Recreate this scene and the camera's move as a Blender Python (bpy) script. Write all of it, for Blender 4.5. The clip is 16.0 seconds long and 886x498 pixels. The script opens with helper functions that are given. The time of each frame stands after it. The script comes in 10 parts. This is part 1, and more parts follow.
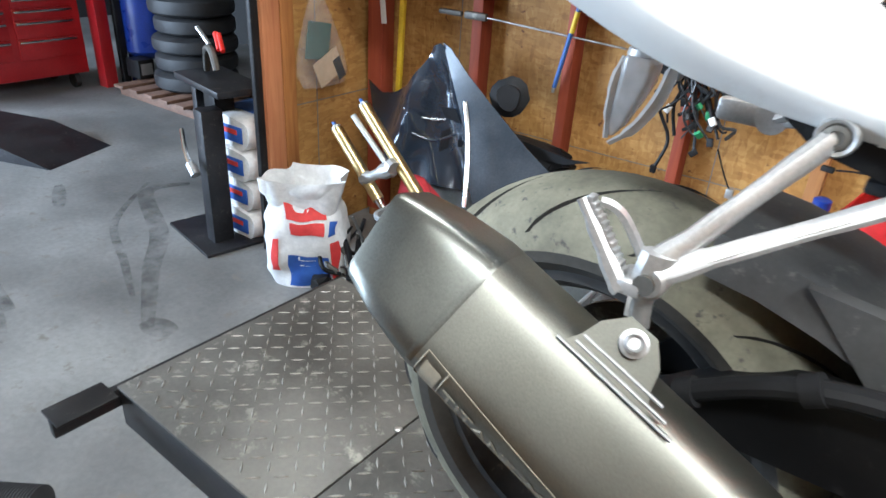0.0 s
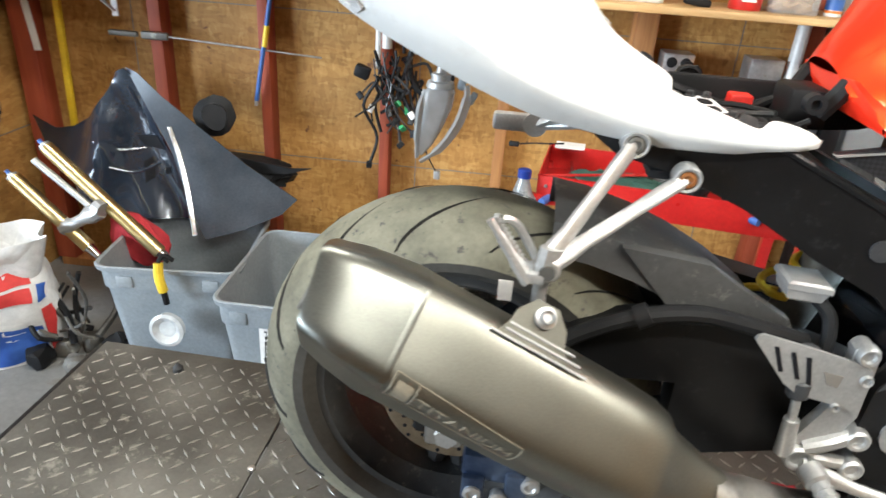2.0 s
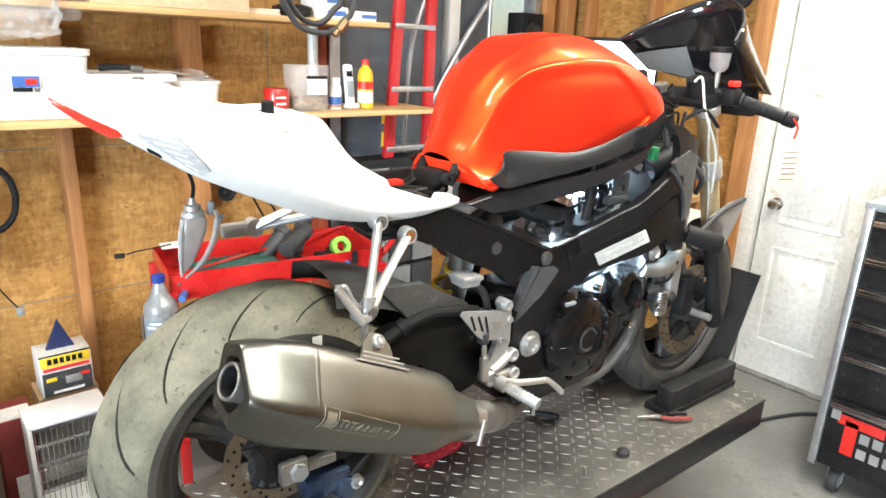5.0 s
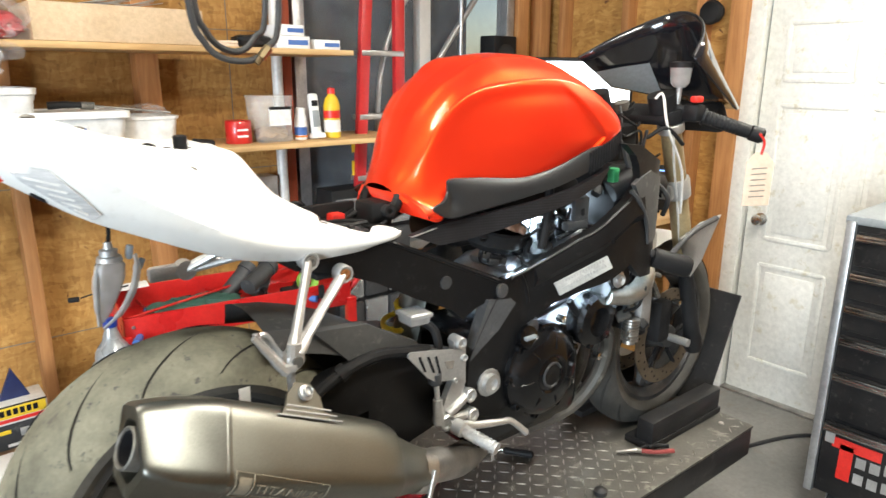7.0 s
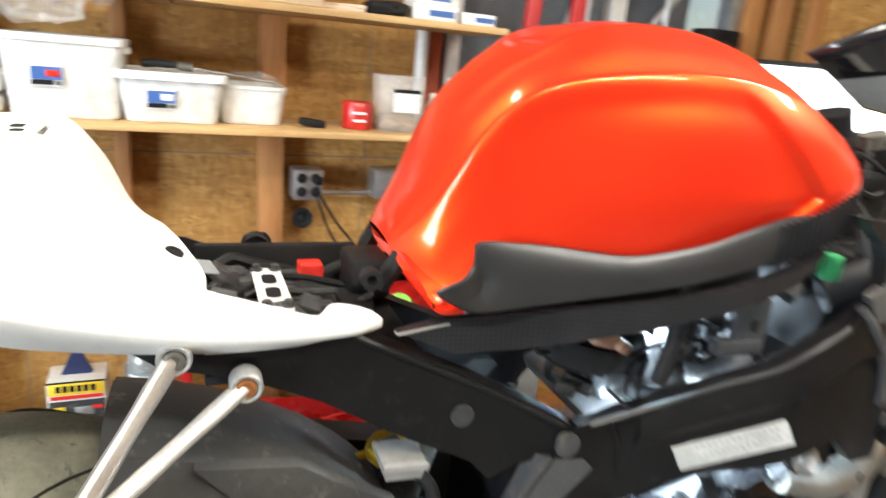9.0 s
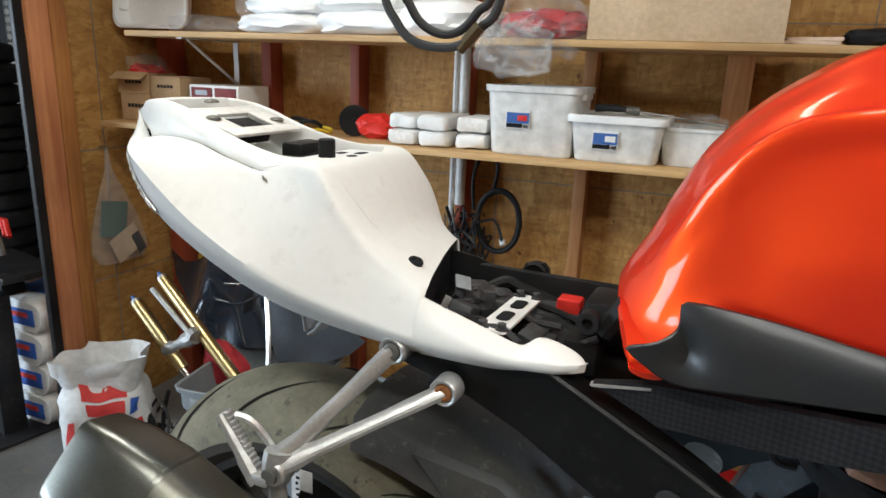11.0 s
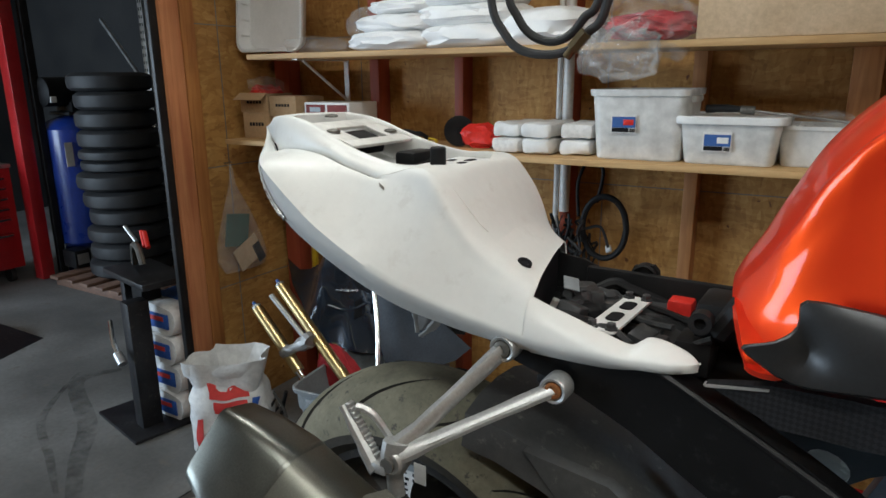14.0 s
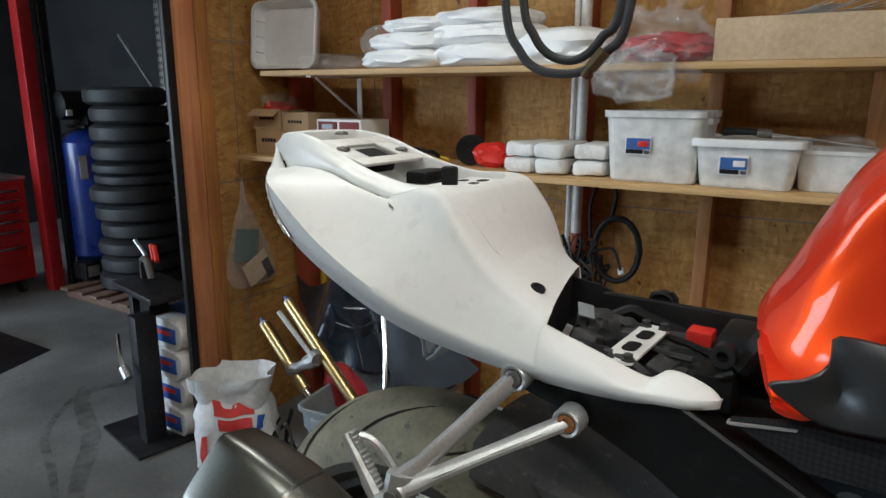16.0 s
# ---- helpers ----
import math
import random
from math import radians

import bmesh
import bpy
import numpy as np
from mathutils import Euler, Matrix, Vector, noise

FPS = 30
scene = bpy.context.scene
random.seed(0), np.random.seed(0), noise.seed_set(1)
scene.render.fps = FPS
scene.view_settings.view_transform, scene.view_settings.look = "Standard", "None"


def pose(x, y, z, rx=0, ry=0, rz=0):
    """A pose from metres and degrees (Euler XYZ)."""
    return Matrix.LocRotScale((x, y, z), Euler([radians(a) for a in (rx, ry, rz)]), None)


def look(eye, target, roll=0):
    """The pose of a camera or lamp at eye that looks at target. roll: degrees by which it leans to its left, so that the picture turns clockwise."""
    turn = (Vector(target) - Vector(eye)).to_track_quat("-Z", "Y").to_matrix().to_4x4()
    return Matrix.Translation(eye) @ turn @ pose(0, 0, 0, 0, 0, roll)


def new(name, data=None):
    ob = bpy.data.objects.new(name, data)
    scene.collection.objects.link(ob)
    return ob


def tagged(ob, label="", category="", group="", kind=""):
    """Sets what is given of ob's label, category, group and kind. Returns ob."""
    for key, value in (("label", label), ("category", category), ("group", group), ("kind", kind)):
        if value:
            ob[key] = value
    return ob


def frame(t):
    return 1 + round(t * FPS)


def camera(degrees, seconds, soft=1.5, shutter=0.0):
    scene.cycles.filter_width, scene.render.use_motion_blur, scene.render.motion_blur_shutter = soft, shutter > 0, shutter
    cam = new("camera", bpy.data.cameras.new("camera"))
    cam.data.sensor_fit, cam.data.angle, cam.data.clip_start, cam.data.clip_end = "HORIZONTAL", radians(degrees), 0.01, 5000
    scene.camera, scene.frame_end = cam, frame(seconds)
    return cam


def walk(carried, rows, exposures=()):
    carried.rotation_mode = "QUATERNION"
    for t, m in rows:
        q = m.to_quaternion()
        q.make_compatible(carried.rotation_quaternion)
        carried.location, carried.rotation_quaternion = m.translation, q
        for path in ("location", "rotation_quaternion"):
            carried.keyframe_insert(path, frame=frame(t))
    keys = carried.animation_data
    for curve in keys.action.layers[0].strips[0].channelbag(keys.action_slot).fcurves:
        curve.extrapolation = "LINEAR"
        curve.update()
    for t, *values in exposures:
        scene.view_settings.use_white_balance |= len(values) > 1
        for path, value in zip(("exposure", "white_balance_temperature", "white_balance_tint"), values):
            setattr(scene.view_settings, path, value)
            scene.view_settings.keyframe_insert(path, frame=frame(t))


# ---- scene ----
cam = camera(67.9, 16.0, shutter=0.5)
PATH = [
    (0, (0.284, -0.642, 1.489), (-0.724, 0.821, 0.572), 3.7),
    (0.5, (0.349, -0.73, 1.517), (-0.652, 0.749, 0.619), 5.4),
    (1, (0.359, -0.767, 1.526), (-0.564, 0.762, 0.627), 5.5),
    (1.5, (0.24, -0.798, 1.542), (-0.231, 0.949, 0.69), 2.9),
    (2, (0.086, -0.806, 1.557), (-0.037, 0.988, 0.682), 4.2),
    (2.5, (-0.106, -0.769, 1.556), (-0.053, 0.989, 0.604), 1.6),
    (3, (-0.255, -0.824, 1.585), (0.253, 0.864, 0.64), -0.1),
    (3.5, (-0.392, -0.92, 1.624), (0.705, 0.501, 0.742), 4.2),
    (4, (-0.429, -0.972, 1.641), (0.811, 0.414, 0.906), 5.4),
    (4.5, (-0.436, -0.999, 1.652), (0.81, 0.423, 1.0), 3.9),
    (5, (-0.427, -1.019, 1.661), (0.822, 0.429, 1.076), 2.4),
    (7.5, (-0.155, -1.019, 1.656), (1.106, 0.445, 1.14), 0.1),
    (8, (0.028, -0.954, 1.644), (1.167, 0.587, 1.07), 3.2),
    (8.5, (0.136, -0.818, 1.636), (1.125, 0.814, 1.039), 3.0),
    (9, (0.245, -0.666, 1.643), (1.011, 1.096, 1.085), 5.3),
    (9.5, (0.402, -0.605, 1.643), (0.525, 1.321, 1.116), 8.3),
    (10, (0.518, -0.631, 1.654), (0.118, 1.246, 1.091), 6.1),
    (12.5, (0.548, -0.686, 1.651), (-0.312, 1.052, 1.16), 0.8),
    (13, (0.545, -0.699, 1.649), (-0.42, 0.978, 1.143), -0.4),
    (13.5, (0.547, -0.702, 1.65), (-0.447, 0.956, 1.137), -0.7),
    (14, (0.547, -0.698, 1.652), (-0.445, 0.964, 1.146), -0.5),
    (14.5, (0.538, -0.696, 1.653), (-0.456, 0.966, 1.155), 0.3),
    (15, (0.533, -0.682, 1.652), (-0.47, 0.98, 1.167), 1.0),
    (15.5, (0.54, -0.672, 1.652), (-0.475, 0.986, 1.182), 0.3),
    (16, (0.532, -0.674, 1.651), (-0.492, 0.983, 1.198), 0.3),
]
walk(cam, [(t, look(eye, target, roll)) for t, eye, target, roll in PATH], exposures=[(0.0, 0.1, 5800, 10), (1.0, 0.15, 5900, 10), (2.5, 0.15, 6600, 10), (3.5, 0.2, 6600, 10), (5.2, 0.4, 6600, 10), (7.3, -0.03, 6800, 10), (9.0, 0.1, 6800, 10), (9.5, -0.4, 6500, 10), (10.2, -0.75, 6400, 10), (12.3, -1.4, 6250, 8), (13.5, -1.52, 6200, 8), (16.0, -1.52, 6200, 8)])

# ---- light ----
world = bpy.data.worlds.new("sky")
scene.world = world
world.use_nodes = True
wn = world.node_tree
sky = wn.nodes.new("ShaderNodeTexSky")
sky.sky_type, sky.sun_disc = "NISHITA", False
sky.sun_elevation, sky.sun_rotation = radians(28), radians(250)
wn.links.new(sky.outputs[0], wn.nodes["Background"].inputs[0])
wn.nodes["Background"].inputs[1].default_value = 0.1


def area_lamp(name, eye, target, sx, sy, watts, colour):
    data = bpy.data.lights.new(name, "AREA")
    data.shape, data.size, data.size_y, data.energy, data.color = "RECTANGLE", sx, sy, watts, colour
    ob = new(name, data)
    ob.matrix_world = look(eye, target)
    return ob


WARM = (1.0, 1.0, 0.93)
# daylight in the opening of the neighbouring bay
area_lamp("bay_daylight", (-6.6, -3.2, 1.7), (-4.6, 2.2, 0.8), 3.2, 2.6, 1000, (0.70, 0.85, 1.0))
# the fluorescent tubes of the two ceiling fittings
area_lamp("tube_light_bench", (-0.6, 0.35, 2.72), (-0.6, 0.35, 0), 1.2, 0.16, 38, WARM)
area_lamp("tube_light_door", (1.9, -0.5, 2.72), (1.9, -0.5, 0), 1.2, 0.16, 58, WARM)
area_lamp("tube_light_aisle", (0.5, -1.15, 2.72), (0.5, -1.15, 0), 1.2, 0.16, 48, WARM)
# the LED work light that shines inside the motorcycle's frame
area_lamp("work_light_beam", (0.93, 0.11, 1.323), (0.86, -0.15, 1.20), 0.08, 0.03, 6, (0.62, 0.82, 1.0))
# added fill that brightens the engine gap; not a second work light
area_lamp("engine_gap_fill", (0.859, -0.112, 1.255), (0.857, -0.075, 1.10), 0.14, 0.02, 22, (0.62, 0.82, 1.0))

# ---- materials ----
def material(name):
    m = bpy.data.materials.new(name)
    m.use_nodes = True
    nt = m.node_tree
    return m, nt, nt.nodes["Principled BSDF"], nt.nodes.new("ShaderNodeTexCoord")


def noise_node(nt, vec, scale, detail=4.0, rough=0.55, distort=0.0):
    n = nt.nodes.new("ShaderNodeTexNoise")
    n.inputs["Scale"].default_value, n.inputs["Detail"].default_value = scale, detail
    n.inputs["Roughness"].default_value, n.inputs["Distortion"].default_value = rough, distort
    nt.links.new(vec, n.inputs["Vector"])
    return n


def ramp(nt, fac, stops):
    r = nt.nodes.new("ShaderNodeValToRGB")
    while len(r.color_ramp.elements) < len(stops):
        r.color_ramp.elements.new(0.5)
    for el, (p, c) in zip(r.color_ramp.elements, stops):
        el.position, el.color = p, (*c, 1) if len(c) == 3 else c
    nt.links.new(fac, r.inputs[0])
    return r


def mix(nt, fac, a, b, blend="MIX"):
    n = nt.nodes.new("ShaderNodeMix")
    n.data_type, n.blend_type = "RGBA", blend
    for sock, v in ((n.inputs[0], fac), (n.inputs[6], a), (n.inputs[7], b)):
        if isinstance(v, (int, float)):
            sock.default_value = v
        elif isinstance(v, tuple):
            sock.default_value = (*v, 1)
        else:
            nt.links.new(v, sock)
    return n.outputs[2]


def bump(nt, bsdf, height, strength, dist=0.002):
    b = nt.nodes.new("ShaderNodeBump")
    b.inputs["Strength"].default_value, b.inputs["Distance"].default_value = strength, dist
    nt.links.new(height, b.inputs["Height"])
    nt.links.new(b.outputs[0], bsdf.inputs["Normal"])


def surface(name, c1, c2, rough=0.5, metal=0.0, big=3.0, fine=60.0, relief=0.15, coat=0.0, rvar=0.12, speck=None, stretch=None, alpha=1.0, trans=0.0, grain=1.0):
    """Two tones in large patches, a fine grain in colour, gloss and relief; speck: a third tone in small worn spots."""
    m, nt, b, tc = material(name)
    vec = tc.outputs["Object"]
    if stretch:
        mp = nt.nodes.new("ShaderNodeMapping")
        mp.inputs["Scale"].default_value = stretch
        nt.links.new(vec, mp.inputs[0])
        vec = mp.outputs[0]
    n1, n2 = noise_node(nt, vec, big, 3), noise_node(nt, vec, fine, 5, 0.65)
    base = ramp(nt, n1.outputs[0], [(0.35, c1), (0.68, c2)]).outputs[0]
    speckle = ramp(nt, n2.outputs[0], [(0.3, (1 - 0.14 * grain,) * 3), (0.7, (1 + 0.10 * grain,) * 3)]).outputs[0]
    col = mix(nt, 1.0, base, speckle, "MULTIPLY")
    if speck:
        n3 = noise_node(nt, vec, big * 5 + 4, 6, 0.7)
        f = ramp(nt, n3.outputs[0], [(0.58, (0, 0, 0)), (0.68, (1, 1, 1))]).outputs[0]
        col = mix(nt, f, col, speck)
    nt.links.new(col, b.inputs["Base Color"])
    rr = nt.nodes.new("ShaderNodeMapRange")
    rr.inputs[3].default_value, rr.inputs[4].default_value = max(0.02, rough - rvar), min(1, rough + rvar)
    nt.links.new(n1.outputs[0], rr.inputs[0])
    nt.links.new(rr.outputs[0], b.inputs["Roughness"])
    b.inputs["Metallic"].default_value = metal
    b.inputs["Coat Weight"].default_value = coat
    b.inputs["Coat Roughness"].default_value = 0.04
    b.inputs["Alpha"].default_value = alpha
    b.inputs["Transmission Weight"].default_value = trans
    if relief:
        bump(nt, b, n2.outputs[0], relief)
    return m


def osb_material():
    m, nt, b, tc = material("osb_board")
    n0 = noise_node(nt, tc.outputs["Object"], 5.0, 3)
    warp = nt.nodes.new("ShaderNodeMix")
    warp.data_type = "RGBA"
    warp.inputs[0].default_value = 0.07
    nt.links.new(tc.outputs["Object"], warp.inputs[6])
    nt.links.new(n0.outputs[1], warp.inputs[7])
    cols, hs = [], []
    for rot, sc in (((0.2, 0.5, 0.3), (26, 26, 84)), ((0.1, -0.9, 0.4), (88, 24, 30))):
        mp = nt.nodes.new("ShaderNodeMapping")
        mp.inputs["Rotation"].default_value, mp.inputs["Scale"].default_value = rot, sc
        nt.links.new(warp.outputs[2], mp.inputs[0])
        v = nt.nodes.new("ShaderNodeTexVoronoi")
        v.inputs["Scale"].default_value = 1.0
        nt.links.new(mp.outputs[0], v.inputs["Vector"])
        bw = nt.nodes.new("ShaderNodeRGBToBW")
        nt.links.new(v.outputs["Color"], bw.inputs[0])
        cols.append(bw.outputs[0])
    add = nt.nodes.new("ShaderNodeMath")
    add.operation = "ADD"
    nt.links.new(cols[0], add.inputs[0]), nt.links.new(cols[1], add.inputs[1])
    half = nt.nodes.new("ShaderNodeMath")
    half.operation, half.inputs[1].default_value = "MULTIPLY", 0.5
    nt.links.new(add.outputs[0], half.inputs[0])
    chips = ramp(nt, half.outputs[0], [(0.12, (0.31, 0.150, 0.040)), (0.40, (0.42, 0.218, 0.060)), (0.62, (0.48, 0.262, 0.076)), (0.88, (0.57, 0.345, 0.115))]).outputs[0]
    big = noise_node(nt, tc.outputs["Object"], 1.6, 4)
    tone = ramp(nt, big.outputs[0], [(0.3, (0.72, 0.68, 0.62)), (0.7, (1.1, 1.08, 1.02))]).outputs[0]
    col = mix(nt, 1.0, chips, tone, "MULTIPLY")
    n3 = noise_node(nt, tc.outputs["Object"], 26, 3, 0.5, 0.6)
    knots = ramp(nt, n3.outputs[0], [(0.69, (0, 0, 0)), (0.74, (1, 1, 1))]).outputs[0]
    nt.links.new(mix(nt, knots, col, (0.13, 0.05, 0.018)), b.inputs["Base Color"])
    b.inputs["Roughness"].default_value = 0.72
    bump(nt, b, half.outputs[0], 0.35, 0.002)
    return m


def wood_material(name, dark, light, axis=2, rough=0.65):
    m, nt, b, tc = material(name)
    mp = nt.nodes.new("ShaderNodeMapping")
    sc = [34.0, 34.0, 34.0]
    sc[axis] = 2.2
    mp.inputs["Scale"].default_value = sc
    nt.links.new(tc.outputs["Object"], mp.inputs[0])
    n = noise_node(nt, mp.outputs[0], 1.0, 5, 0.6, 0.8)
    big = noise_node(nt, tc.outputs["Object"], 2.3, 3)
    col = ramp(nt, n.outputs[0], [(0.3, dark), (0.7, light)]).outputs[0]
    tone = ramp(nt, big.outputs[0], [(0.3, (0.75, 0.72, 0.70)), (0.7, (1.1, 1.1, 1.1))]).outputs[0]
    info = nt.nodes.new("ShaderNodeObjectInfo")
    each = ramp(nt, info.outputs["Random"], [(0.0, (0.85, 0.85, 0.85)), (1.0, (1.1, 1.1, 1.1))]).outputs[0]
    nt.links.new(mix(nt, 1.0, mix(nt, 1.0, col, tone, "MULTIPLY"), each, "MULTIPLY"), b.inputs["Base Color"])
    b.inputs["Roughness"].default_value = rough
    bump(nt, b, n.outputs[0], 0.2)
    return m


def brushed_material(name, c1, c2, rough, scale=(3, 260, 260)):
    m, nt, b, tc = material(name)
    mp = nt.nodes.new("ShaderNodeMapping")
    mp.inputs["Scale"].default_value = scale
    nt.links.new(tc.outputs["Object"], mp.inputs[0])
    n, big = noise_node(nt, mp.outputs[0], 1.0, 4, 0.6), noise_node(nt, tc.outputs["Object"], 6.0, 4)
    nt.links.new(ramp(nt, big.outputs[0], [(0.3, c1), (0.7, c2)]).outputs[0], b.inputs["Base Color"])
    b.inputs["Metallic"].default_value = 1.0
    rr = nt.nodes.new("ShaderNodeMapRange")
    rr.inputs[3].default_value, rr.inputs[4].default_value = rough - 0.08, rough + 0.1
    nt.links.new(n.outputs[0], rr.inputs[0])
    nt.links.new(rr.outputs[0], b.inputs["Roughness"])
    bump(nt, b, n.outputs[0], 0.06)
    return m


def carbon_material():
    m, nt, b, tc = material("carbon_weave")
    mp = nt.nodes.new("ShaderNodeMapping")
    mp.inputs["Rotation"].default_value = (0, radians(45), 0)
    mp.inputs["Scale"].default_value = (250, 1, 250)
    nt.links.new(tc.outputs["Object"], mp.inputs[0])
    ck = nt.nodes.new("ShaderNodeTexChecker")
    ck.inputs["Scale"].default_value = 1.0
    ck.inputs["Color1"].default_value, ck.inputs["Color2"].default_value = (0.012, 0.012, 0.013, 1), (0.020, 0.020, 0.022, 1)
    nt.links.new(mp.outputs[0], ck.inputs[0])
    n = noise_node(nt, tc.outputs["Object"], 12, 3)
    tone = ramp(nt, n.outputs[0], [(0.3, (0.8, 0.8, 0.8)), (0.7, (1.3, 1.3, 1.3))]).outputs[0]
    nt.links.new(mix(nt, 1.0, ck.outputs[0], tone, "MULTIPLY"), b.inputs["Base Color"])
    b.inputs["Roughness"].default_value, b.inputs["Coat Weight"].default_value = 0.42, 0.25
    return m


def clear_material(name, colour, rough=0.15, opacity=0.35, glossy=0.5):
    """Thin clear or milky plastic: part of the light goes straight through."""
    m, nt, b, tc = material(name)
    n = noise_node(nt, tc.outputs["Object"], 22, 4)
    nt.links.new(ramp(nt, n.outputs[0], [(0.3, tuple(c * 0.85 for c in colour)), (0.7, colour)]).outputs[0], b.inputs["Base Color"])
    b.inputs["Roughness"].default_value, b.inputs["Specular IOR Level"].default_value = rough, glossy
    mr = nt.nodes.new("ShaderNodeMapRange")
    mr.inputs[3].default_value, mr.inputs[4].default_value = opacity * 0.7, min(1, opacity * 1.3)
    nt.links.new(n.outputs[0], mr.inputs[0])
    nt.links.new(mr.outputs[0], b.inputs["Alpha"])
    bump(nt, b, n.outputs[0], 0.3, 0.004)
    return m


def glow_material(name, colour, strength):
    m, nt, b, tc = material(name)
    b.inputs["Base Color"].default_value = (*colour, 1)
    b.inputs["Emission Color"].default_value = (*colour, 1)
    b.inputs["Emission Strength"].default_value = strength
    return m


OSB = osb_material()
STUD = wood_material("stud_wood", (0.34, 0.14, 0.045), (0.52, 0.25, 0.09))
STUD_RED = wood_material("stud_red", (0.30, 0.05, 0.022), (0.40, 0.085, 0.035))
STUD_AMBER = wood_material("amber_stud", (0.33, 0.12, 0.03), (0.52, 0.23, 0.065))
POST_WOOD = wood_material("post_wood", (0.54, 0.19, 0.08), (0.72, 0.32, 0.14))
SHELF_WOOD = wood_material("shelf_pine", (0.45, 0.26, 0.10), (0.66, 0.45, 0.22), axis=0)
CONCRETE = surface("concrete", (0.125, 0.123, 0.117), (0.255, 0.251, 0.240), 0.66, big=1.3, fine=40, relief=0.1, speck=(0.16, 0.145, 0.125))
STEEL_DARK = surface("deck_steel", (0.075, 0.071, 0.063), (0.165, 0.156, 0.138), 0.52, 0.45, big=3.5, fine=90, relief=0.25, speck=(0.26, 0.248, 0.215))
LUG_STEEL = surface("lug_steel", (0.22, 0.21, 0.19), (0.40, 0.385, 0.35), 0.42, 0.75, big=4, fine=120)
STEEL_WORN = surface("worn_steel", (0.30, 0.29, 0.27), (0.5, 0.48, 0.45), 0.38, 0.9, big=12, fine=120)
BLACK_PAINT = surface("black_paint", (0.010, 0.010, 0.011), (0.022, 0.021, 0.021), 0.42, big=6, fine=80, relief=0.1, speck=(0.045, 0.042, 0.04))
FRAME_BLACK = surface("frame_black", (0.005, 0.005, 0.0055), (0.010, 0.010, 0.0105), 0.42, big=7, fine=160, relief=0.06, speck=(0.016, 0.016, 0.016))
ENGINE_BLACK = surface("engine_black", (0.003, 0.003, 0.0035), (0.007, 0.007, 0.0075), 0.14, 0.0, big=9, fine=90, relief=0.03)
PLASTIC_BLACK = surface("black_plastic", (0.009, 0.009, 0.0098), (0.02, 0.02, 0.0207), 0.5, big=8, fine=200, relief=0.12)
PLASTIC_GREY = surface("dark_grey_plastic", (0.035, 0.036, 0.038), (0.06, 0.061, 0.063), 0.45, big=6, fine=160, relief=0.08, speck=(0.085, 0.083, 0.08))
TRIM_SILVER = surface("grey_trim", (0.019, 0.0195, 0.0205), (0.030, 0.0305, 0.0315), 0.34, 0.1, big=6, fine=300, relief=0.05)
FAIRING_DARK = surface("fairing_dark", (0.016, 0.024, 0.038), (0.026, 0.037, 0.056), 0.2, 0.2, big=4, fine=120, relief=0.01, coat=1.0)
FAIRING_GREY = surface("fairing_grey", (0.045, 0.055, 0.068), (0.075, 0.088, 0.105), 0.22, 0.3, big=4, fine=120, relief=0.03, coat=0.6)
WHITE_PAINT = surface("white_bodywork", (0.70, 0.702, 0.68), (0.745, 0.747, 0.727), 0.44, big=5, fine=60, relief=0.0, coat=0.08, rvar=0.06, grain=0.2, speck=(0.665, 0.66, 0.635))
SIGNAL_PALE = surface("pale_lens", (0.40, 0.405, 0.41), (0.60, 0.60, 0.60), 0.15, big=30, fine=200, coat=0.6, stretch=(0.3, 1, 6))
RUBBER = surface("tyre_rubber", (0.125, 0.118, 0.086), (0.240, 0.226, 0.166), 0.78, big=11, fine=130, relief=0.25, speck=(0.065, 0.062, 0.058))
RUBBER_FRONT = surface("front_tyre_rubber", (0.036, 0.035, 0.032), (0.075, 0.072, 0.065), 0.75, big=8, fine=130, relief=0.25, speck=(0.05, 0.047, 0.043))
RUBBER_DARK = surface("tyre_black", (0.014, 0.014, 0.015), (0.034, 0.034, 0.035), 0.62, big=6, fine=90, relief=0.2)
RUBBER_SIDE = surface("tyre_sidewall", (0.045, 0.042, 0.038), (0.085, 0.08, 0.07), 0.65, big=7, fine=110, relief=0.15)
GROOVE_SHADE = surface("tread_groove_shade", (0.02, 0.019, 0.018), (0.035, 0.033, 0.03), 0.85)
RIM_BLACK = surface("rim_grey", (0.035, 0.035, 0.036), (0.075, 0.073, 0.07), 0.4, 0.4, big=10, fine=90, speck=(0.13, 0.12, 0.10))
ALU = surface("cast_aluminium", (0.44, 0.44, 0.432), (0.56, 0.56, 0.55), 0.42, 0.75, big=9, fine=220, relief=0.08)
ALU_MATT = surface("matt_aluminium", (0.40, 0.40, 0.39), (0.52, 0.52, 0.51), 0.5, 0.7, big=9, fine=220, relief=0.1)
CHROME = surface("bright_steel", (0.62, 0.61, 0.59), (0.75, 0.74, 0.72), 0.2, 1.0, big=10, fine=120, relief=0.02)
TITANIUM = surface("brushed_titanium", (0.165, 0.162, 0.138), (0.212, 0.207, 0.176), 0.40, 0.95, big=5, fine=500, relief=0.012, rvar=0.05)
TITANIUM_CAP = surface("polished_cap", (0.15, 0.152, 0.135), (0.21, 0.212, 0.19), 0.34, 1.0, big=9, fine=400, relief=0.012, rvar=0.06)
ROTOR = surface("brake_rotor", (0.17, 0.13, 0.085), (0.27, 0.215, 0.15), 0.45, 0.8, big=14, fine=150)
GOLD = brushed_material("gold_fork_tube", (0.62, 0.46, 0.20), (0.80, 0.64, 0.34), 0.3, (300, 300, 6))
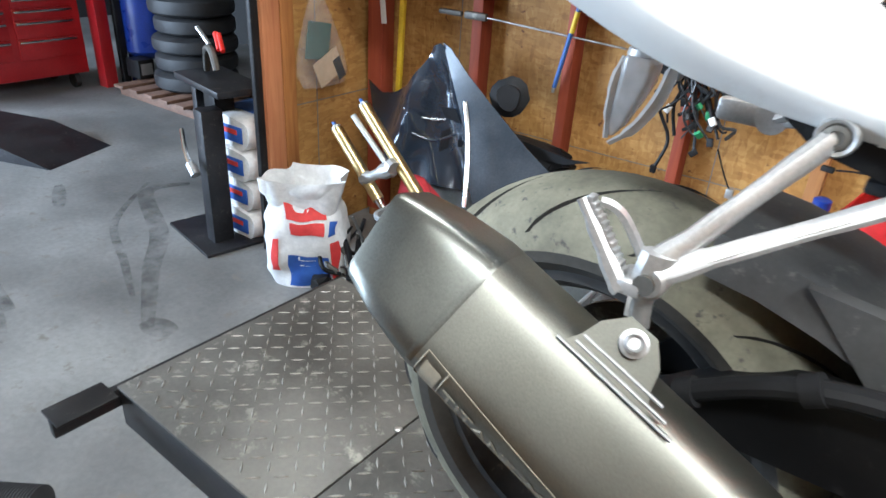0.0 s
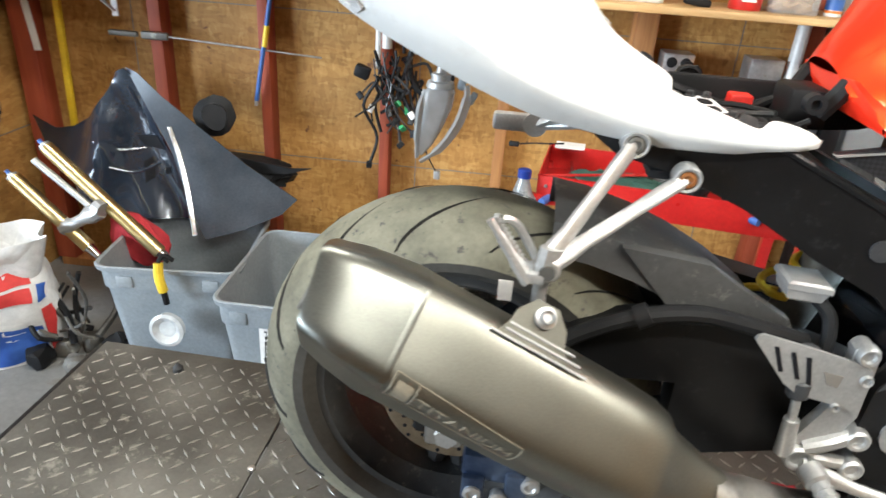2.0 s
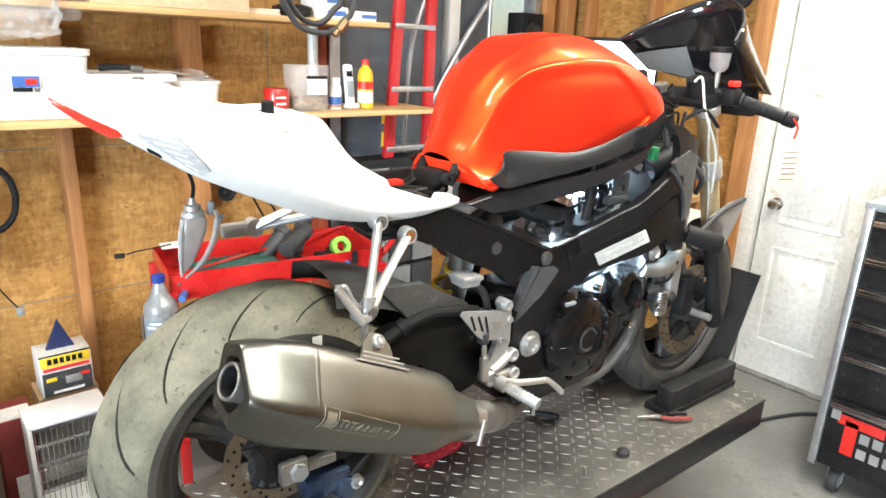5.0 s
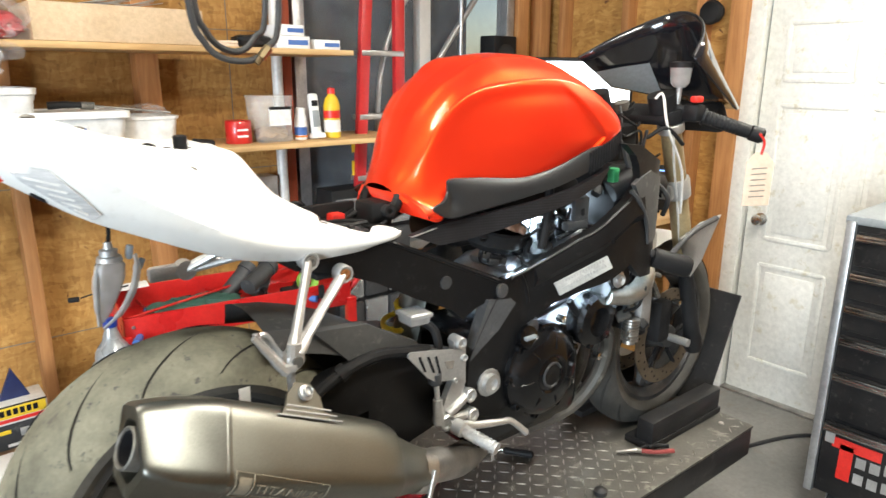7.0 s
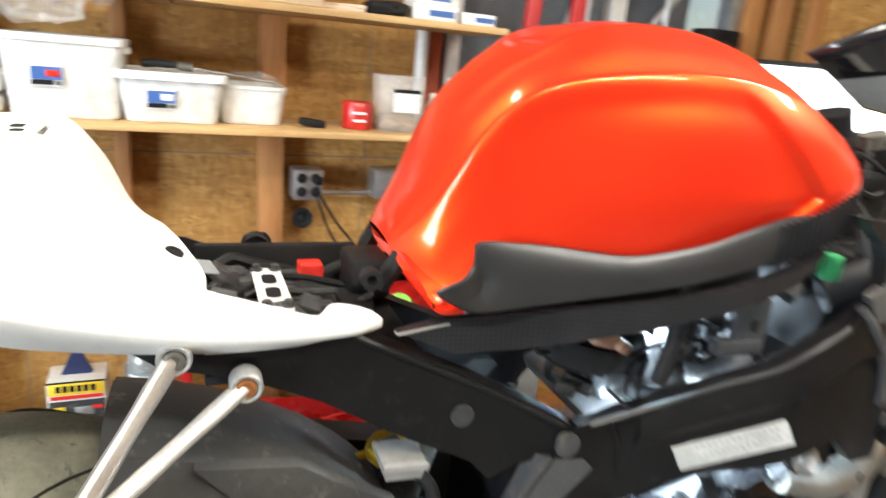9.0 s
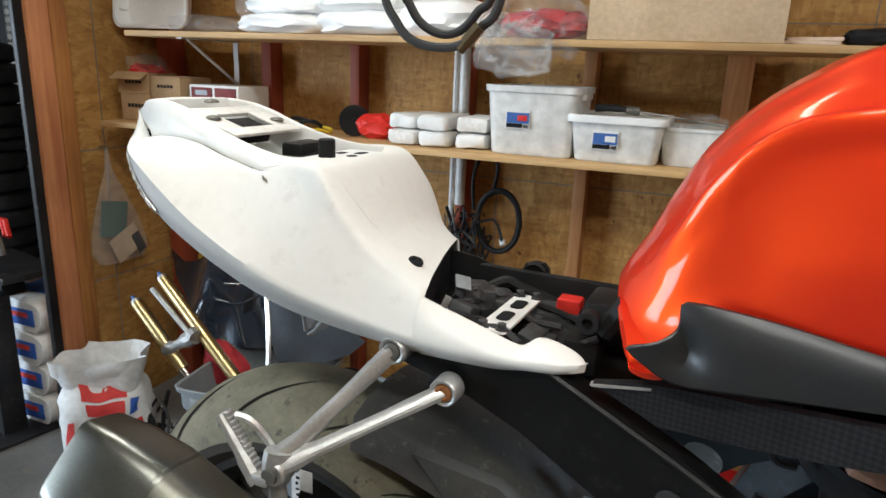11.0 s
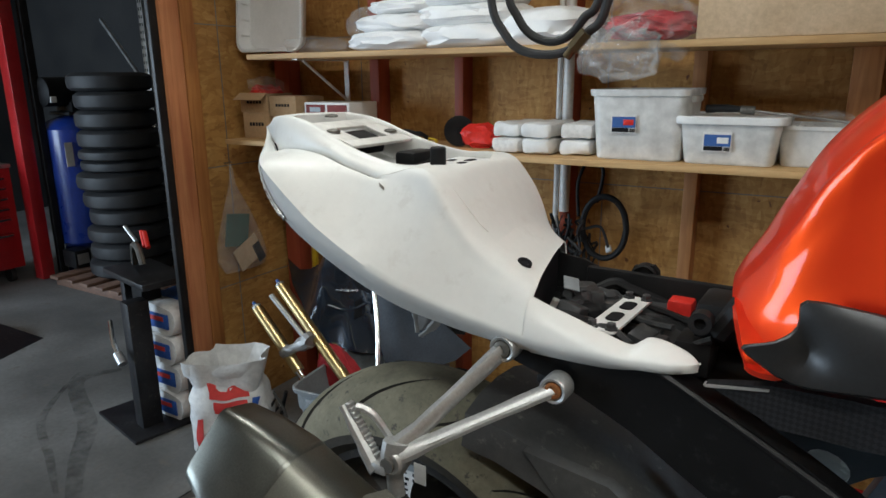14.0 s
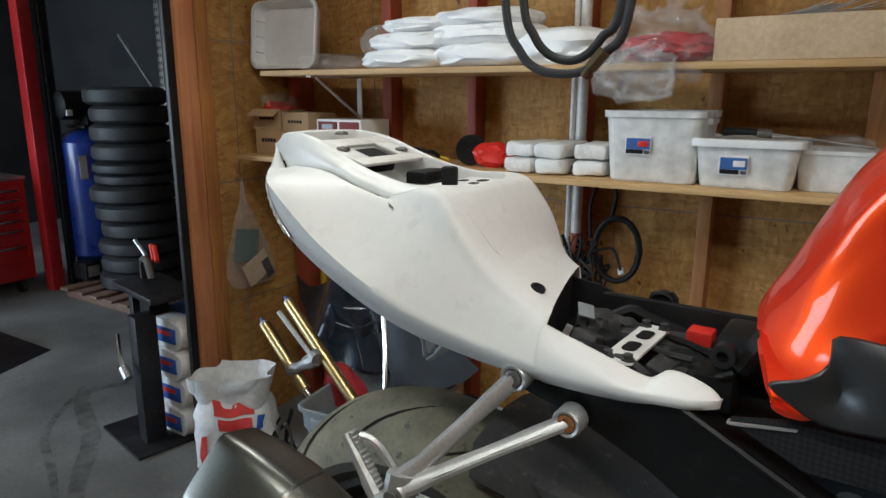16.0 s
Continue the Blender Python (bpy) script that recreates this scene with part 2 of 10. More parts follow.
FORK_BROWN = surface("dirty_gold_tube", (0.36, 0.28, 0.15), (0.52, 0.42, 0.25), 0.42, 0.6, big=8, fine=120)
CARBON = carbon_material()
CALIPER_BLUE = surface("blue_anodised", (0.035, 0.055, 0.105), (0.10, 0.135, 0.205), 0.35, 0.7, big=20, fine=150)
RED_PAINT = surface("red_enamel", (0.42, 0.012, 0.012), (0.52, 0.022, 0.018), 0.3, big=5, fine=70, relief=0.04, coat=0.3)
RED_CABINET = surface("red_cabinet", (0.44, 0.014, 0.018), (0.54, 0.022, 0.026), 0.35, big=4, fine=70, relief=0.03, coat=0.3)
RED_CLOTH = surface("red_cloth", (0.42, 0.02, 0.03), (0.58, 0.05, 0.06), 0.85, big=12, fine=160, relief=0.6)
RED_PLASTIC = surface("red_plastic", (0.60, 0.018, 0.012), (0.72, 0.035, 0.025), 0.4, big=6, fine=90, relief=0.05)
ORANGE_PLASTIC = surface("orange_plastic", (0.62, 0.13, 0.012), (0.75, 0.2, 0.03), 0.4, big=10, fine=90)
YELLOW = surface("yellow_plastic", (0.66, 0.42, 0.015), (0.78, 0.56, 0.04), 0.45, big=10, fine=90)
BLUE_PAINT = surface("blue_enamel", (0.008, 0.025, 0.18), (0.015, 0.045, 0.27), 0.3, big=4, fine=70, coat=0.3)
NAVY_CARD = surface("navy_card", (0.008, 0.014, 0.06), (0.014, 0.024, 0.09), 0.5, big=9, fine=90)
DULL_RED = surface("dull_red_card", (0.16, 0.022, 0.02), (0.23, 0.035, 0.03), 0.7, big=9, fine=70)
BLUE_PLASTIC = surface("blue_plastic", (0.03, 0.09, 0.30), (0.05, 0.14, 0.40), 0.45)
DOOR_WHITE = surface("door_white", (0.60, 0.59, 0.545), (0.70, 0.69, 0.65), 0.45, big=2.2, fine=40, relief=0.05, speck=(0.50, 0.46, 0.36))
WHITE_PLASTIC = surface("white_plastic", (0.70, 0.70, 0.69), (0.80, 0.80, 0.79), 0.45, big=5, fine=60, relief=0.05, grain=0.3)
FOAM_WHITE = surface("foam_white", (0.87, 0.87, 0.865), (0.92, 0.92, 0.915), 0.6, big=8, fine=40, relief=0.12, grain=0.15)
PAPER = surface("white_paper", (0.70, 0.69, 0.67), (0.80, 0.79, 0.77), 0.85, big=8, fine=50, relief=0.2)
TOTE_GREY = surface("tote_grey", (0.21, 0.235, 0.25), (0.28, 0.305, 0.32), 0.42, big=4, fine=90, relief=0.06)
CARDBOARD = surface("cardboard", (0.36, 0.23, 0.12), (0.45, 0.30, 0.165), 0.8, big=5, fine=70, relief=0.15)
CARDBOARD_TAN = surface("tan_carton", (0.50, 0.36, 0.22), (0.58, 0.43, 0.28), 0.75, big=5, fine=70, relief=0.1)
TAG_PAPER = surface("tag_paper", (0.60, 0.45, 0.34), (0.70, 0.55, 0.43), 0.8, big=8, fine=60)
SACK_WHITE = surface("sack_paper", (0.66, 0.66, 0.65), (0.80, 0.80, 0.79), 0.75, big=9, fine=40, relief=0.5)
SACK_RED = surface("sack_red", (0.55, 0.03, 0.03), (0.66, 0.06, 0.05), 0.75, big=9, fine=40, relief=0.4)
SACK_BLUE = surface("sack_blue", (0.02, 0.08, 0.35), (0.04, 0.13, 0.46), 0.75, big=9, fine=40, relief=0.4)
GALVANISED = surface("galvanised", (0.40, 0.41, 0.42), (0.56, 0.57, 0.58), 0.4, 0.8, big=12, fine=90)
CONDUIT = surface("painted_pipe", (0.62, 0.61, 0.58), (0.74, 0.73, 0.70), 0.45, 0.1, big=6, fine=60)
RUST = surface("rusty_bolt", (0.22, 0.075, 0.02), (0.36, 0.14, 0.04), 0.6, 0.3, big=60, fine=300, relief=0.2)
DULL_TAN = surface("faded_brown_plastic", (0.15, 0.085, 0.06), (0.22, 0.13, 0.09), 0.6, big=20, fine=120)
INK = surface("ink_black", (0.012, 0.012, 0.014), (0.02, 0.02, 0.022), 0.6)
INK_GREY = surface("ink_grey", (0.16, 0.14, 0.12), (0.22, 0.2, 0.17), 0.7)
ETCH = surface("etched_mark", (0.245, 0.216, 0.160), (0.295, 0.258, 0.194), 0.6, 0.5)
GREEN = surface("green_plastic", (0.02, 0.22, 0.08), (0.04, 0.3, 0.12), 0.45)
GREEN_CLOTH = surface("green_cloth", (0.02, 0.07, 0.055), (0.04, 0.11, 0.085), 0.85, big=16, fine=140, relief=0.5)
SHOP_BLACK = surface("stand_black", (0.012, 0.012, 0.014), (0.03, 0.03, 0.033), 0.45, 0.2, big=6, fine=70, speck=(0.06, 0.055, 0.05))
# near-black base colour paints the gloom of the neighbouring bay
SHADED_WALL = surface("shaded_bay_wall", (0.010, 0.010, 0.011), (0.022, 0.021, 0.020), 0.7, big=2, fine=30)
CEILING_WOOD = surface("ceiling_board", (0.40, 0.33, 0.25), (0.5, 0.42, 0.33), 0.8, big=2, fine=30)
GLASS_LENS = clear_material("clear_lens", (0.66, 0.67, 0.66), 0.10, 0.66, 0.8)
CLEAR_BAG = clear_material("clear_bag", (0.80, 0.80, 0.79), 0.10, 0.13, 0.9)
CUP_SMOKE = clear_material("smoky_cup", (0.42, 0.41, 0.40), 0.2, 0.7, 0.6)
MILKY = clear_material("milky_plastic", (0.88, 0.88, 0.86), 0.32, 0.82, 0.5)
CLEAR_TUB = clear_material("clear_tub", (0.70, 0.70, 0.69), 0.15, 0.3, 0.6)
CASTING = surface("bare_casting", (0.30, 0.31, 0.32), (0.46, 0.47, 0.48), 0.42, 0.35, big=22, fine=180, relief=0.2, speck=(0.16, 0.16, 0.165))
LABEL_FAINT = surface("faint_print", (0.34, 0.34, 0.33), (0.42, 0.42, 0.41), 0.8)
STICKER = surface("scuffed_sticker", (0.36, 0.36, 0.345), (0.50, 0.50, 0.48), 0.55, big=40, fine=220, relief=0.3, speck=(0.26, 0.26, 0.25))
HUGGER_GREY = surface("dusty_grey_plastic", (0.050, 0.050, 0.050), (0.082, 0.081, 0.079), 0.55, big=7, fine=140, relief=0.08, speck=(0.14, 0.135, 0.125))
BOTTLE_GREY = surface("silver_bottle", (0.25, 0.26, 0.265), (0.33, 0.34, 0.345), 0.3, 0.3, big=8, fine=90, relief=0.03)
LABEL_GREY = surface("label_grey", (0.16, 0.21, 0.25), (0.22, 0.27, 0.31), 0.4, big=14, fine=90)
ORANGE_LENS = clear_material("orange_funnel", (0.80, 0.20, 0.015), 0.25, 0.92, 0.5)
RED_LENS = surface("red_lens", (0.55, 0.02, 0.01), (0.68, 0.06, 0.03), 0.12, coat=0.7, relief=0.1, fine=180)
SMOKE = surface("smoked_screen", (0.006, 0.006, 0.008), (0.012, 0.012, 0.015), 0.1, coat=0.6, relief=0.0)
WINDOW_GLASS = clear_material("window_glass", (0.35, 0.38, 0.42), 0.03, 0.18, 0.8)
NIGHT = surface("dark_yard", (0.012, 0.014, 0.02), (0.045, 0.05, 0.06), 0.8, big=4, fine=14, speck=(0.14, 0.15, 0.16))
SCREEN = glow_material("screen_glow", (0.80, 0.88, 1.0), 5.0)
SCREEN_BLUE = glow_material("screen_blue", (0.20, 0.45, 1.0), 2.5)
TUBE_GLOW = glow_material("tube_glow", (1.0, 0.93, 0.82), 14.0)
LED_GLOW = glow_material("led_glow", (0.82, 0.91, 1.0), 22.0)


def tank_material():
    """Candy paint: a deep red ground under metal flake that glows golden orange near the lamps, and a clear coat."""
    m, nt, b, tc = material("candy_orange")
    n = noise_node(nt, tc.outputs["Object"], 900, 2)
    big = noise_node(nt, tc.outputs["Object"], 4, 3)
    flake = nt.nodes.new("ShaderNodeBsdfPrincipled")
    nt.links.new(ramp(nt, big.outputs[0], [(0.3, (0.66, 0.020, 0.010)), (0.7, (0.72, 0.025, 0.012))]).outputs[0], b.inputs["Base Color"])
    nt.links.new(ramp(nt, big.outputs[0], [(0.3, (0.94, 0.092, 0.009)), (0.7, (0.97, 0.110, 0.010))]).outputs[0], flake.inputs["Base Color"])
    flake.inputs["Metallic"].default_value, flake.inputs["Roughness"].default_value = 1.0, 0.37
    b.inputs["Roughness"].default_value = 0.5
    b.inputs["Specular Tint"].default_value = (1.0, 0.22, 0.03, 1.0)
    for q in (b, flake):
        q.inputs["Coat Weight"].default_value, q.inputs["Coat Roughness"].default_value = 0.5, 0.05
        bump(nt, q, n.outputs[0], 0.05, 0.0005)
    both = nt.nodes.new("ShaderNodeMixShader")
    both.inputs[0].default_value = 0.38
    nt.links.new(b.outputs[0], both.inputs[1])
    nt.links.new(flake.outputs[0], both.inputs[2])
    nt.links.new(both.outputs[0], nt.nodes["Material Output"].inputs["Surface"])
    return m


def mark_material():
    """A thin rubbery smear, broken up so that the floor shows through."""
    m, nt, b, tc = material("rubber_smear")
    n = noise_node(nt, tc.outputs["Object"], 9, 6, 0.6)
    b.inputs["Base Color"].default_value = (0.06, 0.058, 0.056, 1)
    b.inputs["Roughness"].default_value = 0.7
    nt.links.new(ramp(nt, n.outputs[0], [(0.38, (0.0, 0.0, 0.0)), (0.70, (0.5, 0.5, 0.5))]).outputs[0], b.inputs["Alpha"])
    return m


MARK = mark_material()
CANDY = tank_material()


def dull(level, *mats):
    """Black plastics and paints with little mirror gloss."""
    for m in mats:
        m.node_tree.nodes["Principled BSDF"].inputs["Specular IOR Level"].default_value = level


dull(0.26, FRAME_BLACK)
dull(0.16, PLASTIC_BLACK, CARBON)
dull(0.25, PLASTIC_GREY, RUBBER, RUBBER_SIDE, GROOVE_SHADE, SHOP_BLACK, BLACK_PAINT)
dull(0.36, ENGINE_BLACK)
dull(0.25, RUBBER_FRONT)
dull(0.05, INK)

# ---- mesh tools ----
def link(name, bm, mat, parent=None, label="", sharp=35, subdiv=0):
    bmesh.ops.recalc_face_normals(bm, faces=bm.faces)
    me = bpy.data.meshes.new(name)
    bm.to_mesh(me)
    bm.free()
    for p in me.polygons:
        p.use_smooth = True
    if sharp < 180:
        me.set_sharp_from_angle(angle=radians(sharp))
    me.materials.append(mat)
    ob = new(name, me)
    if parent is not None:
        ob.parent = parent
    if subdiv:
        s = ob.modifiers.new("round", "SUBSURF")
        s.levels = s.render_levels = subdiv
    if label:
        ob["label"] = label
    return ob


def part(name, bm, mat, parent, label="", sharp=35, subdiv=0):
    return link(name, bm, mat, parent, label, sharp, subdiv)


def thing(name, m, label, category, group="", kind=""):
    ob = new(name)
    ob.empty_display_size = 0.1
    ob.matrix_world = m
    return tagged(ob, label, category, group, kind)


def solo(name, bm, mat, m, label, category, group="", kind="", sharp=35, subdiv=0):
    ob = link(name, bm, mat, None, "", sharp, subdiv)
    ob.matrix_world = m
    return tagged(ob, label, category, group, kind)


def B():
    return bmesh.new()


def box(bm, c, s, bevel=0.0, m=None, seg=2):
    """A box about c with sizes s, its edges rounded."""
    t = Matrix.Translation(c) @ Matrix.Diagonal((*s, 1))
    r = bmesh.ops.create_cube(bm, size=1.0, matrix=(m @ t) if m else t)
    if bevel:
        edges = {e for v in r["verts"] for e in v.link_edges}
        bmesh.ops.bevel(bm, geom=list(edges), offset=bevel, segments=seg, profile=0.5, affect="EDGES")
    return bm


def ring_faces(bm, rings, closed=True, cap=True, wrap=False):
    vs = [[bm.verts.new(p) for p in ring] for ring in rings]
    n = len(vs[0])
    pairs = list(zip(vs, vs[1:])) + ([(vs[-1], vs[0])] if wrap else [])
    for a, b in pairs:
        for i in range(n if closed else n - 1):
            j = (i + 1) % n
            bm.faces.new((a[i], a[j], b[j], b[i]))
    if cap and closed and not wrap:
        bm.faces.new(list(reversed(vs[0])))
        bm.faces.new(vs[-1])
    return bm


def basis(d):
    d = Vector(d).normalized()
    u = d.orthogonal().normalized()
    return d, u, d.cross(u)


def rod(bm, p0, p1, r0, r1=None, seg=14, cap=True):
    r1 = r0 if r1 is None else r1
    p0, p1 = Vector(p0), Vector(p1)
    d, u, v = basis(p1 - p0)
    an = [2 * math.pi * k / seg for k in range(seg)]
    return ring_faces(bm, [[p + r * (math.cos(a) * u + math.sin(a) * v) for a in an] for p, r in ((p0, r0), (p1, r1))], cap=cap)


def turned(bm, p, d, prof, seg=24, cap=True):
    """A solid of revolution: prof has (along, radius) from p in the direction d."""
    p = Vector(p)
    d, u, v = basis(d)
    an = [2 * math.pi * k / seg for k in range(seg)]
    return ring_faces(bm, [[p + h * d + max(r, 1e-4) * (math.cos(a) * u + math.sin(a) * v) for a in an] for h, r in prof], cap=cap)


def curve_points(pts, steps=5):
    pts = [Vector(p) for p in pts]
    out = []
    for i in range(len(pts) - 1):
        a, b, c, d = pts[max(i - 1, 0)], pts[i], pts[i + 1], pts[min(i + 2, len(pts) - 1)]
        for k in range(steps):
            t = k / steps
            out.append(0.5 * (2 * b + (c - a) * t + (2 * a - 5 * b + 4 * c - d) * t * t + (3 * b - a - 3 * c + d) * t ** 3))
    return out + [pts[-1]]


def tube(bm, pts, r, seg=8, steps=5, closed=False, flat=1.0):
    """A round bar along a smooth line."""
    p = curve_points(list(pts) + ([pts[0]] if closed else []), steps) if steps > 1 else [Vector(q) for q in pts]
    if closed:
        p = p[:-1]
    n = len(p)
    rings, u = [], None
    for i in range(n):
        d = (p[(i + 1) % n] - p[i - 1]) if closed or 0 < i < n - 1 else (p[1] - p[0] if i == 0 else p[-1] - p[-2])
        d.normalize()
        u = d.orthogonal().normalized() if u is None else (u - d * u.dot(d)).normalized()
        v = d.cross(u)
        rad = r[min(i * len(r) // n, len(r) - 1)] if isinstance(r, (list, tuple)) else r
        rings.append([p[i] + rad * (math.cos(2 * math.pi * k / seg) * u + flat * math.sin(2 * math.pi * k / seg) * v) for k in range(seg)])
    return ring_faces(bm, rings, wrap=closed)


def ngon_plate(bm, outline, at, thick):
    """A plate: outline has (a, b); at(a, b, s) gives the place for s = 0 (front) and 1 (back), thick apart."""
    front = [bm.verts.new(at(a, b, 0)) for a, b in outline]
    back = [bm.verts.new(at(a, b, 1)) for a, b in outline]
    f1, f2 = bm.faces.new(front), bm.faces.new(list(reversed(back)))
    n = len(front)
    for i in range(n):
        bm.faces.new((front[i], back[i], back[(i + 1) % n], front[(i + 1) % n]))
    bmesh.ops.triangulate(bm, faces=[f1, f2])
    return bm


def lerp(x, table):
    if x <= table[0][0]:
        return table[0][1]
    for (a, va), (b, vb) in zip(table, table[1:]):
        if x <= b:
            return va + (vb - va) * (x - a) / (b - a)
    return table[-1][1]


def side_plate(bm, outline, ytab, thick, side=-1):
    """A bodywork panel seen from the side: outline in (x, z); ytab gives its distance from the middle along x; cut into strips that follow ytab."""
    sheet = bmesh.new()
    sheet.faces.new([sheet.verts.new((a, 0, b)) for a, b in outline])
    lo, hi = min(a for a, b in outline), max(a for a, b in outline)
    ys = [lerp(lo + (hi - lo) * k / 8, ytab) for k in range(9)]
    if max(ys) - min(ys) > 0.004:
        q = lo + 0.02
        while q < hi - 0.001:
            bmesh.ops.bisect_plane(sheet, geom=sheet.verts[:] + sheet.edges[:] + sheet.faces[:], plane_co=(q, 0, 0), plane_no=(1, 0, 0))
            q += 0.02
    outer, inner = {}, {}
    for v in sheet.verts:
        y = lerp(v.co.x, ytab)
        outer[v] = bm.verts.new((v.co.x, side * y, v.co.z))
        inner[v] = bm.verts.new((v.co.x, side * (y - thick), v.co.z))
    made = []
    for f in sheet.faces:
        vs = list(f.verts)
        made += [bm.faces.new([outer[v] for v in vs]), bm.faces.new([inner[v] for v in reversed(vs)])]
    for e in sheet.edges:
        if len(e.link_faces) == 1:
            p, q = e.verts
            made.append(bm.faces.new((outer[p], inner[p], inner[q], outer[q])))
    bmesh.ops.recalc_face_normals(bm, faces=made)
    sheet.free()
    return bm


def rounded(w, d, r, seg=5):
    """A rounded rectangle in the plane, centred."""
    out = []
    for cx, cy, a0 in ((w / 2 - r, d / 2 - r, 0), (-w / 2 + r, d / 2 - r, 90), (-w / 2 + r, -d / 2 + r, 180), (w / 2 - r, -d / 2 + r, 270)):
        out += [(cx + r * math.cos(radians(a0 + 90 * k / seg)), cy + r * math.sin(radians(a0 + 90 * k / seg))) for k in range(seg + 1)]
    return out


def crumple(bm, amount, scale, seed=0.0):
    for v in bm.verts:
        v.co += amount * noise.noise_vector(v.co * scale + Vector((seed, seed * 1.7, -seed)))
    return bm


def blob(bm, c, s, amount=0.15, scale=3.0, seed=0.0, sub=3, floor=None):
    """A lumpy bag or cloth about c with half sizes s; floor: the height at which it lies flat."""
    r = bmesh.ops.create_icosphere(bm, subdivisions=sub, radius=1.0)
    for v in r["verts"]:
        p = v.co.copy()
        p = Vector([math.copysign(abs(q) ** 0.7, q) for q in p])
        p += amount * noise.noise_vector(p * scale + Vector((seed, -seed, 2 * seed)))
        v.co = Vector(c) + Vector((p.x * s[0], p.y * s[1], p.z * s[2]))
        if floor is not None and v.co.z < floor:
            v.co.z = floor + 0.002 * (v.co.z - floor)
    return bm

# ---- the room ----
WALL_Y, STUD_Y, END_X, DOOR_X = 1.89, 1.80, -1.96, 3.05


def structure(name, bm, mat, label="", parent=None):
    ob = link(name, bm, mat, parent, label, 30)
    if parent is None:
        tagged(ob, label, "", "", "structure")
    return ob


structure("floor", box(B(), (-2.5, 0, -0.1), (13, 11, 0.2)), CONCRETE, "grey stained concrete workshop floor")
structure("ceiling", box(B(), (-2.5, 0, 2.95), (13, 11, 0.1)), CEILING_WOOD, "plain boarded workshop ceiling")
# back wall with its window opening (x 1.25 to 2.72, z 0.75 to 2.25)
wall_back = structure("wall_back", box(box(box(box(B(), (-0.355, WALL_Y + 0.02, 1.45), (3.21, 0.04, 2.9)), (1.985, WALL_Y + 0.02, 0.35), (1.47, 0.04, 0.7)), (1.985, WALL_Y + 0.02, 2.6), (1.47, 0.04, 0.6)), (2.985, WALL_Y + 0.02, 1.45), (0.53, 0.04, 2.9)), OSB, "bare chipboard wall between exposed studs")
for x, z0, z1, w in ((-1.44, 0, 2.9, 0.003), (-0.245, 0, 2.9, 0.003), (0.975, 0, 2.9, 0.003)):
    structure("board_joint", box(B(), (x, WALL_Y - 0.0005, (z0 + z1) / 2), (0.004, 0.002, z1 - z0)), INK_GREY, "", wall_back)
for z in (0.62, 1.23, 1.84):
    structure("board_joint", box(B(), (-0.355, WALL_Y - 0.0005, z), (3.2, 0.002, 0.004)), INK_GREY, "", wall_back)
structure("sill_plate", box(B(), (0.55, STUD_Y + 0.043, 0.02), (4.9, 0.085, 0.04), 0.003), STUD, "", wall_back)
for x, mat, w in ((-1.87, STUD_RED, 0.09), (-1.30, STUD_RED, 0.05), (-0.86, STUD_RED, 0.042), (-0.37, STUD_RED, 0.04), (0.105, STUD, 0.045), (0.60, STUD, 0.085), (1.205, STUD_RED, 0.055), (2.78, STUD, 0.09), (2.98, STUD, 0.09)):
    structure("stud", box(B(), (x, STUD_Y + 0.044, 1.47), (w, 0.088, 2.86), 0.003), mat, "", wall_back)
# return wall and its end post beside the passage to the other bay
wall_return = structure("wall_return", box(B(), (END_X - 0.02, 1.59, 1.45), (0.04, 0.60, 2.9)), OSB, "short chipboard return wall beside the passage")
structure("end_stud", box(B(), (END_X - 0.010, 1.325, 1.45), (0.06, 0.07, 2.9), 0.004), STUD_AMBER, "", wall_return)
structure("end_post", box(B(), (END_X - 0.012, 1.24, 1.45), (0.055, 0.095, 2.9), 0.004), POST_WOOD, "", wall_return)
structure("door_channel", box(B(), (END_X - 0.015, 1.172, 1.45), (0.025, 0.04, 2.9), 0.003), BLACK_PAINT, "", wall_return)
for z in (1.25, 1.89, 0.66):
    structure("board_joint", box(B(), (END_X + 0.0005, 1.63, z), (0.002, 0.52, 0.005)), INK_GREY, "", wall_return)
structure("board_joint", box(B(), (END_X + 0.0005, 1.50, 1.45), (0.002, 0.005, 2.88)), INK_GREY, "", wall_return)
# wall behind the neighbouring bay, its side and the side away from the back wall; near-black colour paints their lack
# of light
structure("wall_bay", box(B(), (-5.5, 4.3, 1.45), (7.0, 0.1, 2.9)), SHADED_WALL, "wall of the neighbouring bay, its shade put into the colour")
structure("wall_bay_side", box(B(), (-2.08, 3.1, 1.45), (0.1, 2.4, 2.9)), SHADED_WALL, "side wall of the neighbouring bay, its shade put into the colour")
structure("wall_far", box(box(box(B(), (-8.6, 3.0, 1.45), (0.1, 2.7, 2.9)), (-8.6, -4.3, 1.45), (0.1, 2.0, 2.9)), (-8.6, -1.6, 2.9), (0.1, 3.6, 0.3)), SHADED_WALL, "far wall with the open shutter doorway")
structure("wall_south", box(B(), (-2.5, -4.6, 1.45), (13, 0.1, 2.9)), OSB, "plain chipboard wall behind the walkway")
structure("window_wall_outside", box(B(), (1.985, 3.2, 1.45), (3.2, 0.05, 2.9)), NIGHT, "dark storage yard beyond the window")

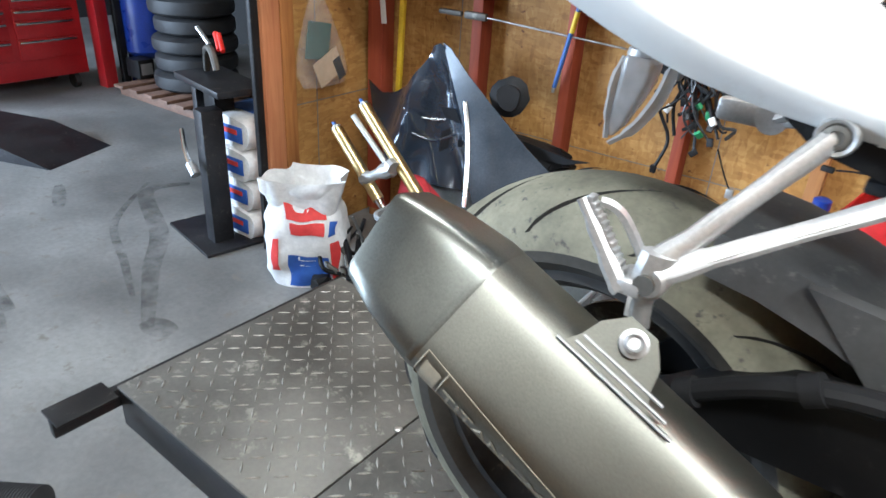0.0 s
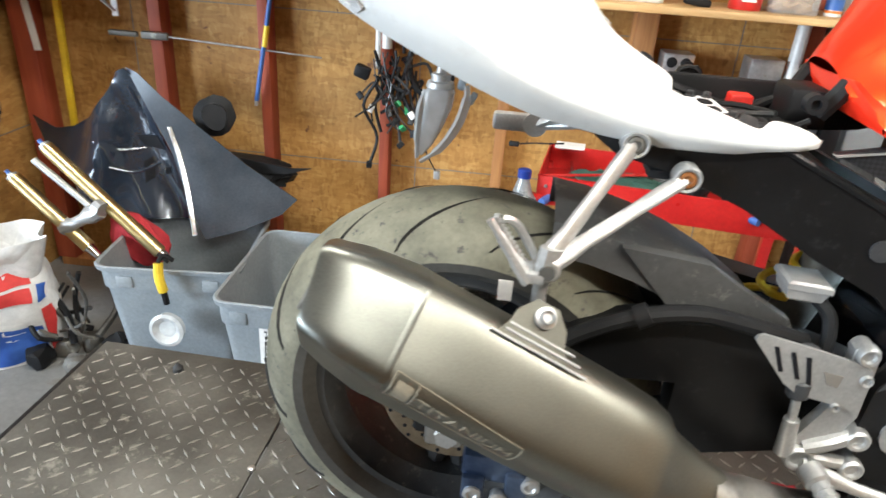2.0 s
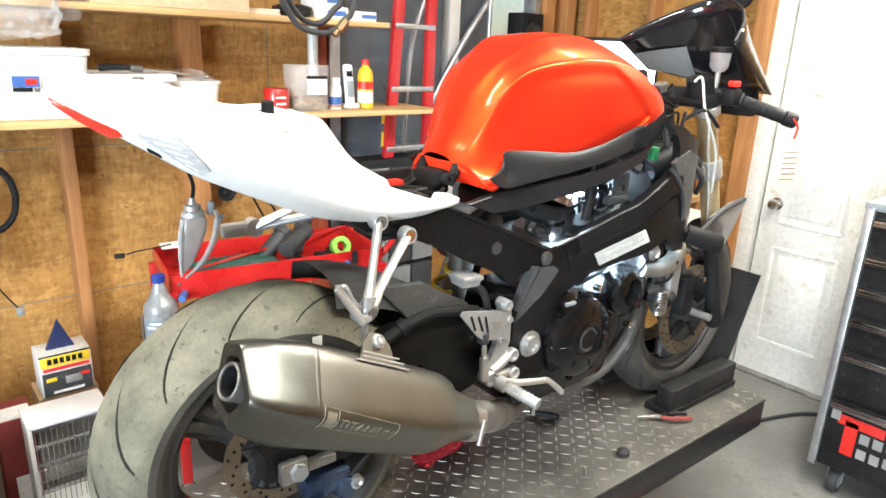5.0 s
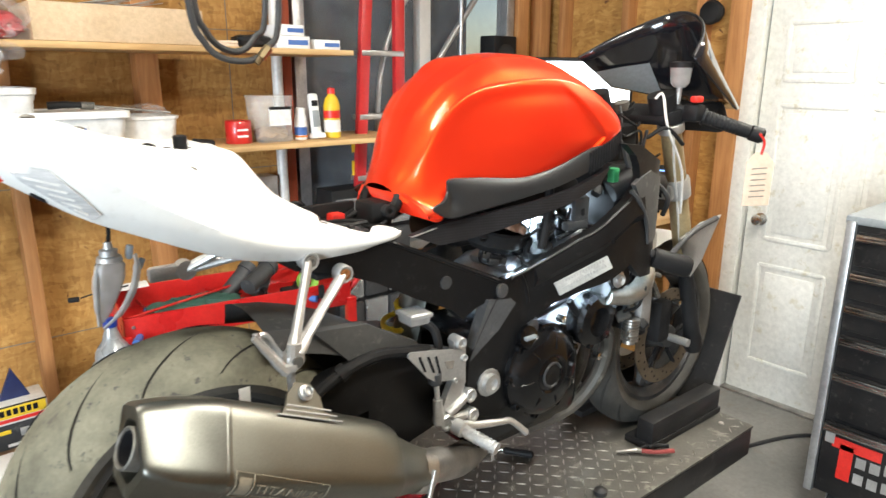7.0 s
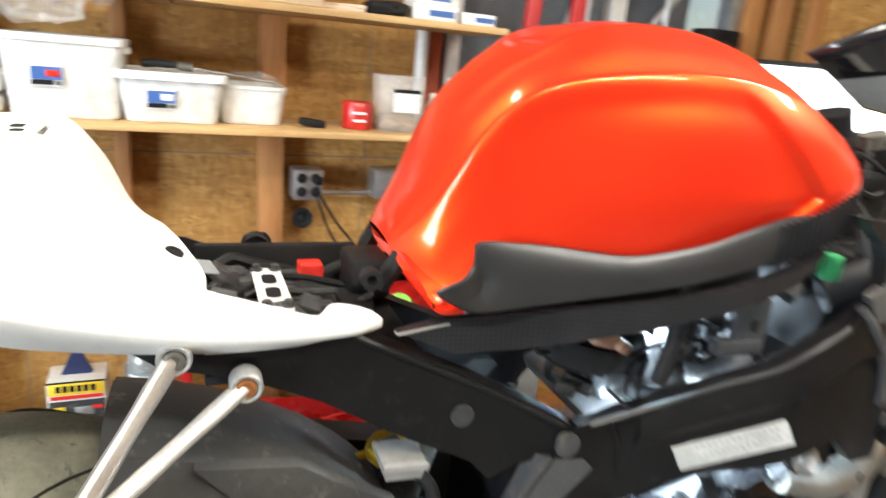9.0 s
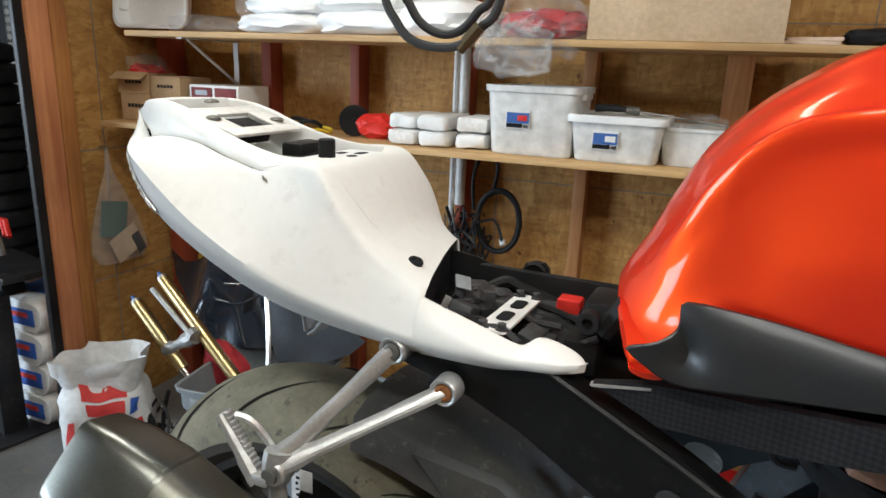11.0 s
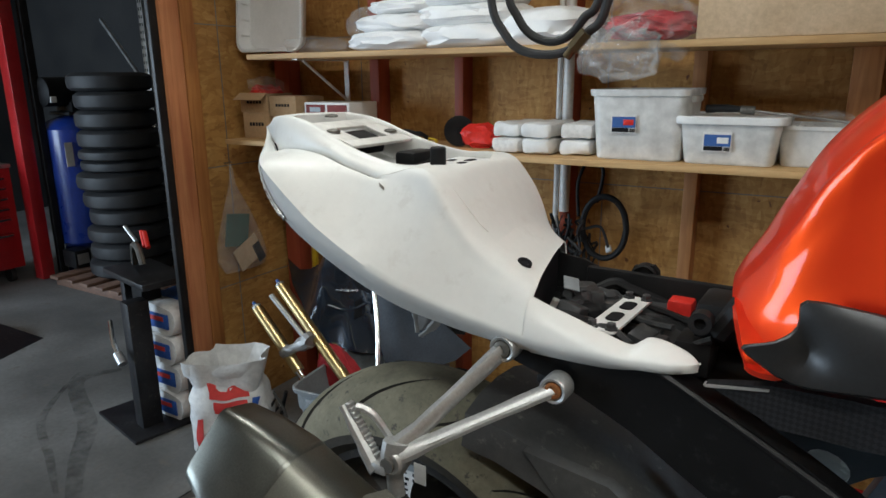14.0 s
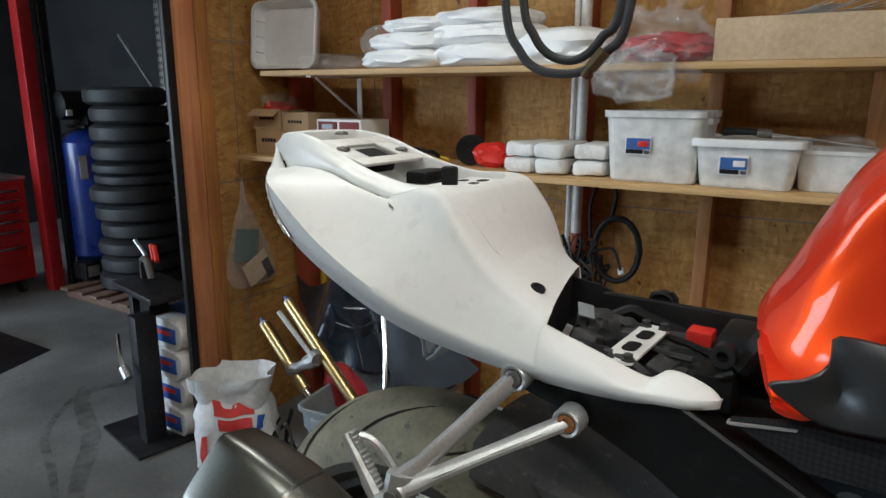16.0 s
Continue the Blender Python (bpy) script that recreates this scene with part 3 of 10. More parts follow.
# window
win = structure("window_1", box(box(box(box(B(), (1.29, 1.865, 1.5), (0.06, 0.09, 1.5), 0.004), (2.69, 1.865, 1.5), (0.06, 0.09, 1.5), 0.004), (1.985, 1.865, 0.72), (1.47, 0.11, 0.05), 0.004), (1.985, 1.865, 2.27), (1.47, 0.09, 0.05), 0.004), GALVANISED, "metal-framed workshop window onto a dark yard")
structure("mullion", box(B(), (2.04, 1.85, 1.5), (0.075, 0.06, 1.5), 0.004), WHITE_PLASTIC, "", win)
for x0, x1 in ((1.32, 2.0), (2.08, 2.66)):
    pane = structure("pane", box(B(), ((x0 + x1) / 2, 1.875, 1.5), (x1 - x0, 0.006, 1.5)), WINDOW_GLASS, "", win)
    pane.visible_shadow = False
# side wall with the door
wall_door = structure("wall_door", box(box(B(), (DOOR_X + 0.09, 1.22, 1.45), (0.1, 1.34, 2.9)), (DOOR_X + 0.09, -2.65, 1.45), (0.1, 4.3, 2.9)), OSB, "chipboard end wall with the white door")
structure("wall_door_head", box(B(), (DOOR_X + 0.09, 0.03, 2.5), (0.1, 1.05, 0.8)), OSB, "chipboard above the door")
for y, w in ((0.60, 0.09), (0.80, 0.05), (1.25, 0.045), (1.7, 0.045)):
    structure("stud", box(B(), (DOOR_X + 0.0, y, 1.45), (0.088, w, 2.86), 0.003), STUD, "", wall_door)


def door():
    d = structure("door_1", box(B(), (DOOR_X + 0.045, 0.025, 1.02), (0.022, 0.90, 2.03), 0.002), DOOR_WHITE, "smudged white six-panel steel door, shut")
    for y0, y1 in ((0.07, 0.38), (-0.33, -0.02)):
        for z0, z1 in ((0.20, 0.72), (0.86, 1.52), (1.64, 1.90)):
            y, zc, sy, sz = (y0 + y1) / 2, (z0 + z1) / 2, y1 - y0, z1 - z0
            bm = B()
            for cy, cz, ly, lz in ((y, z0, sy, 0.022), (y, z1, sy, 0.022), (y0, zc, 0.022, sz), (y1, zc, 0.022, sz)):
                box(bm, (DOOR_X + 0.033, cy, cz), (0.008, ly, lz), 0.003)
            box(bm, (DOOR_X + 0.033, y, zc), (0.007, sy - 0.07, sz - 0.07), 0.003)
            structure("door_panel", bm, DOOR_WHITE, "", d)
    bm = turned(B(), (DOOR_X + 0.033, 0.40, 0.955), (-1, 0, 0), [(0, 0.032), (0.008, 0.032), (0.01, 0.012), (0.035, 0.012), (0.04, 0.024), (0.055, 0.029), (0.066, 0.022), (0.07, 0.004)])
    structure("door_handle", bm, CHROME, "round bright steel knob", d)
    structure("trim", box(box(box(B(), (DOOR_X + 0.02, 0.525, 1.03), (0.07, 0.085, 2.06), 0.004), (DOOR_X + 0.02, -0.475, 1.03), (0.07, 0.085, 2.06), 0.004), (DOOR_X + 0.02, 0.025, 2.1), (0.07, 1.09, 0.09), 0.004), DOOR_WHITE, "white painted door casing")
    structure("threshold", box(B(), (DOOR_X + 0.03, 0.025, 0.006), (0.09, 0.92, 0.012), 0.003), STEEL_WORN, "worn metal door threshold")


door()

# shelves along the back wall
for z, x0, x1, front, name in ((1.372, -1.88, 1.62, 1.42, "white-edged pine storage shelf at eye level, loaded"), (1.742, -1.70, 1.32, 1.42, "upper pine storage shelf loaded with bags")):
    sh = thing("wall_shelf", pose((x0 + x1) / 2, 1.6, z), name, "shelf", "wall shelves")
    part("board", box(B(), (0, front + 0.185 - 1.6, 0), (x1 - x0, 0.375, 0.022), 0.003), SHELF_WOOD, sh)
    for x in (-1.50,):
        if x0 < x < x1:
            part("bracket", tube(box(box(B(), (x - (x0 + x1) / 2 + 0.05, 1.79 - 1.6, -0.11), (0.025, 0.006, 0.2)), (x - (x0 + x1) / 2 + 0.05, 1.62 - 1.6, -0.014), (0.025, 0.34, 0.005)), [(x - (x0 + x1) / 2 + 0.05, 1.785 - 1.6, -0.19), (x - (x0 + x1) / 2 + 0.05, 1.5 - 1.6, -0.018)], 0.006, 6, 1), CONDUIT, sh, "pale steel shelf bracket")

# ceiling tube fittings
for x, y in ((-0.6, 0.35), (1.9, -0.5), (0.5, -1.15)):
    f = thing("ceiling_light", pose(x, y, 2.9), "white twin-tube fluorescent ceiling fitting, lit", "ceiling light", "ceiling tube fittings")
    part("housing", box(B(), (0, 0, -0.04), (1.25, 0.18, 0.07), 0.01), WHITE_PLASTIC, f)
    for yy in (-0.04, 0.04):
        part("tube", rod(B(), (-0.58, yy, -0.10), (0.58, yy, -0.10), 0.014), TUBE_GLOW, f)

# ---- motorcycle lift ----
BIKE = pose(0.066, 0.075, 0.588, 0, 0, -2.3)
lift = thing("motorcycle_lift", pose(0.066, 0.075, 0, 0, 0, -2.3), "raised black steel motorcycle lift table with tread-plate deck", "lift table")
H = 0.588
part("deck", box(box(B(), (0.625, 0.05, H - 0.004), (2.01, 0.62, 0.008), 0.002), (-0.64, 0.05, H - 0.004), (0.512, 0.62, 0.008), 0.002), STEEL_DARK, lift, "worn dark tread plate")
part("side_rail", box(B(), (0.365, -0.253, H - 0.055), (2.52, 0.012, 0.09), 0.003), BLACK_PAINT, lift)
part("side_rail", box(B(), (0.365, 0.353, H - 0.055), (2.52, 0.012, 0.09), 0.003), BLACK_PAINT, lift)
part("end_rail", box(B(), (1.624, 0.05, H - 0.055), (0.012, 0.594, 0.09), 0.003), BLACK_PAINT, lift)
part("rear_bar", box(box(B(), (-0.905, -0.015, H - 0.03), (0.02, 0.75, 0.045), 0.004), (-0.905, -0.33, H - 0.008), (0.07, 0.12, 0.006), 0.002), BLACK_PAINT, lift, "black flat bar across the open end")
bm = B()
for y in (-0.16, 0.26):
    for a, b in (((-0.5, 0.14), (0.95, H - 0.11)), ((-0.5, H - 0.11), (0.95, 0.14))):
        tube(bm, [(a[0], y + (0.03 if a[1] < 0.3 else 0), a[1]), (b[0], y + (0.03 if a[1] < 0.3 else 0), b[1])], 0.03, 4, 1)
part("scissor_arm", bm, BLACK_PAINT, lift)
part("base_frame", box(box(box(box(B(), (0.3, -0.2, 0.05), (1.9, 0.06, 0.08), 0.004), (0.3, 0.3, 0.05), (1.9, 0.06, 0.08), 0.004), (-0.6, 0.05, 0.05), (0.06, 0.5, 0.08), 0.004), (1.2, 0.05, 0.05), (0.06, 0.5, 0.08), 0.004), RED_PAINT, lift, "red painted base frame")
for x, y in ((-0.386, 0.30), (-0.386, 0.03), (-0.386, -0.2), (-0.41, 0.25), (1.56, -0.19), (1.5, -0.1)):
    part("screw", turned(B(), (x, y, H), (0, 0, 1), [(0, 0.008), (0.004, 0.008), (0.006, 0.004), (0.006, 0.001)], 10), STEEL_WORN, lift)
# raised lugs of the tread plate
bm = B()
rng = random.Random(5)
pitch = 0.034
for i in range(int(2.52 / pitch)):
    for j in range(int(0.6 / pitch)):
        x, y = -0.885 + (i + 0.5) * pitch, -0.245 + (j + 0.5) * pitch
        if abs(x + 0.381) < 0.012 or x > 1.2 and -0.2 < y < 0.28 and x < 1.6:
            continue
        a = radians(45 if (i + j) % 2 else -45)
        lx, ly, hw = math.cos(a) * 0.0150, math.sin(a) * 0.0150, 0.0028
        nx, ny = -math.sin(a) * hw, math.cos(a) * hw
        vs = [bm.verts.new((x + p, y + q, H + h)) for p, q, h in ((lx, ly, 0), (nx, ny, 0), (-lx, -ly, 0), (-nx, -ny, 0), (lx * 0.6, ly * 0.6, 0.0018), (nx * 0.5, ny * 0.5, 0.0018), (-lx * 0.6, -ly * 0.6, 0.0018), (-nx * 0.5, -ny * 0.5, 0.0018))]
        for k in range(4):
            bm.faces.new((vs[k], vs[(k + 1) % 4], vs[4 + (k + 1) % 4], vs[4 + k]))
        bm.faces.new(vs[4:])
lugs = part("diamond_relief", bm, LUG_STEEL, lift, "polished raised lugs of the tread plate")
tagged(lugs, kind="stuff")
# wheel vise
vise = thing("wheel_chock", BIKE @ pose(1.41, 0.03, 0), "black steel front-wheel vise bolted on the lift deck", "wheel chock")
part("jaw", box(box(B(), (0.02, -0.15, 0.055), (0.37, 0.055, 0.07), 0.004), (0.02, -0.135, 0.012), (0.39, 0.09, 0.02), 0.002), BLACK_PAINT, vise)
part("jaw", box(box(B(), (0.02, 0.13, 0.055), (0.37, 0.055, 0.07), 0.004), (0.02, 0.12, 0.012), (0.39, 0.09, 0.02), 0.002), BLACK_PAINT, vise)
part("back_plate", ngon_plate(B(), [(-0.13, 0), (0.13, 0), (0.13, 0.36), (-0.13, 0.36)], lambda a, b, s: (0.205 + b * 0.42 + s * 0.008, a, b), 0.008), BLACK_PAINT, vise, "leaning black back plate")

# ---- motorcycle (x ahead, y to its left, z above the deck) ----
bike = thing("motorcycle", BIKE, "partly stripped sport motorcycle with candy-orange tank and white tail", "motorcycle")


def wheel(name, x, r, width, rim_r, parent, front):
    """Tyre of revolution about the axle, rim, spokes, hub and brake rotors."""
    c = Vector((x, 0, r))
    seg, prof = 72, []
    n = 16
    for k in range(n + 1):
        a = -1.45 + 2.9 * k / n
        prof.append((width / 2 * math.sin(a) / math.sin(1.45), r - (1 - math.cos(a)) * (r - rim_r) * 0.80))
    lo = prof[0][1]
    side = [(width / 2 * 0.97, (lo + rim_r) / 2), (width / 2 * 0.80, rim_r), (width / 2 * 0.72, rim_r - 0.006)]

    def rings(pr):
        out = []
        for k in range(seg):
            a = 2 * math.pi * k / seg
            out.append([c + Vector((q * math.cos(a), h, q * math.sin(a))) for h, q in pr])
        return out
    hub = new(name)
    hub.parent, hub.empty_display_size = parent, 0.05
    tread = part("tyre", ring_faces(B(), rings(prof), closed=False, wrap=True), RUBBER_FRONT if front else RUBBER, hub, "dusty worn road tyre", 60)
    bm = B()
    for s in (-1, 1):
        ring_faces(bm, rings([(s * width / 2, lo)] + [(s * h, q) for h, q in side]), closed=False, wrap=True)
    part("sidewall", bm, RUBBER_SIDE, hub)
    # dark raised strips paint the shade of tread grooves, slanting from the shoulder towards the crown
    count = 13
    for k in range(count):
        for s in (-1, 1):
            a0 = 2 * math.pi * (k + (0.5 if s > 0 else 0)) / count
            for along, u0, u1, w in ((0.44, 1.20, 0.16, 0.0026 if front else 0.0037),):
                pts = []
                for i in range(9):
                    t = i / 8
                    u = u0 + (u1 - u0) * t ** 0.8
                    a = a0 + along * t * (1.15 if front else -1.0)
                    h = s * width / 2 * math.sin(u) / math.sin(1.45)
                    q = r - (1 - math.cos(u)) * (r - rim_r) * 0.80 + 0.0019
                    pts.append(((a, h, q), w * (0.35 + 1.3 * math.sin(math.pi * min(1, t * 0.9 + 0.1)))))
                bm, vs = B(), []
                for (a, h, q), ww in pts:
                    d = ww / r * 1.2
                    vs.append([bm.verts.new(c + Vector((q * math.cos(a + e), h + s * f, q * math.sin(a + e)))) for e, f in ((-d, -ww * 0.6), (d, ww * 0.6))])
                for p, q in zip(vs, vs[1:]):
                    bm.faces.new((p[0], p[1], q[1], q[0]))
                part("tread_groove_shade", bm, GROOVE_SHADE, tread, "", 180)
    hw = width / 2 * 0.78
    pr = [(-hw, rim_r + 0.004), (-hw, rim_r - 0.014), (-hw * 0.8, rim_r - 0.02), (-hw * 0.55, rim_r - 0.036), (hw * 0.55, rim_r - 0.036), (hw * 0.8, rim_r - 0.02), (hw, rim_r - 0.014), (hw, rim_r + 0.004)]
    part("rim", ring_faces(B(), rings(pr), closed=False, wrap=True), RIM_BLACK, hub, "dull grey cast rim")
    for k in range(3):
        bm = B()
        for off in (-0.16, 0.16):
            a = 2 * math.pi * k / 3 + 0.5
            p0, p1 = a + off * 1.6, a + off * 0.75
            tube(bm, [c + Vector((0.045 * math.cos(p0), 0, 0.045 * math.sin(p0))), c + Vector((rim_r * 0.5 * math.cos(p1), 0, rim_r * 0.5 * math.sin(p1))), c + Vector(((rim_r - 0.03) * math.cos(p1), 0, (rim_r - 0.03) * math.sin(p1)))], [0.026, 0.021, 0.019], 8, 4)
        part("spoke", bm, RIM_BLACK, hub)
    part("hub_barrel", turned(B(), c - Vector((0, 0.075, 0)), (0, 1, 0), [(0, 0.02), (0, 0.034), (0.03, 0.04), (0.06, 0.055), (0.09, 0.055), (0.12, 0.04), (0.15, 0.034), (0.15, 0.02)], 24), RIM_BLACK, hub)
    for s, rr in (((-1, 0.15), (1, 0.15)) if front else ((-1, 0.11),)):
        y = s * (0.062 if front else 0.07)
        ro = part("brake_disc", turned(B(), c + Vector((0, y - 0.0025, 0)), (0, 1, 0), [(0, rr * 0.72), (0, rr), (0.005, rr), (0.005, rr * 0.72)], 48, cap=False), ROTOR, hub, "heat-tinted drilled brake disc")
        bm = B()
        for k in range(36):
            a, q = 2 * math.pi * k / 36, rr * (0.79 + 0.075 * (k % 3))
            turned(bm, c + Vector((q * math.cos(a), y - 0.0031, q * math.sin(a))), (0, 1, 0), [(0, 0.0035), (0.0062, 0.0035)], 8)
        tagged(part("drill_holes", bm, INK, ro), kind="stuff")
        for k in range(5):
            a = 2 * math.pi * k / 5
            bm = tube(B(), [c + Vector((0.05 * math.cos(a), y, 0.05 * math.sin(a))), c + Vector((rr * 0.76 * math.cos(a + 0.2), y, rr * 0.76 * math.sin(a + 0.2)))], 0.007, 6, 1)
            part("carrier_arm", bm, PLASTIC_BLACK, ro)
    return hub


wheel("rear_wheel", 0.0, 0.318, 0.19, 0.218, bike, False)
wheel("front_wheel", 1.40, 0.300, 0.12, 0.218, bike, True)
part("rear_axle", turned(B(), (0, -0.16, 0.318), (0, 1, 0), [(0, 0.008), (0, 0.017), (0.016, 0.017), (0.016, 0.012), (0.3, 0.012), (0.3, 0.016), (0.315, 0.016), (0.315, 0.006)], 6), ALU, bike)
part("front_axle", rod(B(), (1.40, -0.14, 0.30), (1.40, 0.14, 0.30), 0.012), ALU, bike)
# sprocket and chain on the far side
sp = part("sprocket", turned(B(), (0, 0.082, 0.318), (0, 1, 0), [(0, 0.05), (0, 0.11), (0.006, 0.11), (0.006, 0.05)], 40, cap=False), STEEL_DARK, bike)
part("chain", tube(tube(B(), [(0.0, 0.085, 0.428), (0.3, 0.085, 0.44), (0.58, 0.085, 0.445)], 0.008, 6, 4, flat=0.7), [(0.0, 0.085, 0.208), (0.3, 0.085, 0.30), (0.58, 0.085, 0.365)], 0.008, 6, 4, flat=0.7), STEEL_DARK, bike)

# tail bodywork: cross-sections along its length
# x; heights of the under edge and the crease, half width at the crease; the ledge between side shell and top cover (half width, height);
# the rim at the top (half width, height); height in the middle; how far the flank bulges; how deep the ledge is cut
TAIL = [(-0.309, 0.978, 0.985, 0.010, 0.008, 0.988, 0.006, 0.992, 0.993, 0.2, 0.0),
        (-0.290, 0.960, 0.974, 0.028, 0.022, 0.979, 0.018, 0.999, 1.001, 0.2, 0.4),
        (-0.260, 0.944, 0.960, 0.060, 0.046, 0.964, 0.040, 1.007, 1.009, 0.2, 1.0),
        (-0.230, 0.930, 0.951, 0.092, 0.068, 0.956, 0.056, 1.010, 1.012, 0.2, 1.0),
        (-0.200, 0.911, 0.945, 0.124, 0.082, 0.965, 0.066, 1.011, 1.011, 0.2, 1.0),
        (-0.175, 0.895, 0.940, 0.149, 0.091, 0.967, 0.072, 1.008, 1.008, 0.22, 1.0),
        (-0.155, 0.882, 0.935, 0.163, 0.097, 0.968, 0.076, 1.004, 1.004, 0.22, 1.0),
        (-0.130, 0.868, 0.923, 0.171, 0.102, 0.967, 0.080, 0.996, 0.996, 0.20, 1.0),
        (-0.100, 0.854, 0.906, 0.176, 0.106, 0.963, 0.083, 0.984, 0.984, 0.14, 1.0),
        (-0.060, 0.836, 0.882, 0.179, 0.115, 0.954, 0.087, 0.971, 0.971, 0.04, 1.0),
        (-0.020, 0.818, 0.861, 0.178, 0.116, 0.944, 0.090, 0.962, 0.962, -0.03, 0.9),
        (0.010, 0.805, 0.846, 0.175, 0.1175, 0.936, 0.094, 0.958, 0.958, 0.00, 0.0),
        (0.040, 0.793, 0.832, 0.170, 0.1195, 0.927, 0.099, 0.958, 0.959, 0.03, 0.0),
        (0.066, 0.784, 0.821, 0.164, 0.1215, 0.916, 0.104, 0.956, 0.959, 0.05, 0.0),
        (0.084, 0.779, 0.814, 0.159, 0.1235, 0.905, 0.107, 0.945, 0.951, 0.07, 0.0),
        (0.104, 0.774, 0.807, 0.154, 0.1245, 0.884, 0.109, 0.919, 0.927, 0.08, 0.0),
        (0.130, 0.768, 0.799, 0.148, 0.1235, 0.861, 0.107, 0.888, 0.895, 0.10, 0.0),
        (0.155, 0.763, 0.792, 0.142, 0.1215, 0.845, 0.104, 0.868, 0.874, 0.12, 0.0),
        (0.185, 0.759, 0.785, 0.137, 0.1185, 0.833, 0.099, 0.852, 0.858, 0.14, 0.0),
        (0.213, 0.756, 0.780, 0.133, 0.1145, 0.8250, 0.094, 0.838, 0.844, 0.15, 0.0)]


def stations(table, steps=4):
    """More cross-sections between the given ones, on a smooth curve."""
    out = []
    for i in range(len(table) - 1):
        a, b, c, d = (table[max(i - 1, 0)], table[i], table[i + 1], table[min(i + 2, len(table) - 1)])
        for k in range(steps):
            t = k / steps
            out.append(tuple(0.5 * (2 * q + (r - p) * t + (2 * p - 5 * q + 4 * r - s) * t * t + (3 * q - p - 3 * r + s) * t ** 3) for p, q, r, s in zip(a, b, c, d)))
    return out + [table[-1]]


def tail_half(x, zb, zc, w, yl, zl, yt, zt, zm, bulge, cut):
    """Half a section from the middle of the underside over crease, ledge and rim to the middle of the top; also where the ledge begins."""
    k, h = max(0.0, min(1.0, (0.06 - x) / 0.2)), zc - zb
    zk = zc + 0.004 + 0.013 * k * min(1.0, w / 0.12)
    cut = max(0.0, min(1.0, cut)) * min(1.0, w / 0.06)
    half = [(0.0, zb + 0.004), ((0.5 - 0.05 * k) * w, zb + 0.003), ((0.80 - 0.08 * k) * w, zb + 0.001), ((0.88 - 0.04 * k) * w, zb + 0.005 * (1 - k) + 0.08 * h * k), ((0.975 - 0.043 * k) * w, zc - 0.006 * (1 - k) - 0.42 * h * k), ((0.995 - 0.027 * k) * w, zc - 0.08 * h * k), (w, zk)]
    cy, cz = (w + yl) / 2 + bulge * (w - yl) + 0.012 * bulge, (zk + zl) / 2 + bulge * (zl - zk)
    for i in range(1, 11):
        t = i / 10
        half.append(((1 - t) ** 2 * w + 2 * t * (1 - t) * cy + t * t * yl, (1 - t) ** 2 * zk + 2 * t * (1 - t) * cz + t * t * zl))
    ledge = len(half)
    half += [(yl - 0.003 * cut, zl + 0.0008 * cut), (yl - 0.007 * cut, zl - 0.0015 * cut), (yl - 0.008 * cut, zl - 0.010 * cut), (yl - 0.0125 * cut, zl - 0.010 * cut), (yl - 0.0085 * cut, zl + 0.0055 * cut)]
    y0, z0 = half[-1]
    for i in range(1, 7):
        t = i / 6
        up = 4 * t * (1 - t)
        half.append((y0 + (yt - y0) * t + 0.004 * up * (1 if cut > 0.3 else 0.4), z0 + (zt - 0.003 - z0) * t + 0.004 * up * (1 if x > 0.09 else 0.3)))
    # ahead of the gap the flank is one smooth curve from the crease to the rim
    c = max(0.0, min(1.0, (x + 0.02) / 0.05))
    n = len(half) - 7
    if c > 0:
        arch = curve_points([(w, zk, 0), (yl, zl, 0), (yt, zt, 0), (0.5 * yt, zt + 0.72 * (zm - zt), 0)], 40)
        for i in range(n + 1):
            p = arch[round(80 * i / n)]
            a, b = half[6 + i]
            half[6 + i] = (a + (p.x - a) * c, b + (p.y - b) * c)
    well = 0.05 * max(0.0, min(1.0, (0.074 - x) / 0.012)) * max(0.0, min(1.0, (x + 0.20) / 0.015))
    round_f = math.sqrt(max(0.02, 1 - (max(0.0, (x - 0.02) / 0.056)) ** 2)) if x < 0.076 else 0.6
    wy = (yt - 0.010) * max(0.35, round_f)
    half += [(yt - 0.002, zt - 0.0005), (yt - 0.006, zt), (wy + 0.0025, zt + (zm - zt) * 0.30), (wy, zt + (zm - zt) * 0.32 - min(well, 0.003)), (wy - 0.001, zt + (zm - zt) * 0.36 - well), (0.55 * wy, zt + (zm - zt) * 0.70 - well), (0.28 * wy, zt + (zm - zt) * 0.93 - well), (0.0, zm - well)]
    # ahead of the rim the top closes into the same smooth arch
    g = max(0.0, min(1.0, (x - 0.072) / 0.03))
    if g > 0:
        top = 6 + n
        m = len(half) - 1 - top
        arch = curve_points([(w, zk, 0), (yl, zl, 0), (yt, zt, 0), (0.5 * yt, zt + 0.72 * (zm - zt), 0), (0.0, zm, 0)], 40)
        for i in range(1, m + 1):
            p = arch[80 + round(80 * i / m)]
            a, b = half[top + i]
            half[top + i] = (a + (p.x - a) * g, b + (p.y - b) * g)
    return half, ledge


def tail_ring(*row):
    """The front edge of the shell is cut askew: it lies further back on the far side."""
    half, _ = tail_half(*row)
    f = max(0.0, min(1.0, (row[0] - 0.10) / 0.113))
    f = 0.25 * f * f * (3 - 2 * f)
    return [(row[0] - f * max(0.0, y + 0.105), y, z) for y, z in [(-a, b) for a, b in half] + list(reversed(half[1:-1]))]


def tail_row(x):
    return tuple(lerp(x, [(q[0], q[i]) for q in TAIL]) for i in range(11))


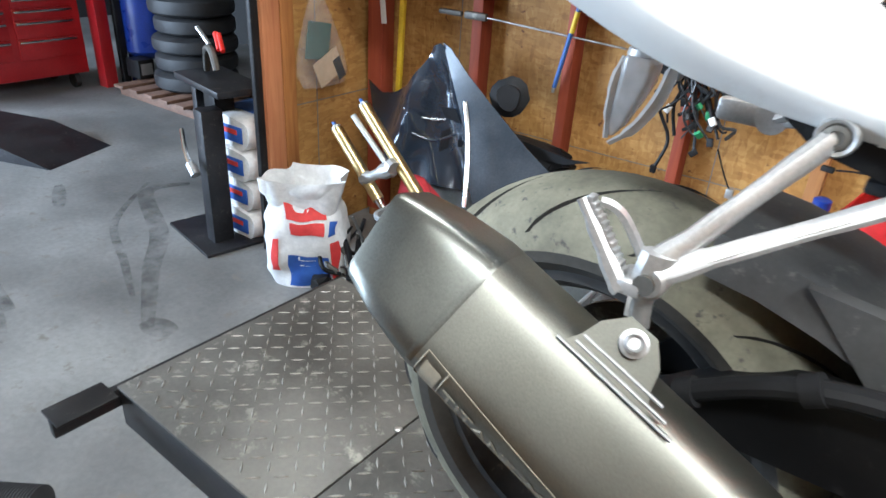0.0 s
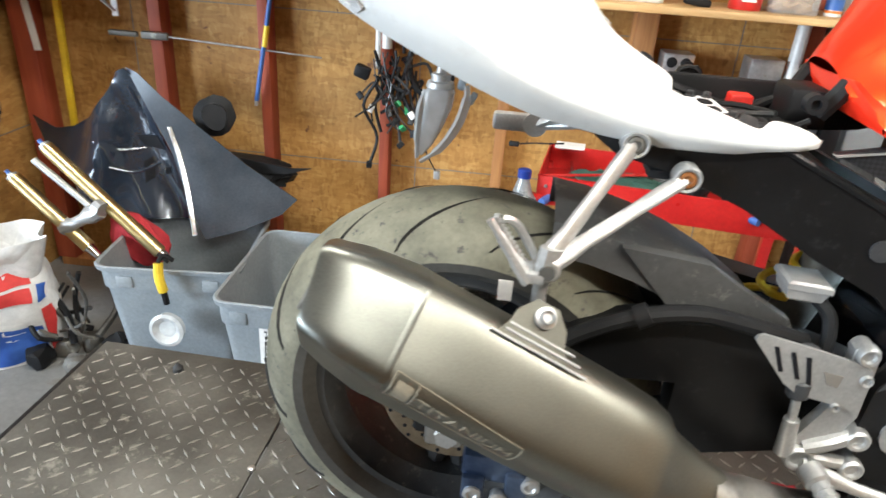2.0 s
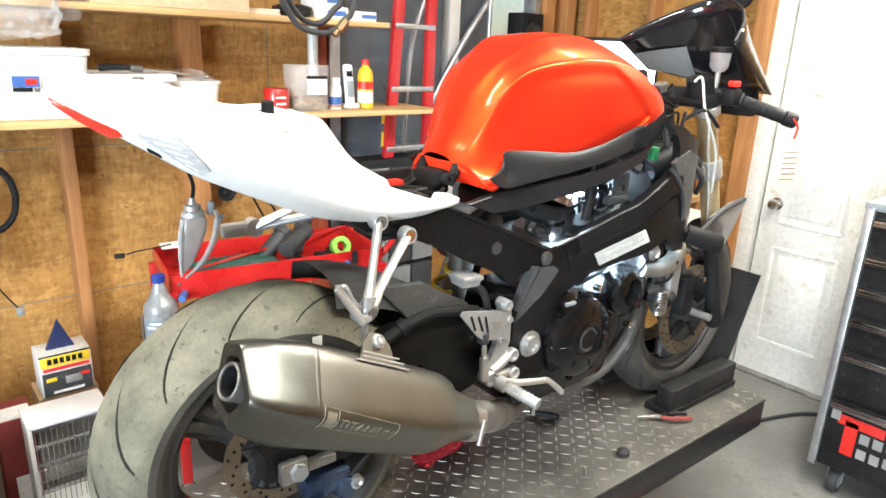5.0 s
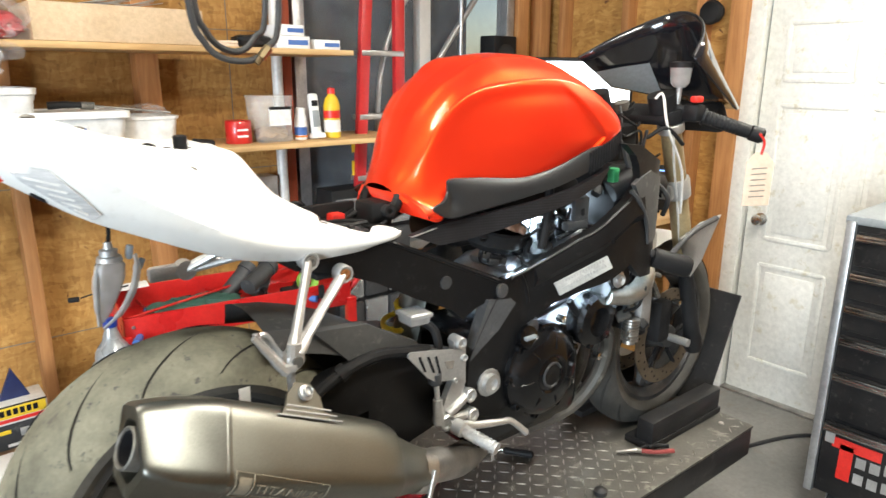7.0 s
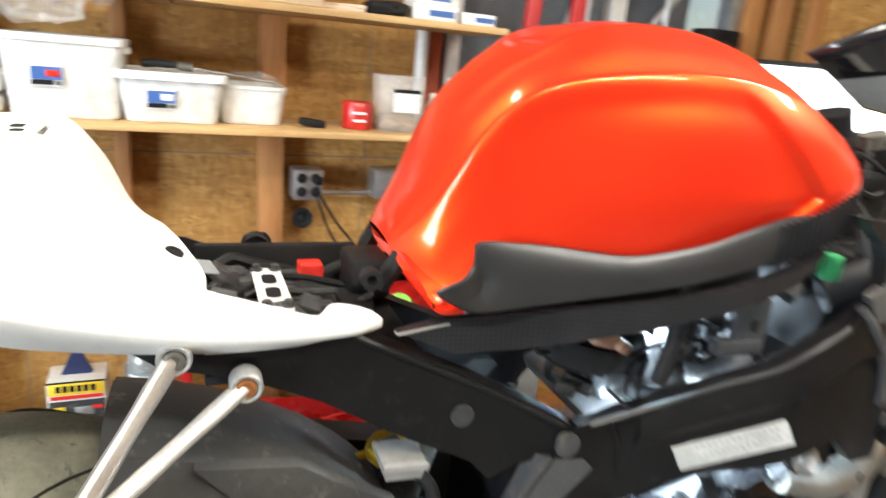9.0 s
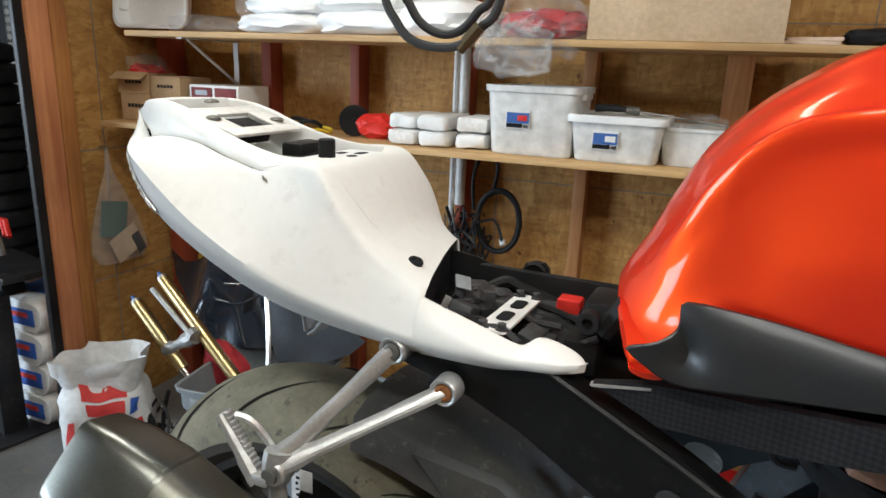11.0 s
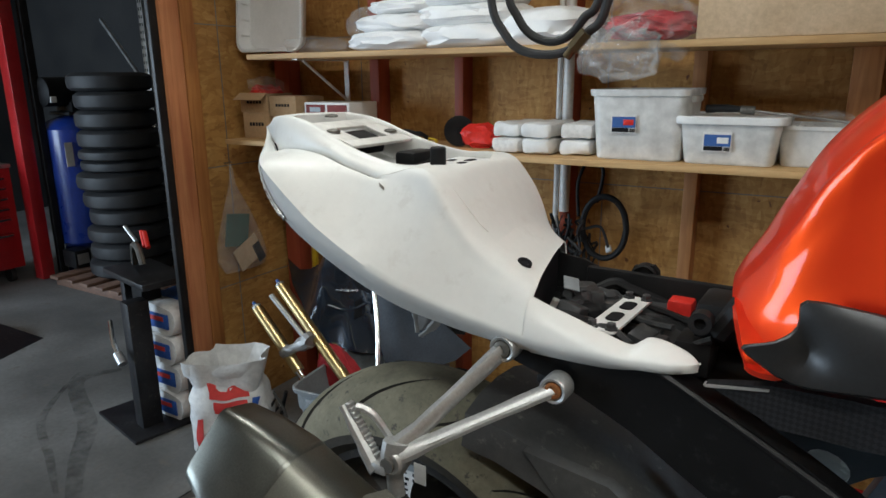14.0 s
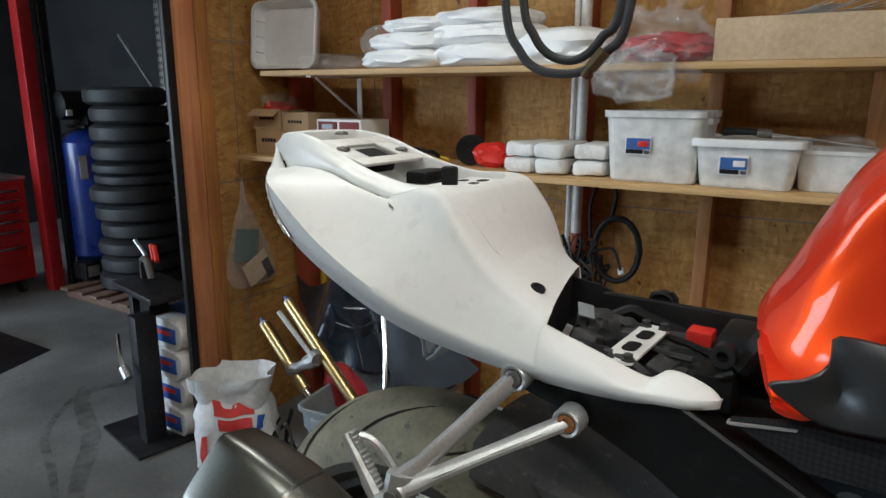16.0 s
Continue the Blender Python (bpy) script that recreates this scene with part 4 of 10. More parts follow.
def on_tail(outline, lift, side):
    """A thin piece that lies on the side of the tail: outline in (x, z)."""
    bm = B()
    bm.faces.new([bm.verts.new((a, 0, b)) for a, b in outline])
    for k in range(30):
        x = -0.32 + 0.0125 * k
        bmesh.ops.bisect_plane(bm, geom=bm.verts[:] + bm.edges[:] + bm.faces[:], plane_co=(x, 0, 0), plane_no=(1, 0, 0))
        bmesh.ops.bisect_plane(bm, geom=bm.verts[:] + bm.edges[:] + bm.faces[:], plane_co=(0, 0, 0.86 + 0.006 * k), plane_no=(0, 0, 1))
    for v in bm.verts:
        half, ledge = tail_half(*tail_row(v.co.x))
        flank = sorted((z, y) for y, z in half[3:ledge])
        v.co.y = side * (lerp(v.co.z, flank) + lift)
    bmesh.ops.recalc_face_normals(bm, faces=bm.faces[:])
    bmesh.ops.solidify(bm, geom=bm.faces[:], thickness=0.002)
    return bm


def inner_ring(x, f, at=None):
    """The section at x drawn in towards its middle."""
    ring = [Vector(q) for q in tail_ring(*tail_row(x))]
    mid = sum(ring, Vector()) / len(ring)
    return [Vector((q.x + (at or x) - x, mid.y + (q.y - mid.y) * f, mid.z + (q.z - mid.z) * f)) for q in ring]


tail = part("tail_fairing", ring_faces(B(), [tail_ring(*s) for s in stations(TAIL)] + [inner_ring(0.213, 0.985, 0.2142), inner_ring(0.213, 0.965, 0.213), inner_ring(0.19, 0.93), inner_ring(0.13, 0.86)]), WHITE_PAINT, bike, "scuffed white plastic tail bodywork", 48)
# added ink-black liner: paints the shade inside the hollow tail
part("tail_shade_liner", ring_faces(B(), [inner_ring(0.205, 0.945), inner_ring(0.17, 0.89), inner_ring(0.135, 0.80)]), INK, tail, "black liner that paints the shade inside the tail's open front")
# the sides run on ahead of the shell as two sloping arms: x, under edge, crease height and half width, rim half width and height
ARMS = [(0.212, 0.756, 0.780, 0.133, 0.1145, 0.8250), (0.230, 0.7555, 0.7785, 0.1318, 0.1105, 0.8170), (0.26, 0.755, 0.7765, 0.1295, 0.1075, 0.8070), (0.29, 0.755, 0.775, 0.1265, 0.1050, 0.7965), (0.312, 0.756, 0.774, 0.1240, 0.1030, 0.7890), (0.324, 0.757, 0.774, 0.1225, 0.1005, 0.7865), (0.331, 0.7575, 0.774, 0.1215, 0.0950, 0.7900), (0.338, 0.758, 0.774, 0.1205, 0.0900, 0.7940), (0.350, 0.759, 0.7745, 0.1190, 0.0885, 0.7940), (0.366, 0.762, 0.775, 0.1160, 0.0900, 0.7910), (0.380, 0.767, 0.777, 0.1115, 0.0930, 0.7870), (0.388, 0.771, 0.778, 0.1070, 0.0965, 0.7830), (0.392, 0.775, 0.7785, 0.1030, 0.0995, 0.7800)]
for s in (-1, 1):
    rings = []
    for x, zb, zc, w, yr, zr in stations(([(0.150, 0.764, 0.793, 0.143, 0.1215, 0.846), (0.180, 0.760, 0.786, 0.138, 0.1185, 0.834)] if s > 0 else []) + ARMS, 3):
        zr = zr if s < 0 else zc + 0.35 * (zr - zc)
        ring = [(yr - 0.006, zb + 0.003), (0.84 * w, zb + 0.001), (0.88 * w, zb + 0.005), (0.975 * w, zc - 0.006), (0.995 * w, zc - 0.001), (w, zc + 0.004)]
        cy, cz = w + 0.10 * (yr - w), zc + 0.004 + 0.60 * (zr - zc - 0.004)
        for k in range(1, 9):
            t = k / 8
            ring.append(((1 - t) ** 2 * w + 2 * t * (1 - t) * cy + t * t * yr, (1 - t) ** 2 * (zc + 0.004) + 2 * t * (1 - t) * cz + t * t * zr))
        ring += [(yr - 0.003, zr + 0.0003), (yr - 0.006, zr - 0.002)]
        rings.append([(x, s * y, z) for y, z in ring])
    part("tail_arm", ring_faces(B(), rings), WHITE_PAINT, bike, "", 60)
part("tail_screw", turned(B(), (0.186, -0.079, 0.8525), (0.4, -0.2, 0.9), [(-0.004, 0.009), (0.001, 0.009), (0.002, 0.006), (0.0, 0.004)], 16), INK, tail)
# the faint join of the two mouldings runs on from the gap towards the front
join = []
for k in range(16):
    x = -0.008 + 0.0098 * k
    half, ledge = tail_half(*tail_row(x))
    y = 0.112 - 0.20 * (x + 0.008)
    join.append((x, -y, lerp(y, sorted(half[6:-5])) + 0.0001))
part("moulding_join", tube(B(), join, 0.0005, 5, 1), CONDUIT, tail)
for s in (-1, 1):
    # an ink-black tube along the ledge paints the shade of the gap
    seam = []
    for q in stations(TAIL):
        if -0.27 < q[0] < -0.012:
            half, ledge = tail_half(*q)
            seam.append((q[0], s * (half[ledge + 2][0] - 0.002), half[ledge + 2][1] + 0.0055))
    part("seam_shade", tube(B(), seam, 0.0026, 6, 1), INK, tail, "dark tube painting the shade of the gap under the top cover")
    part("scuff", on_tail([(0.004, 0.938), (0.012, 0.934), (0.014, 0.930), (0.006, 0.934)], 0.0012, s), INK_GREY, tail)
    part("tail_lamp", on_tail([(-0.305, 0.984), (-0.292, 0.977), (-0.262, 0.957), (-0.232, 0.941), (-0.226, 0.932), (-0.240, 0.929), (-0.258, 0.940), (-0.282, 0.957), (-0.300, 0.973)], 0.002, s), RED_LENS, tail, "faceted red tail lamp strip")
    win = part("signal_window", on_tail([(-0.228, 0.958), (-0.180, 0.950), (-0.150, 0.915), (-0.128, 0.887), (-0.138, 0.880), (-0.172, 0.905), (-0.208, 0.934)], 0.0020, s), SIGNAL_PALE, tail, "pale ribbed turn signal window")
    for k in range(6):
        dz = -0.0105 * k
        part("lens_rib", on_tail([(-0.218 + 0.012 * k, 0.951 + dz), (-0.178 + 0.007 * k, 0.942 + dz), (-0.178 + 0.007 * k, 0.9395 + dz), (-0.218 + 0.012 * k, 0.9485 + dz)], 0.0036, s), CONDUIT, win)
    part("lock_slot", on_tail([(-0.200, 0.918), (-0.186, 0.909), (-0.184, 0.904), (-0.198, 0.913)], 0.0012, s), INK, tail, "dark slot below the signal window")
# what lies in the open seat well of the tail
part("well_floor", box(B(), (-0.065, 0.0, 0.932), (0.25, 0.135, 0.006), 0.002), INK, tail, "black floor of the seat well")
lt = pose(-0.120, 0.0, 0.9855, 0, 17, 0)
tray_pan = part("latch_tray", box(box(box(box(B(), (-0.036, 0, 0), (0.026, 0.136, 0.005), 0.0015, lt), (0.034, 0, 0), (0.022, 0.136, 0.005), 0.0015, lt), (0.0, -0.050, 0), (0.047, 0.036, 0.005), 0.0015, lt), (0.0, 0.050, 0), (0.047, 0.036, 0.005), 0.0015, lt), CONDUIT, tail, "off-white seat latch panel")
part("tray_recess", box(B(), (0.0, 0.0, -0.014), (0.046, 0.063, 0.02), 0.003, lt), PLASTIC_BLACK, tray_pan, "black plastic latch recess")
for x, y, z in ((-0.128, -0.052, 0.990), (-0.108, 0.052, 0.984), (-0.178, 0.0, 1.007)):
    part("latch_bolt", turned(B(), (x, y, z), (0, 0, 1), [(0, 0.010), (0.002, 0.010), (0.004, 0.008), (0.005, 0.003)], 14), STEEL_DARK, tray_pan)
part("latch_box", box(B(), (-0.048, 0.035, 0.946), (0.035, 0.06, 0.030), 0.005), PLASTIC_BLACK, tail, "black latch housing")
part("latch_lever", box(B(), (-0.030, -0.045, 0.944), (0.06, 0.035, 0.012), 0.004), PLASTIC_BLACK, tail)
part("latch_cable", tube(B(), [(-0.03, 0.04, 0.945), (-0.012, 0.045, 0.955), (-0.004, 0.02, 0.951), (-0.012, -0.02, 0.945), (-0.04, -0.03, 0.942)], 0.004, 7, 5), PLASTIC_BLACK, tail)
bracket = part("seat_bracket", box(B(), (0.030, 0.0, 0.949), (0.058, 0.150, 0.003), 0.001), WHITE_PLASTIC, tail, "white bracket plate with holes")
for x, y, w in ((0.040, -0.048, 0.022), (0.044, 0.012, 0.016), (0.038, 0.045, 0.024), (0.016, 0.030, 0.018)):
    part("bracket_hole", ngon_plate(B(), rounded(0.012, w, 0.005), lambda a, b, q, x=x, y=y: (x + a, y + b, 0.9512 - 0.0006 * q), 0.0006), INK, bracket)
part("bracket_knob", turned(B(), (0.024, -0.016, 0.950), (0, 0, 1), [(0, 0.011), (0.022, 0.011), (0.024, 0.009)], 14), PLASTIC_BLACK, bracket)

# battery tray and wiring in front of the tail
TRAY_DROP = (-0.008, 0.0, -0.026)
tray = part("battery_tray", box(B(), (0.34, 0.0, 0.745), (0.24, 0.19, 0.012), 0.003), PLASTIC_BLACK, bike)
part("tray_side", box(B(), (0.31, 0.088, 0.792), (0.20, 0.012, 0.09), 0.004), PLASTIC_BLACK, tray)
part("tray_end", box(B(), (0.24, 0.0, 0.775), (0.02, 0.17, 0.07), 0.004), PLASTIC_BLACK, tray)
tray.location = TRAY_DROP
part("battery", box(box(B(), (0.335, 0.045, 0.772), (0.085, 0.10, 0.05), 0.005), (0.335, 0.045, 0.80), (0.075, 0.08, 0.012), 0.003), PLASTIC_GREY, tray)
part("terminal_cap", box(box(B(), (0.346, 0.052, 0.806), (0.030, 0.028, 0.034), 0.004), (0.362, 0.048, 0.800), (0.010, 0.014, 0.020), 0.003), RED_PLASTIC, tray, "red battery terminal cap")
bm = B()
ngon_plate(bm, rounded(0.034, 0.150, 0.006), lambda a, b, s: (0.292 + a, -0.016 + b, 0.816 - 0.003 * s - 0.04 * b), 0.003)
strap = part("battery_strap", bm, WHITE_PLASTIC, tray, "white strap plate with two long holes")
for yy in (-0.038, 0.012):
    part("slot", ngon_plate(B(), rounded(0.016, 0.034, 0.007), lambda a, b, s, q=yy: (0.292 + a, q + b, 0.8172 - 0.04 * (q + 0.016 + b) + 0.0004 - 0.001 * s), 0.001), INK, strap)
for yy, xx in ((-0.083, 0.281), (-0.083, 0.303), (0.050, 0.281), (0.050, 0.303)):
    part("strap_bolt", turned(B(), (xx, yy, 0.816 - 0.04 * (yy + 0.016)), (0, 0, 1), [(0, 0.0078), (0.002, 0.0078), (0.0025, 0.0055), (0.007, 0.0055), (0.008, 0.004)], 6), PLASTIC_GREY, strap)
for p, d in (((0.243, -0.055, 0.79), (0.045, 0.05, 0.04)), ((0.25, 0.04, 0.795), (0.05, 0.045, 0.035)), ((0.335, -0.05, 0.785), (0.05, 0.045, 0.03)), ((0.335, -0.05, 0.803), (0.044, 0.02, 0.012))):
    part("relay", box(B(), p, d, 0.004), PLASTIC_GREY, tray)
for k, (x, y, z, w, d, h, m) in enumerate(((0.236, -0.03, 0.808, 0.03, 0.05, 0.026, PLASTIC_GREY), (0.238, 0.03, 0.812, 0.03, 0.04, 0.022, PLASTIC_GREY), (0.248, 0.0, 0.803, 0.02, 0.03, 0.018, PLASTIC_BLACK), (0.33, -0.055, 0.808, 0.03, 0.024, 0.012, PLASTIC_GREY), (0.356, -0.03, 0.800, 0.03, 0.028, 0.014, PLASTIC_GREY))):
    part("plug", box(B(), (0, 0, 0), (w, d, h), 0.004, pose(x, y, z, 12 * k - 20, 15 - 9 * k, 25 * k)), m, tray)
bm = B()
turned(bm, (0.284, 0.104, 0.828), (0, -1, 0), [(-0.008, 0.0178), (0.006, 0.0178), (0.008, 0.0155), (0.006, 0.0125), (0.003, 0.012), (0.003, 0.006)], 24)
side_plate(bm, [(0.262, 0.775), (0.262, 0.802), (0.266, 0.832), (0.270, 0.842), (0.296, 0.846), (0.303, 0.838), (0.306, 0.806), (0.312, 0.775)], [(0.2, 0.108), (0.4, 0.108)], 0.008, 1)
lug = part("tank_lug", bm, PLASTIC_BLACK, tray, "black ring-shaped mounting lug")
part("lug_bolt", turned(B(), (0.284, 0.1005, 0.828), (0, -1, 0), [(0, 0.006), (0.002, 0.006), (0.003, 0.003)], 12), RUST, lug)
rng = random.Random(3)
for k in range(9):
    p = [(0.245 + rng.uniform(0, 0.02), rng.uniform(-0.07, 0.07), 0.79)]
    for i in range(3):
        p.append((p[-1][0] + rng.uniform(0.03, 0.06), p[-1][1] + rng.uniform(-0.04, 0.04), 0.79 + rng.uniform(-0.015, 0.03)))
    part("wire", tube(B(), p, rng.choice((0.003, 0.004, 0.0055)), 6, 5), PLASTIC_BLACK if k % 3 else PLASTIC_GREY, tray)
part("taped_loom", blob(blob(B(), (0.226, 0.020, 0.818), (0.020, 0.026, 0.013), 0.3, 2.2, 2.0, 3), (0.250, 0.046, 0.808), (0.020, 0.016, 0.012), 0.3, 2.5, 5.0, 3), PLASTIC_GREY, tray, "grey cloth-taped wiring bundle")
part("loom_label", box(B(), (0, 0, 0), (0.020, 0.026, 0.002), 0.0006, pose(0.224, -0.006, 0.838, 20, 14, 30)), TOTE_GREY, tray, "pale tape wrapped round the wiring")
for p in ([(0.21, -0.075, 0.812), (0.235, -0.085, 0.818), (0.262, -0.080, 0.815), (0.275, -0.055, 0.806)], [(0.22, -0.05, 0.806), (0.245, -0.068, 0.818), (0.268, -0.062, 0.812), (0.272, -0.03, 0.80)], [(0.215, 0.06, 0.80), (0.25, 0.078, 0.82), (0.275, 0.078, 0.815), (0.33, 0.08, 0.80)]):
    part("rubber_hose", tube(B(), p, 0.0075, 8, 6), PLASTIC_BLACK, tray)
part("inner_guard", side_plate(B(), [(0.16, 0.846), (0.200, 0.842), (0.232, 0.830), (0.262, 0.814), (0.345, 0.808), (0.36, 0.78), (0.16, 0.78)], [(0.19, 0.102), (0.36, 0.098)], 0.004, 1), PLASTIC_BLACK, tray, "black inner guard plate beside the battery")
part("red_wire", tube(B(), [(0.205, -0.07, 0.806), (0.222, -0.058, 0.814), (0.238, -0.05, 0.806)], 0.0022, 6, 5), RED_PLASTIC, tray)
part("battery_cable", tube(B(), [(0.36, 0.05, 0.80), (0.39, 0.02, 0.83), (0.43, 0.01, 0.84), (0.46, 0.02, 0.85)], 0.007, 8, 6), PLASTIC_BLACK, tray, "black battery cable")
part("battery_cable", tube(B(), [(0.375, -0.03, 0.77), (0.385, -0.03, 0.80), (0.41, -0.01, 0.83), (0.45, 0.0, 0.84)], 0.006, 8, 6), PLASTIC_BLACK, tray)
part("cable_lug", box(B(), (0.377, -0.03, 0.775), (0.016, 0.012, 0.03), 0.003), CHROME, tray)

# fuel tank: cross-sections along its length
# x, height of the arch, of the skirt, of the top; half widths at skirt, knee, middle, shoulder; how far the skirt lies ahead
TANK = [(0.404, 0.846, 0.800, 0.858, 0.134, 0.098, 0.070, 0.040, 0.034), (0.412, 0.845, 0.797, 0.876, 0.136, 0.100, 0.078, 0.050, 0.032), (0.428, 0.843, 0.795, 0.905, 0.136, 0.101, 0.086, 0.062, 0.028), (0.45, 0.842, 0.797, 0.953, 0.133, 0.103, 0.095, 0.075, 0.02), (0.48, 0.842, 0.812, 1.007, 0.128, 0.108, 0.105, 0.085, 0.01), (0.53, 0.842, 0.836, 1.057, 0.126, 0.121, 0.121, 0.096, 0.0), (0.60, 0.858, 0.858, 1.098, 0.148, 0.151, 0.149, 0.113, 0.0), (0.68, 0.852, 0.852, 1.115, 0.170, 0.181, 0.180, 0.130, 0.0), (0.77, 0.862, 0.862, 1.111, 0.186, 0.202, 0.201, 0.140, 0.0), (0.85, 0.885, 0.885, 1.096, 0.196, 0.208, 0.204, 0.138, 0.0), (0.90, 0.908, 0.908, 1.070, 0.197, 0.203, 0.196, 0.126, 0.0), (0.925, 0.914, 0.914, 1.058, 0.190, 0.193, 0.184, 0.112, 0.0), (0.943, 0.920, 0.920, 1.025, 0.176, 0.177, 0.166, 0.10, 0.0), (0.952, 0.926, 0.926, 0.985, 0.160, 0.160, 0.146, 0.09, 0.0)]
# the ridge along the shoulder and the edge of the flat crown: x, half width, height
RIDGE = [(0.44, 0.090, 0.968), (0.47, 0.104, 0.996), (0.50, 0.117, 1.014), (0.55, 0.128, 1.034), (0.60, 0.140, 1.047), (0.65, 0.153, 1.054), (0.70, 0.165, 1.057), (0.75, 0.177, 1.055), (0.80, 0.181, 1.046), (0.85, 0.182, 1.030), (0.90, 0.178, 1.006), (0.925, 0.165, 0.992), (0.955, 0.135, 0.968)]
CROWN = [(0.44, 0.040, 0.955), (0.47, 0.050, 1.000), (0.50, 0.060, 1.034), (0.55, 0.074, 1.066), (0.595, 0.084, 1.094), (0.62, 0.088, 1.102), (0.70, 0.090, 1.107), (0.75, 0.092, 1.104), (0.80, 0.094, 1.093), (0.85, 0.093, 1.077), (0.90, 0.086, 1.056), (0.925, 0.078, 1.038), (0.955, 0.06, 0.982)]


def smooth_at(x, table, col):
    """A smooth curve through the rows of a table."""
    x = max(table[0][0], min(table[-1][0], x))
    for i in range(len(table) - 1):
        if x <= table[i + 1][0]:
            break
    p, q, r, w = (table[max(i - 1, 0)][col], table[i][col], table[i + 1][col], table[min(i + 2, len(table) - 1)][col])
    t = (x - table[i][0]) / (table[i + 1][0] - table[i][0])
    return 0.5 * (2 * q + (r - p) * t + (2 * p - 5 * q + 4 * r - w) * t * t + (3 * q - p - 3 * r + w) * t ** 3)


def tank_ring(x, zc, zs, zt, wb, wk, wm, wt, sh):
    h = zt - zs
    half = [(0.0, zc), (0.55 * wb, zc), (0.86 * wb, zc + (zs - zc) * 0.55), (0.985 * wb, zs), (wb, zs + 0.006)]
    g = max(0.0, min(1.0, (x - 0.44) / 0.15))
    g = g * g * (3 - 2 * g)
    ry, rz = smooth_at(x, RIDGE, 1), smooth_at(x, RIDGE, 2)
    py, pz = smooth_at(x, CROWN, 1), min(smooth_at(x, CROWN, 2), zt - 0.003)
    soft = [(wt * 1.22, zs + 0.80 * h), (wt * 1.12, zs + 0.84 * h), (wt * 0.92, zs + 0.905 * h), (wt * 0.7, zs + 0.945 * h), (wt * 0.5, zs + 0.975 * h), (wt * 0.35, zs + 0.99 * h)]
    firm = [(ry, rz), (ry - 0.010, rz + 0.006), (0.5 * (ry + py) + 0.002, 0.5 * (rz + pz) + 0.002), (py + 0.006, pz - 0.004), (py - 0.006, pz + 0.002), (py * 0.55, pz + 0.7 * (zt - pz))]
    ctrl = [(wb, zs + 0.006), (0.5 * (wb + wk), zs + 0.14 * h), (wk, zs + 0.32 * h), (wm, zs + 0.32 * h + 0.58 * (rz - zs - 0.32 * h) * g + 0.26 * h * (1 - g))]
    ctrl += [(p[0] + (q[0] - p[0]) * g, p[1] + (q[1] - p[1]) * g) for p, q in zip(soft, firm)] + [(0.0, zt)]
    half += [(p.x, p.y) for p in curve_points([(a, b, 0) for a, b in ctrl], 10)[1:]]
    pts = [(x + sh * min(1.0, (abs(y) / 0.13)) ** 2, y, z) for y, z in half]
    return [(a, -y, z) for a, y, z in pts] + [(a, y, z) for a, y, z in reversed(pts[1:-1])]


SHOULDER = [(q[0], q[2]) for q in RIDGE]


def knee_recess(p):
    """The side panel of the tank lies a little lower than its shoulder and its front corner."""
    x, y, z = p
    ax, az, bx, bz = 0.748, 1.050, 0.853, 0.950
    ln = math.hypot(bx - ax, bz - az)
    front = ((x - ax) * (bz - az) - (z - az) * (bx - ax)) / ln
    low = (0.853 - x) * 0.65 + (z - 0.950) * 0.76 + 0.012
    d = lerp(x, SHOULDER) - z if x > 0.40 else 0.0
    t = max(0.0, min(1.0, d / 0.03)) * max(0.0, min(1.0, min(front, low) / 0.0055))
    t = t * t * (3 - 2 * t) * max(0.0, min(1.0, (x - 0.50) / 0.14)) * max(0.0, min(1.0, 1.15 - min(d, front * 1.3, low * 1.6) / 0.10))
    return (x, y - (0.0075 * t if y > 0 else -0.0075 * t) if abs(y) > 0.05 else y, z)


tank = part("fuel_tank", ring_faces(B(), [[knee_recess(q) for q in tank_ring(*s)] for s in stations(TANK, 20)]), CANDY, bike, "glossy candy-orange metallic fuel tank", 60)
part("tank_bracket", box(box(tube(B(), [(0.40, -0.05, 0.80), (0.425, -0.05, 0.845), (0.425, 0.05, 0.845), (0.40, 0.05, 0.80)], 0.012, 8, 4), (0.395, 0.0, 0.80), (0.05, 0.07, 0.05), 0.008), (0.375, -0.03, 0.765), (0.04, 0.05, 0.04), 0.006), PLASTIC_BLACK, bike, "black rear tank hinge bracket")
part("hinge_bush", turned(B(), (0.385, -0.06, 0.815), (0, -1, 0), [(0, 0.012), (0.016, 0.012), (0.016, 0.006), (0.010, 0.006)], 18), PLASTIC_BLACK, bike)
SIDE = [(0.40, 0.118), (0.45, 0.122), (0.52, 0.130), (0.60, 0.155), (0.68, 0.184), (0.77, 0.205), (0.86, 0.212), (0.93, 0.198), (1.0, 0.17)]
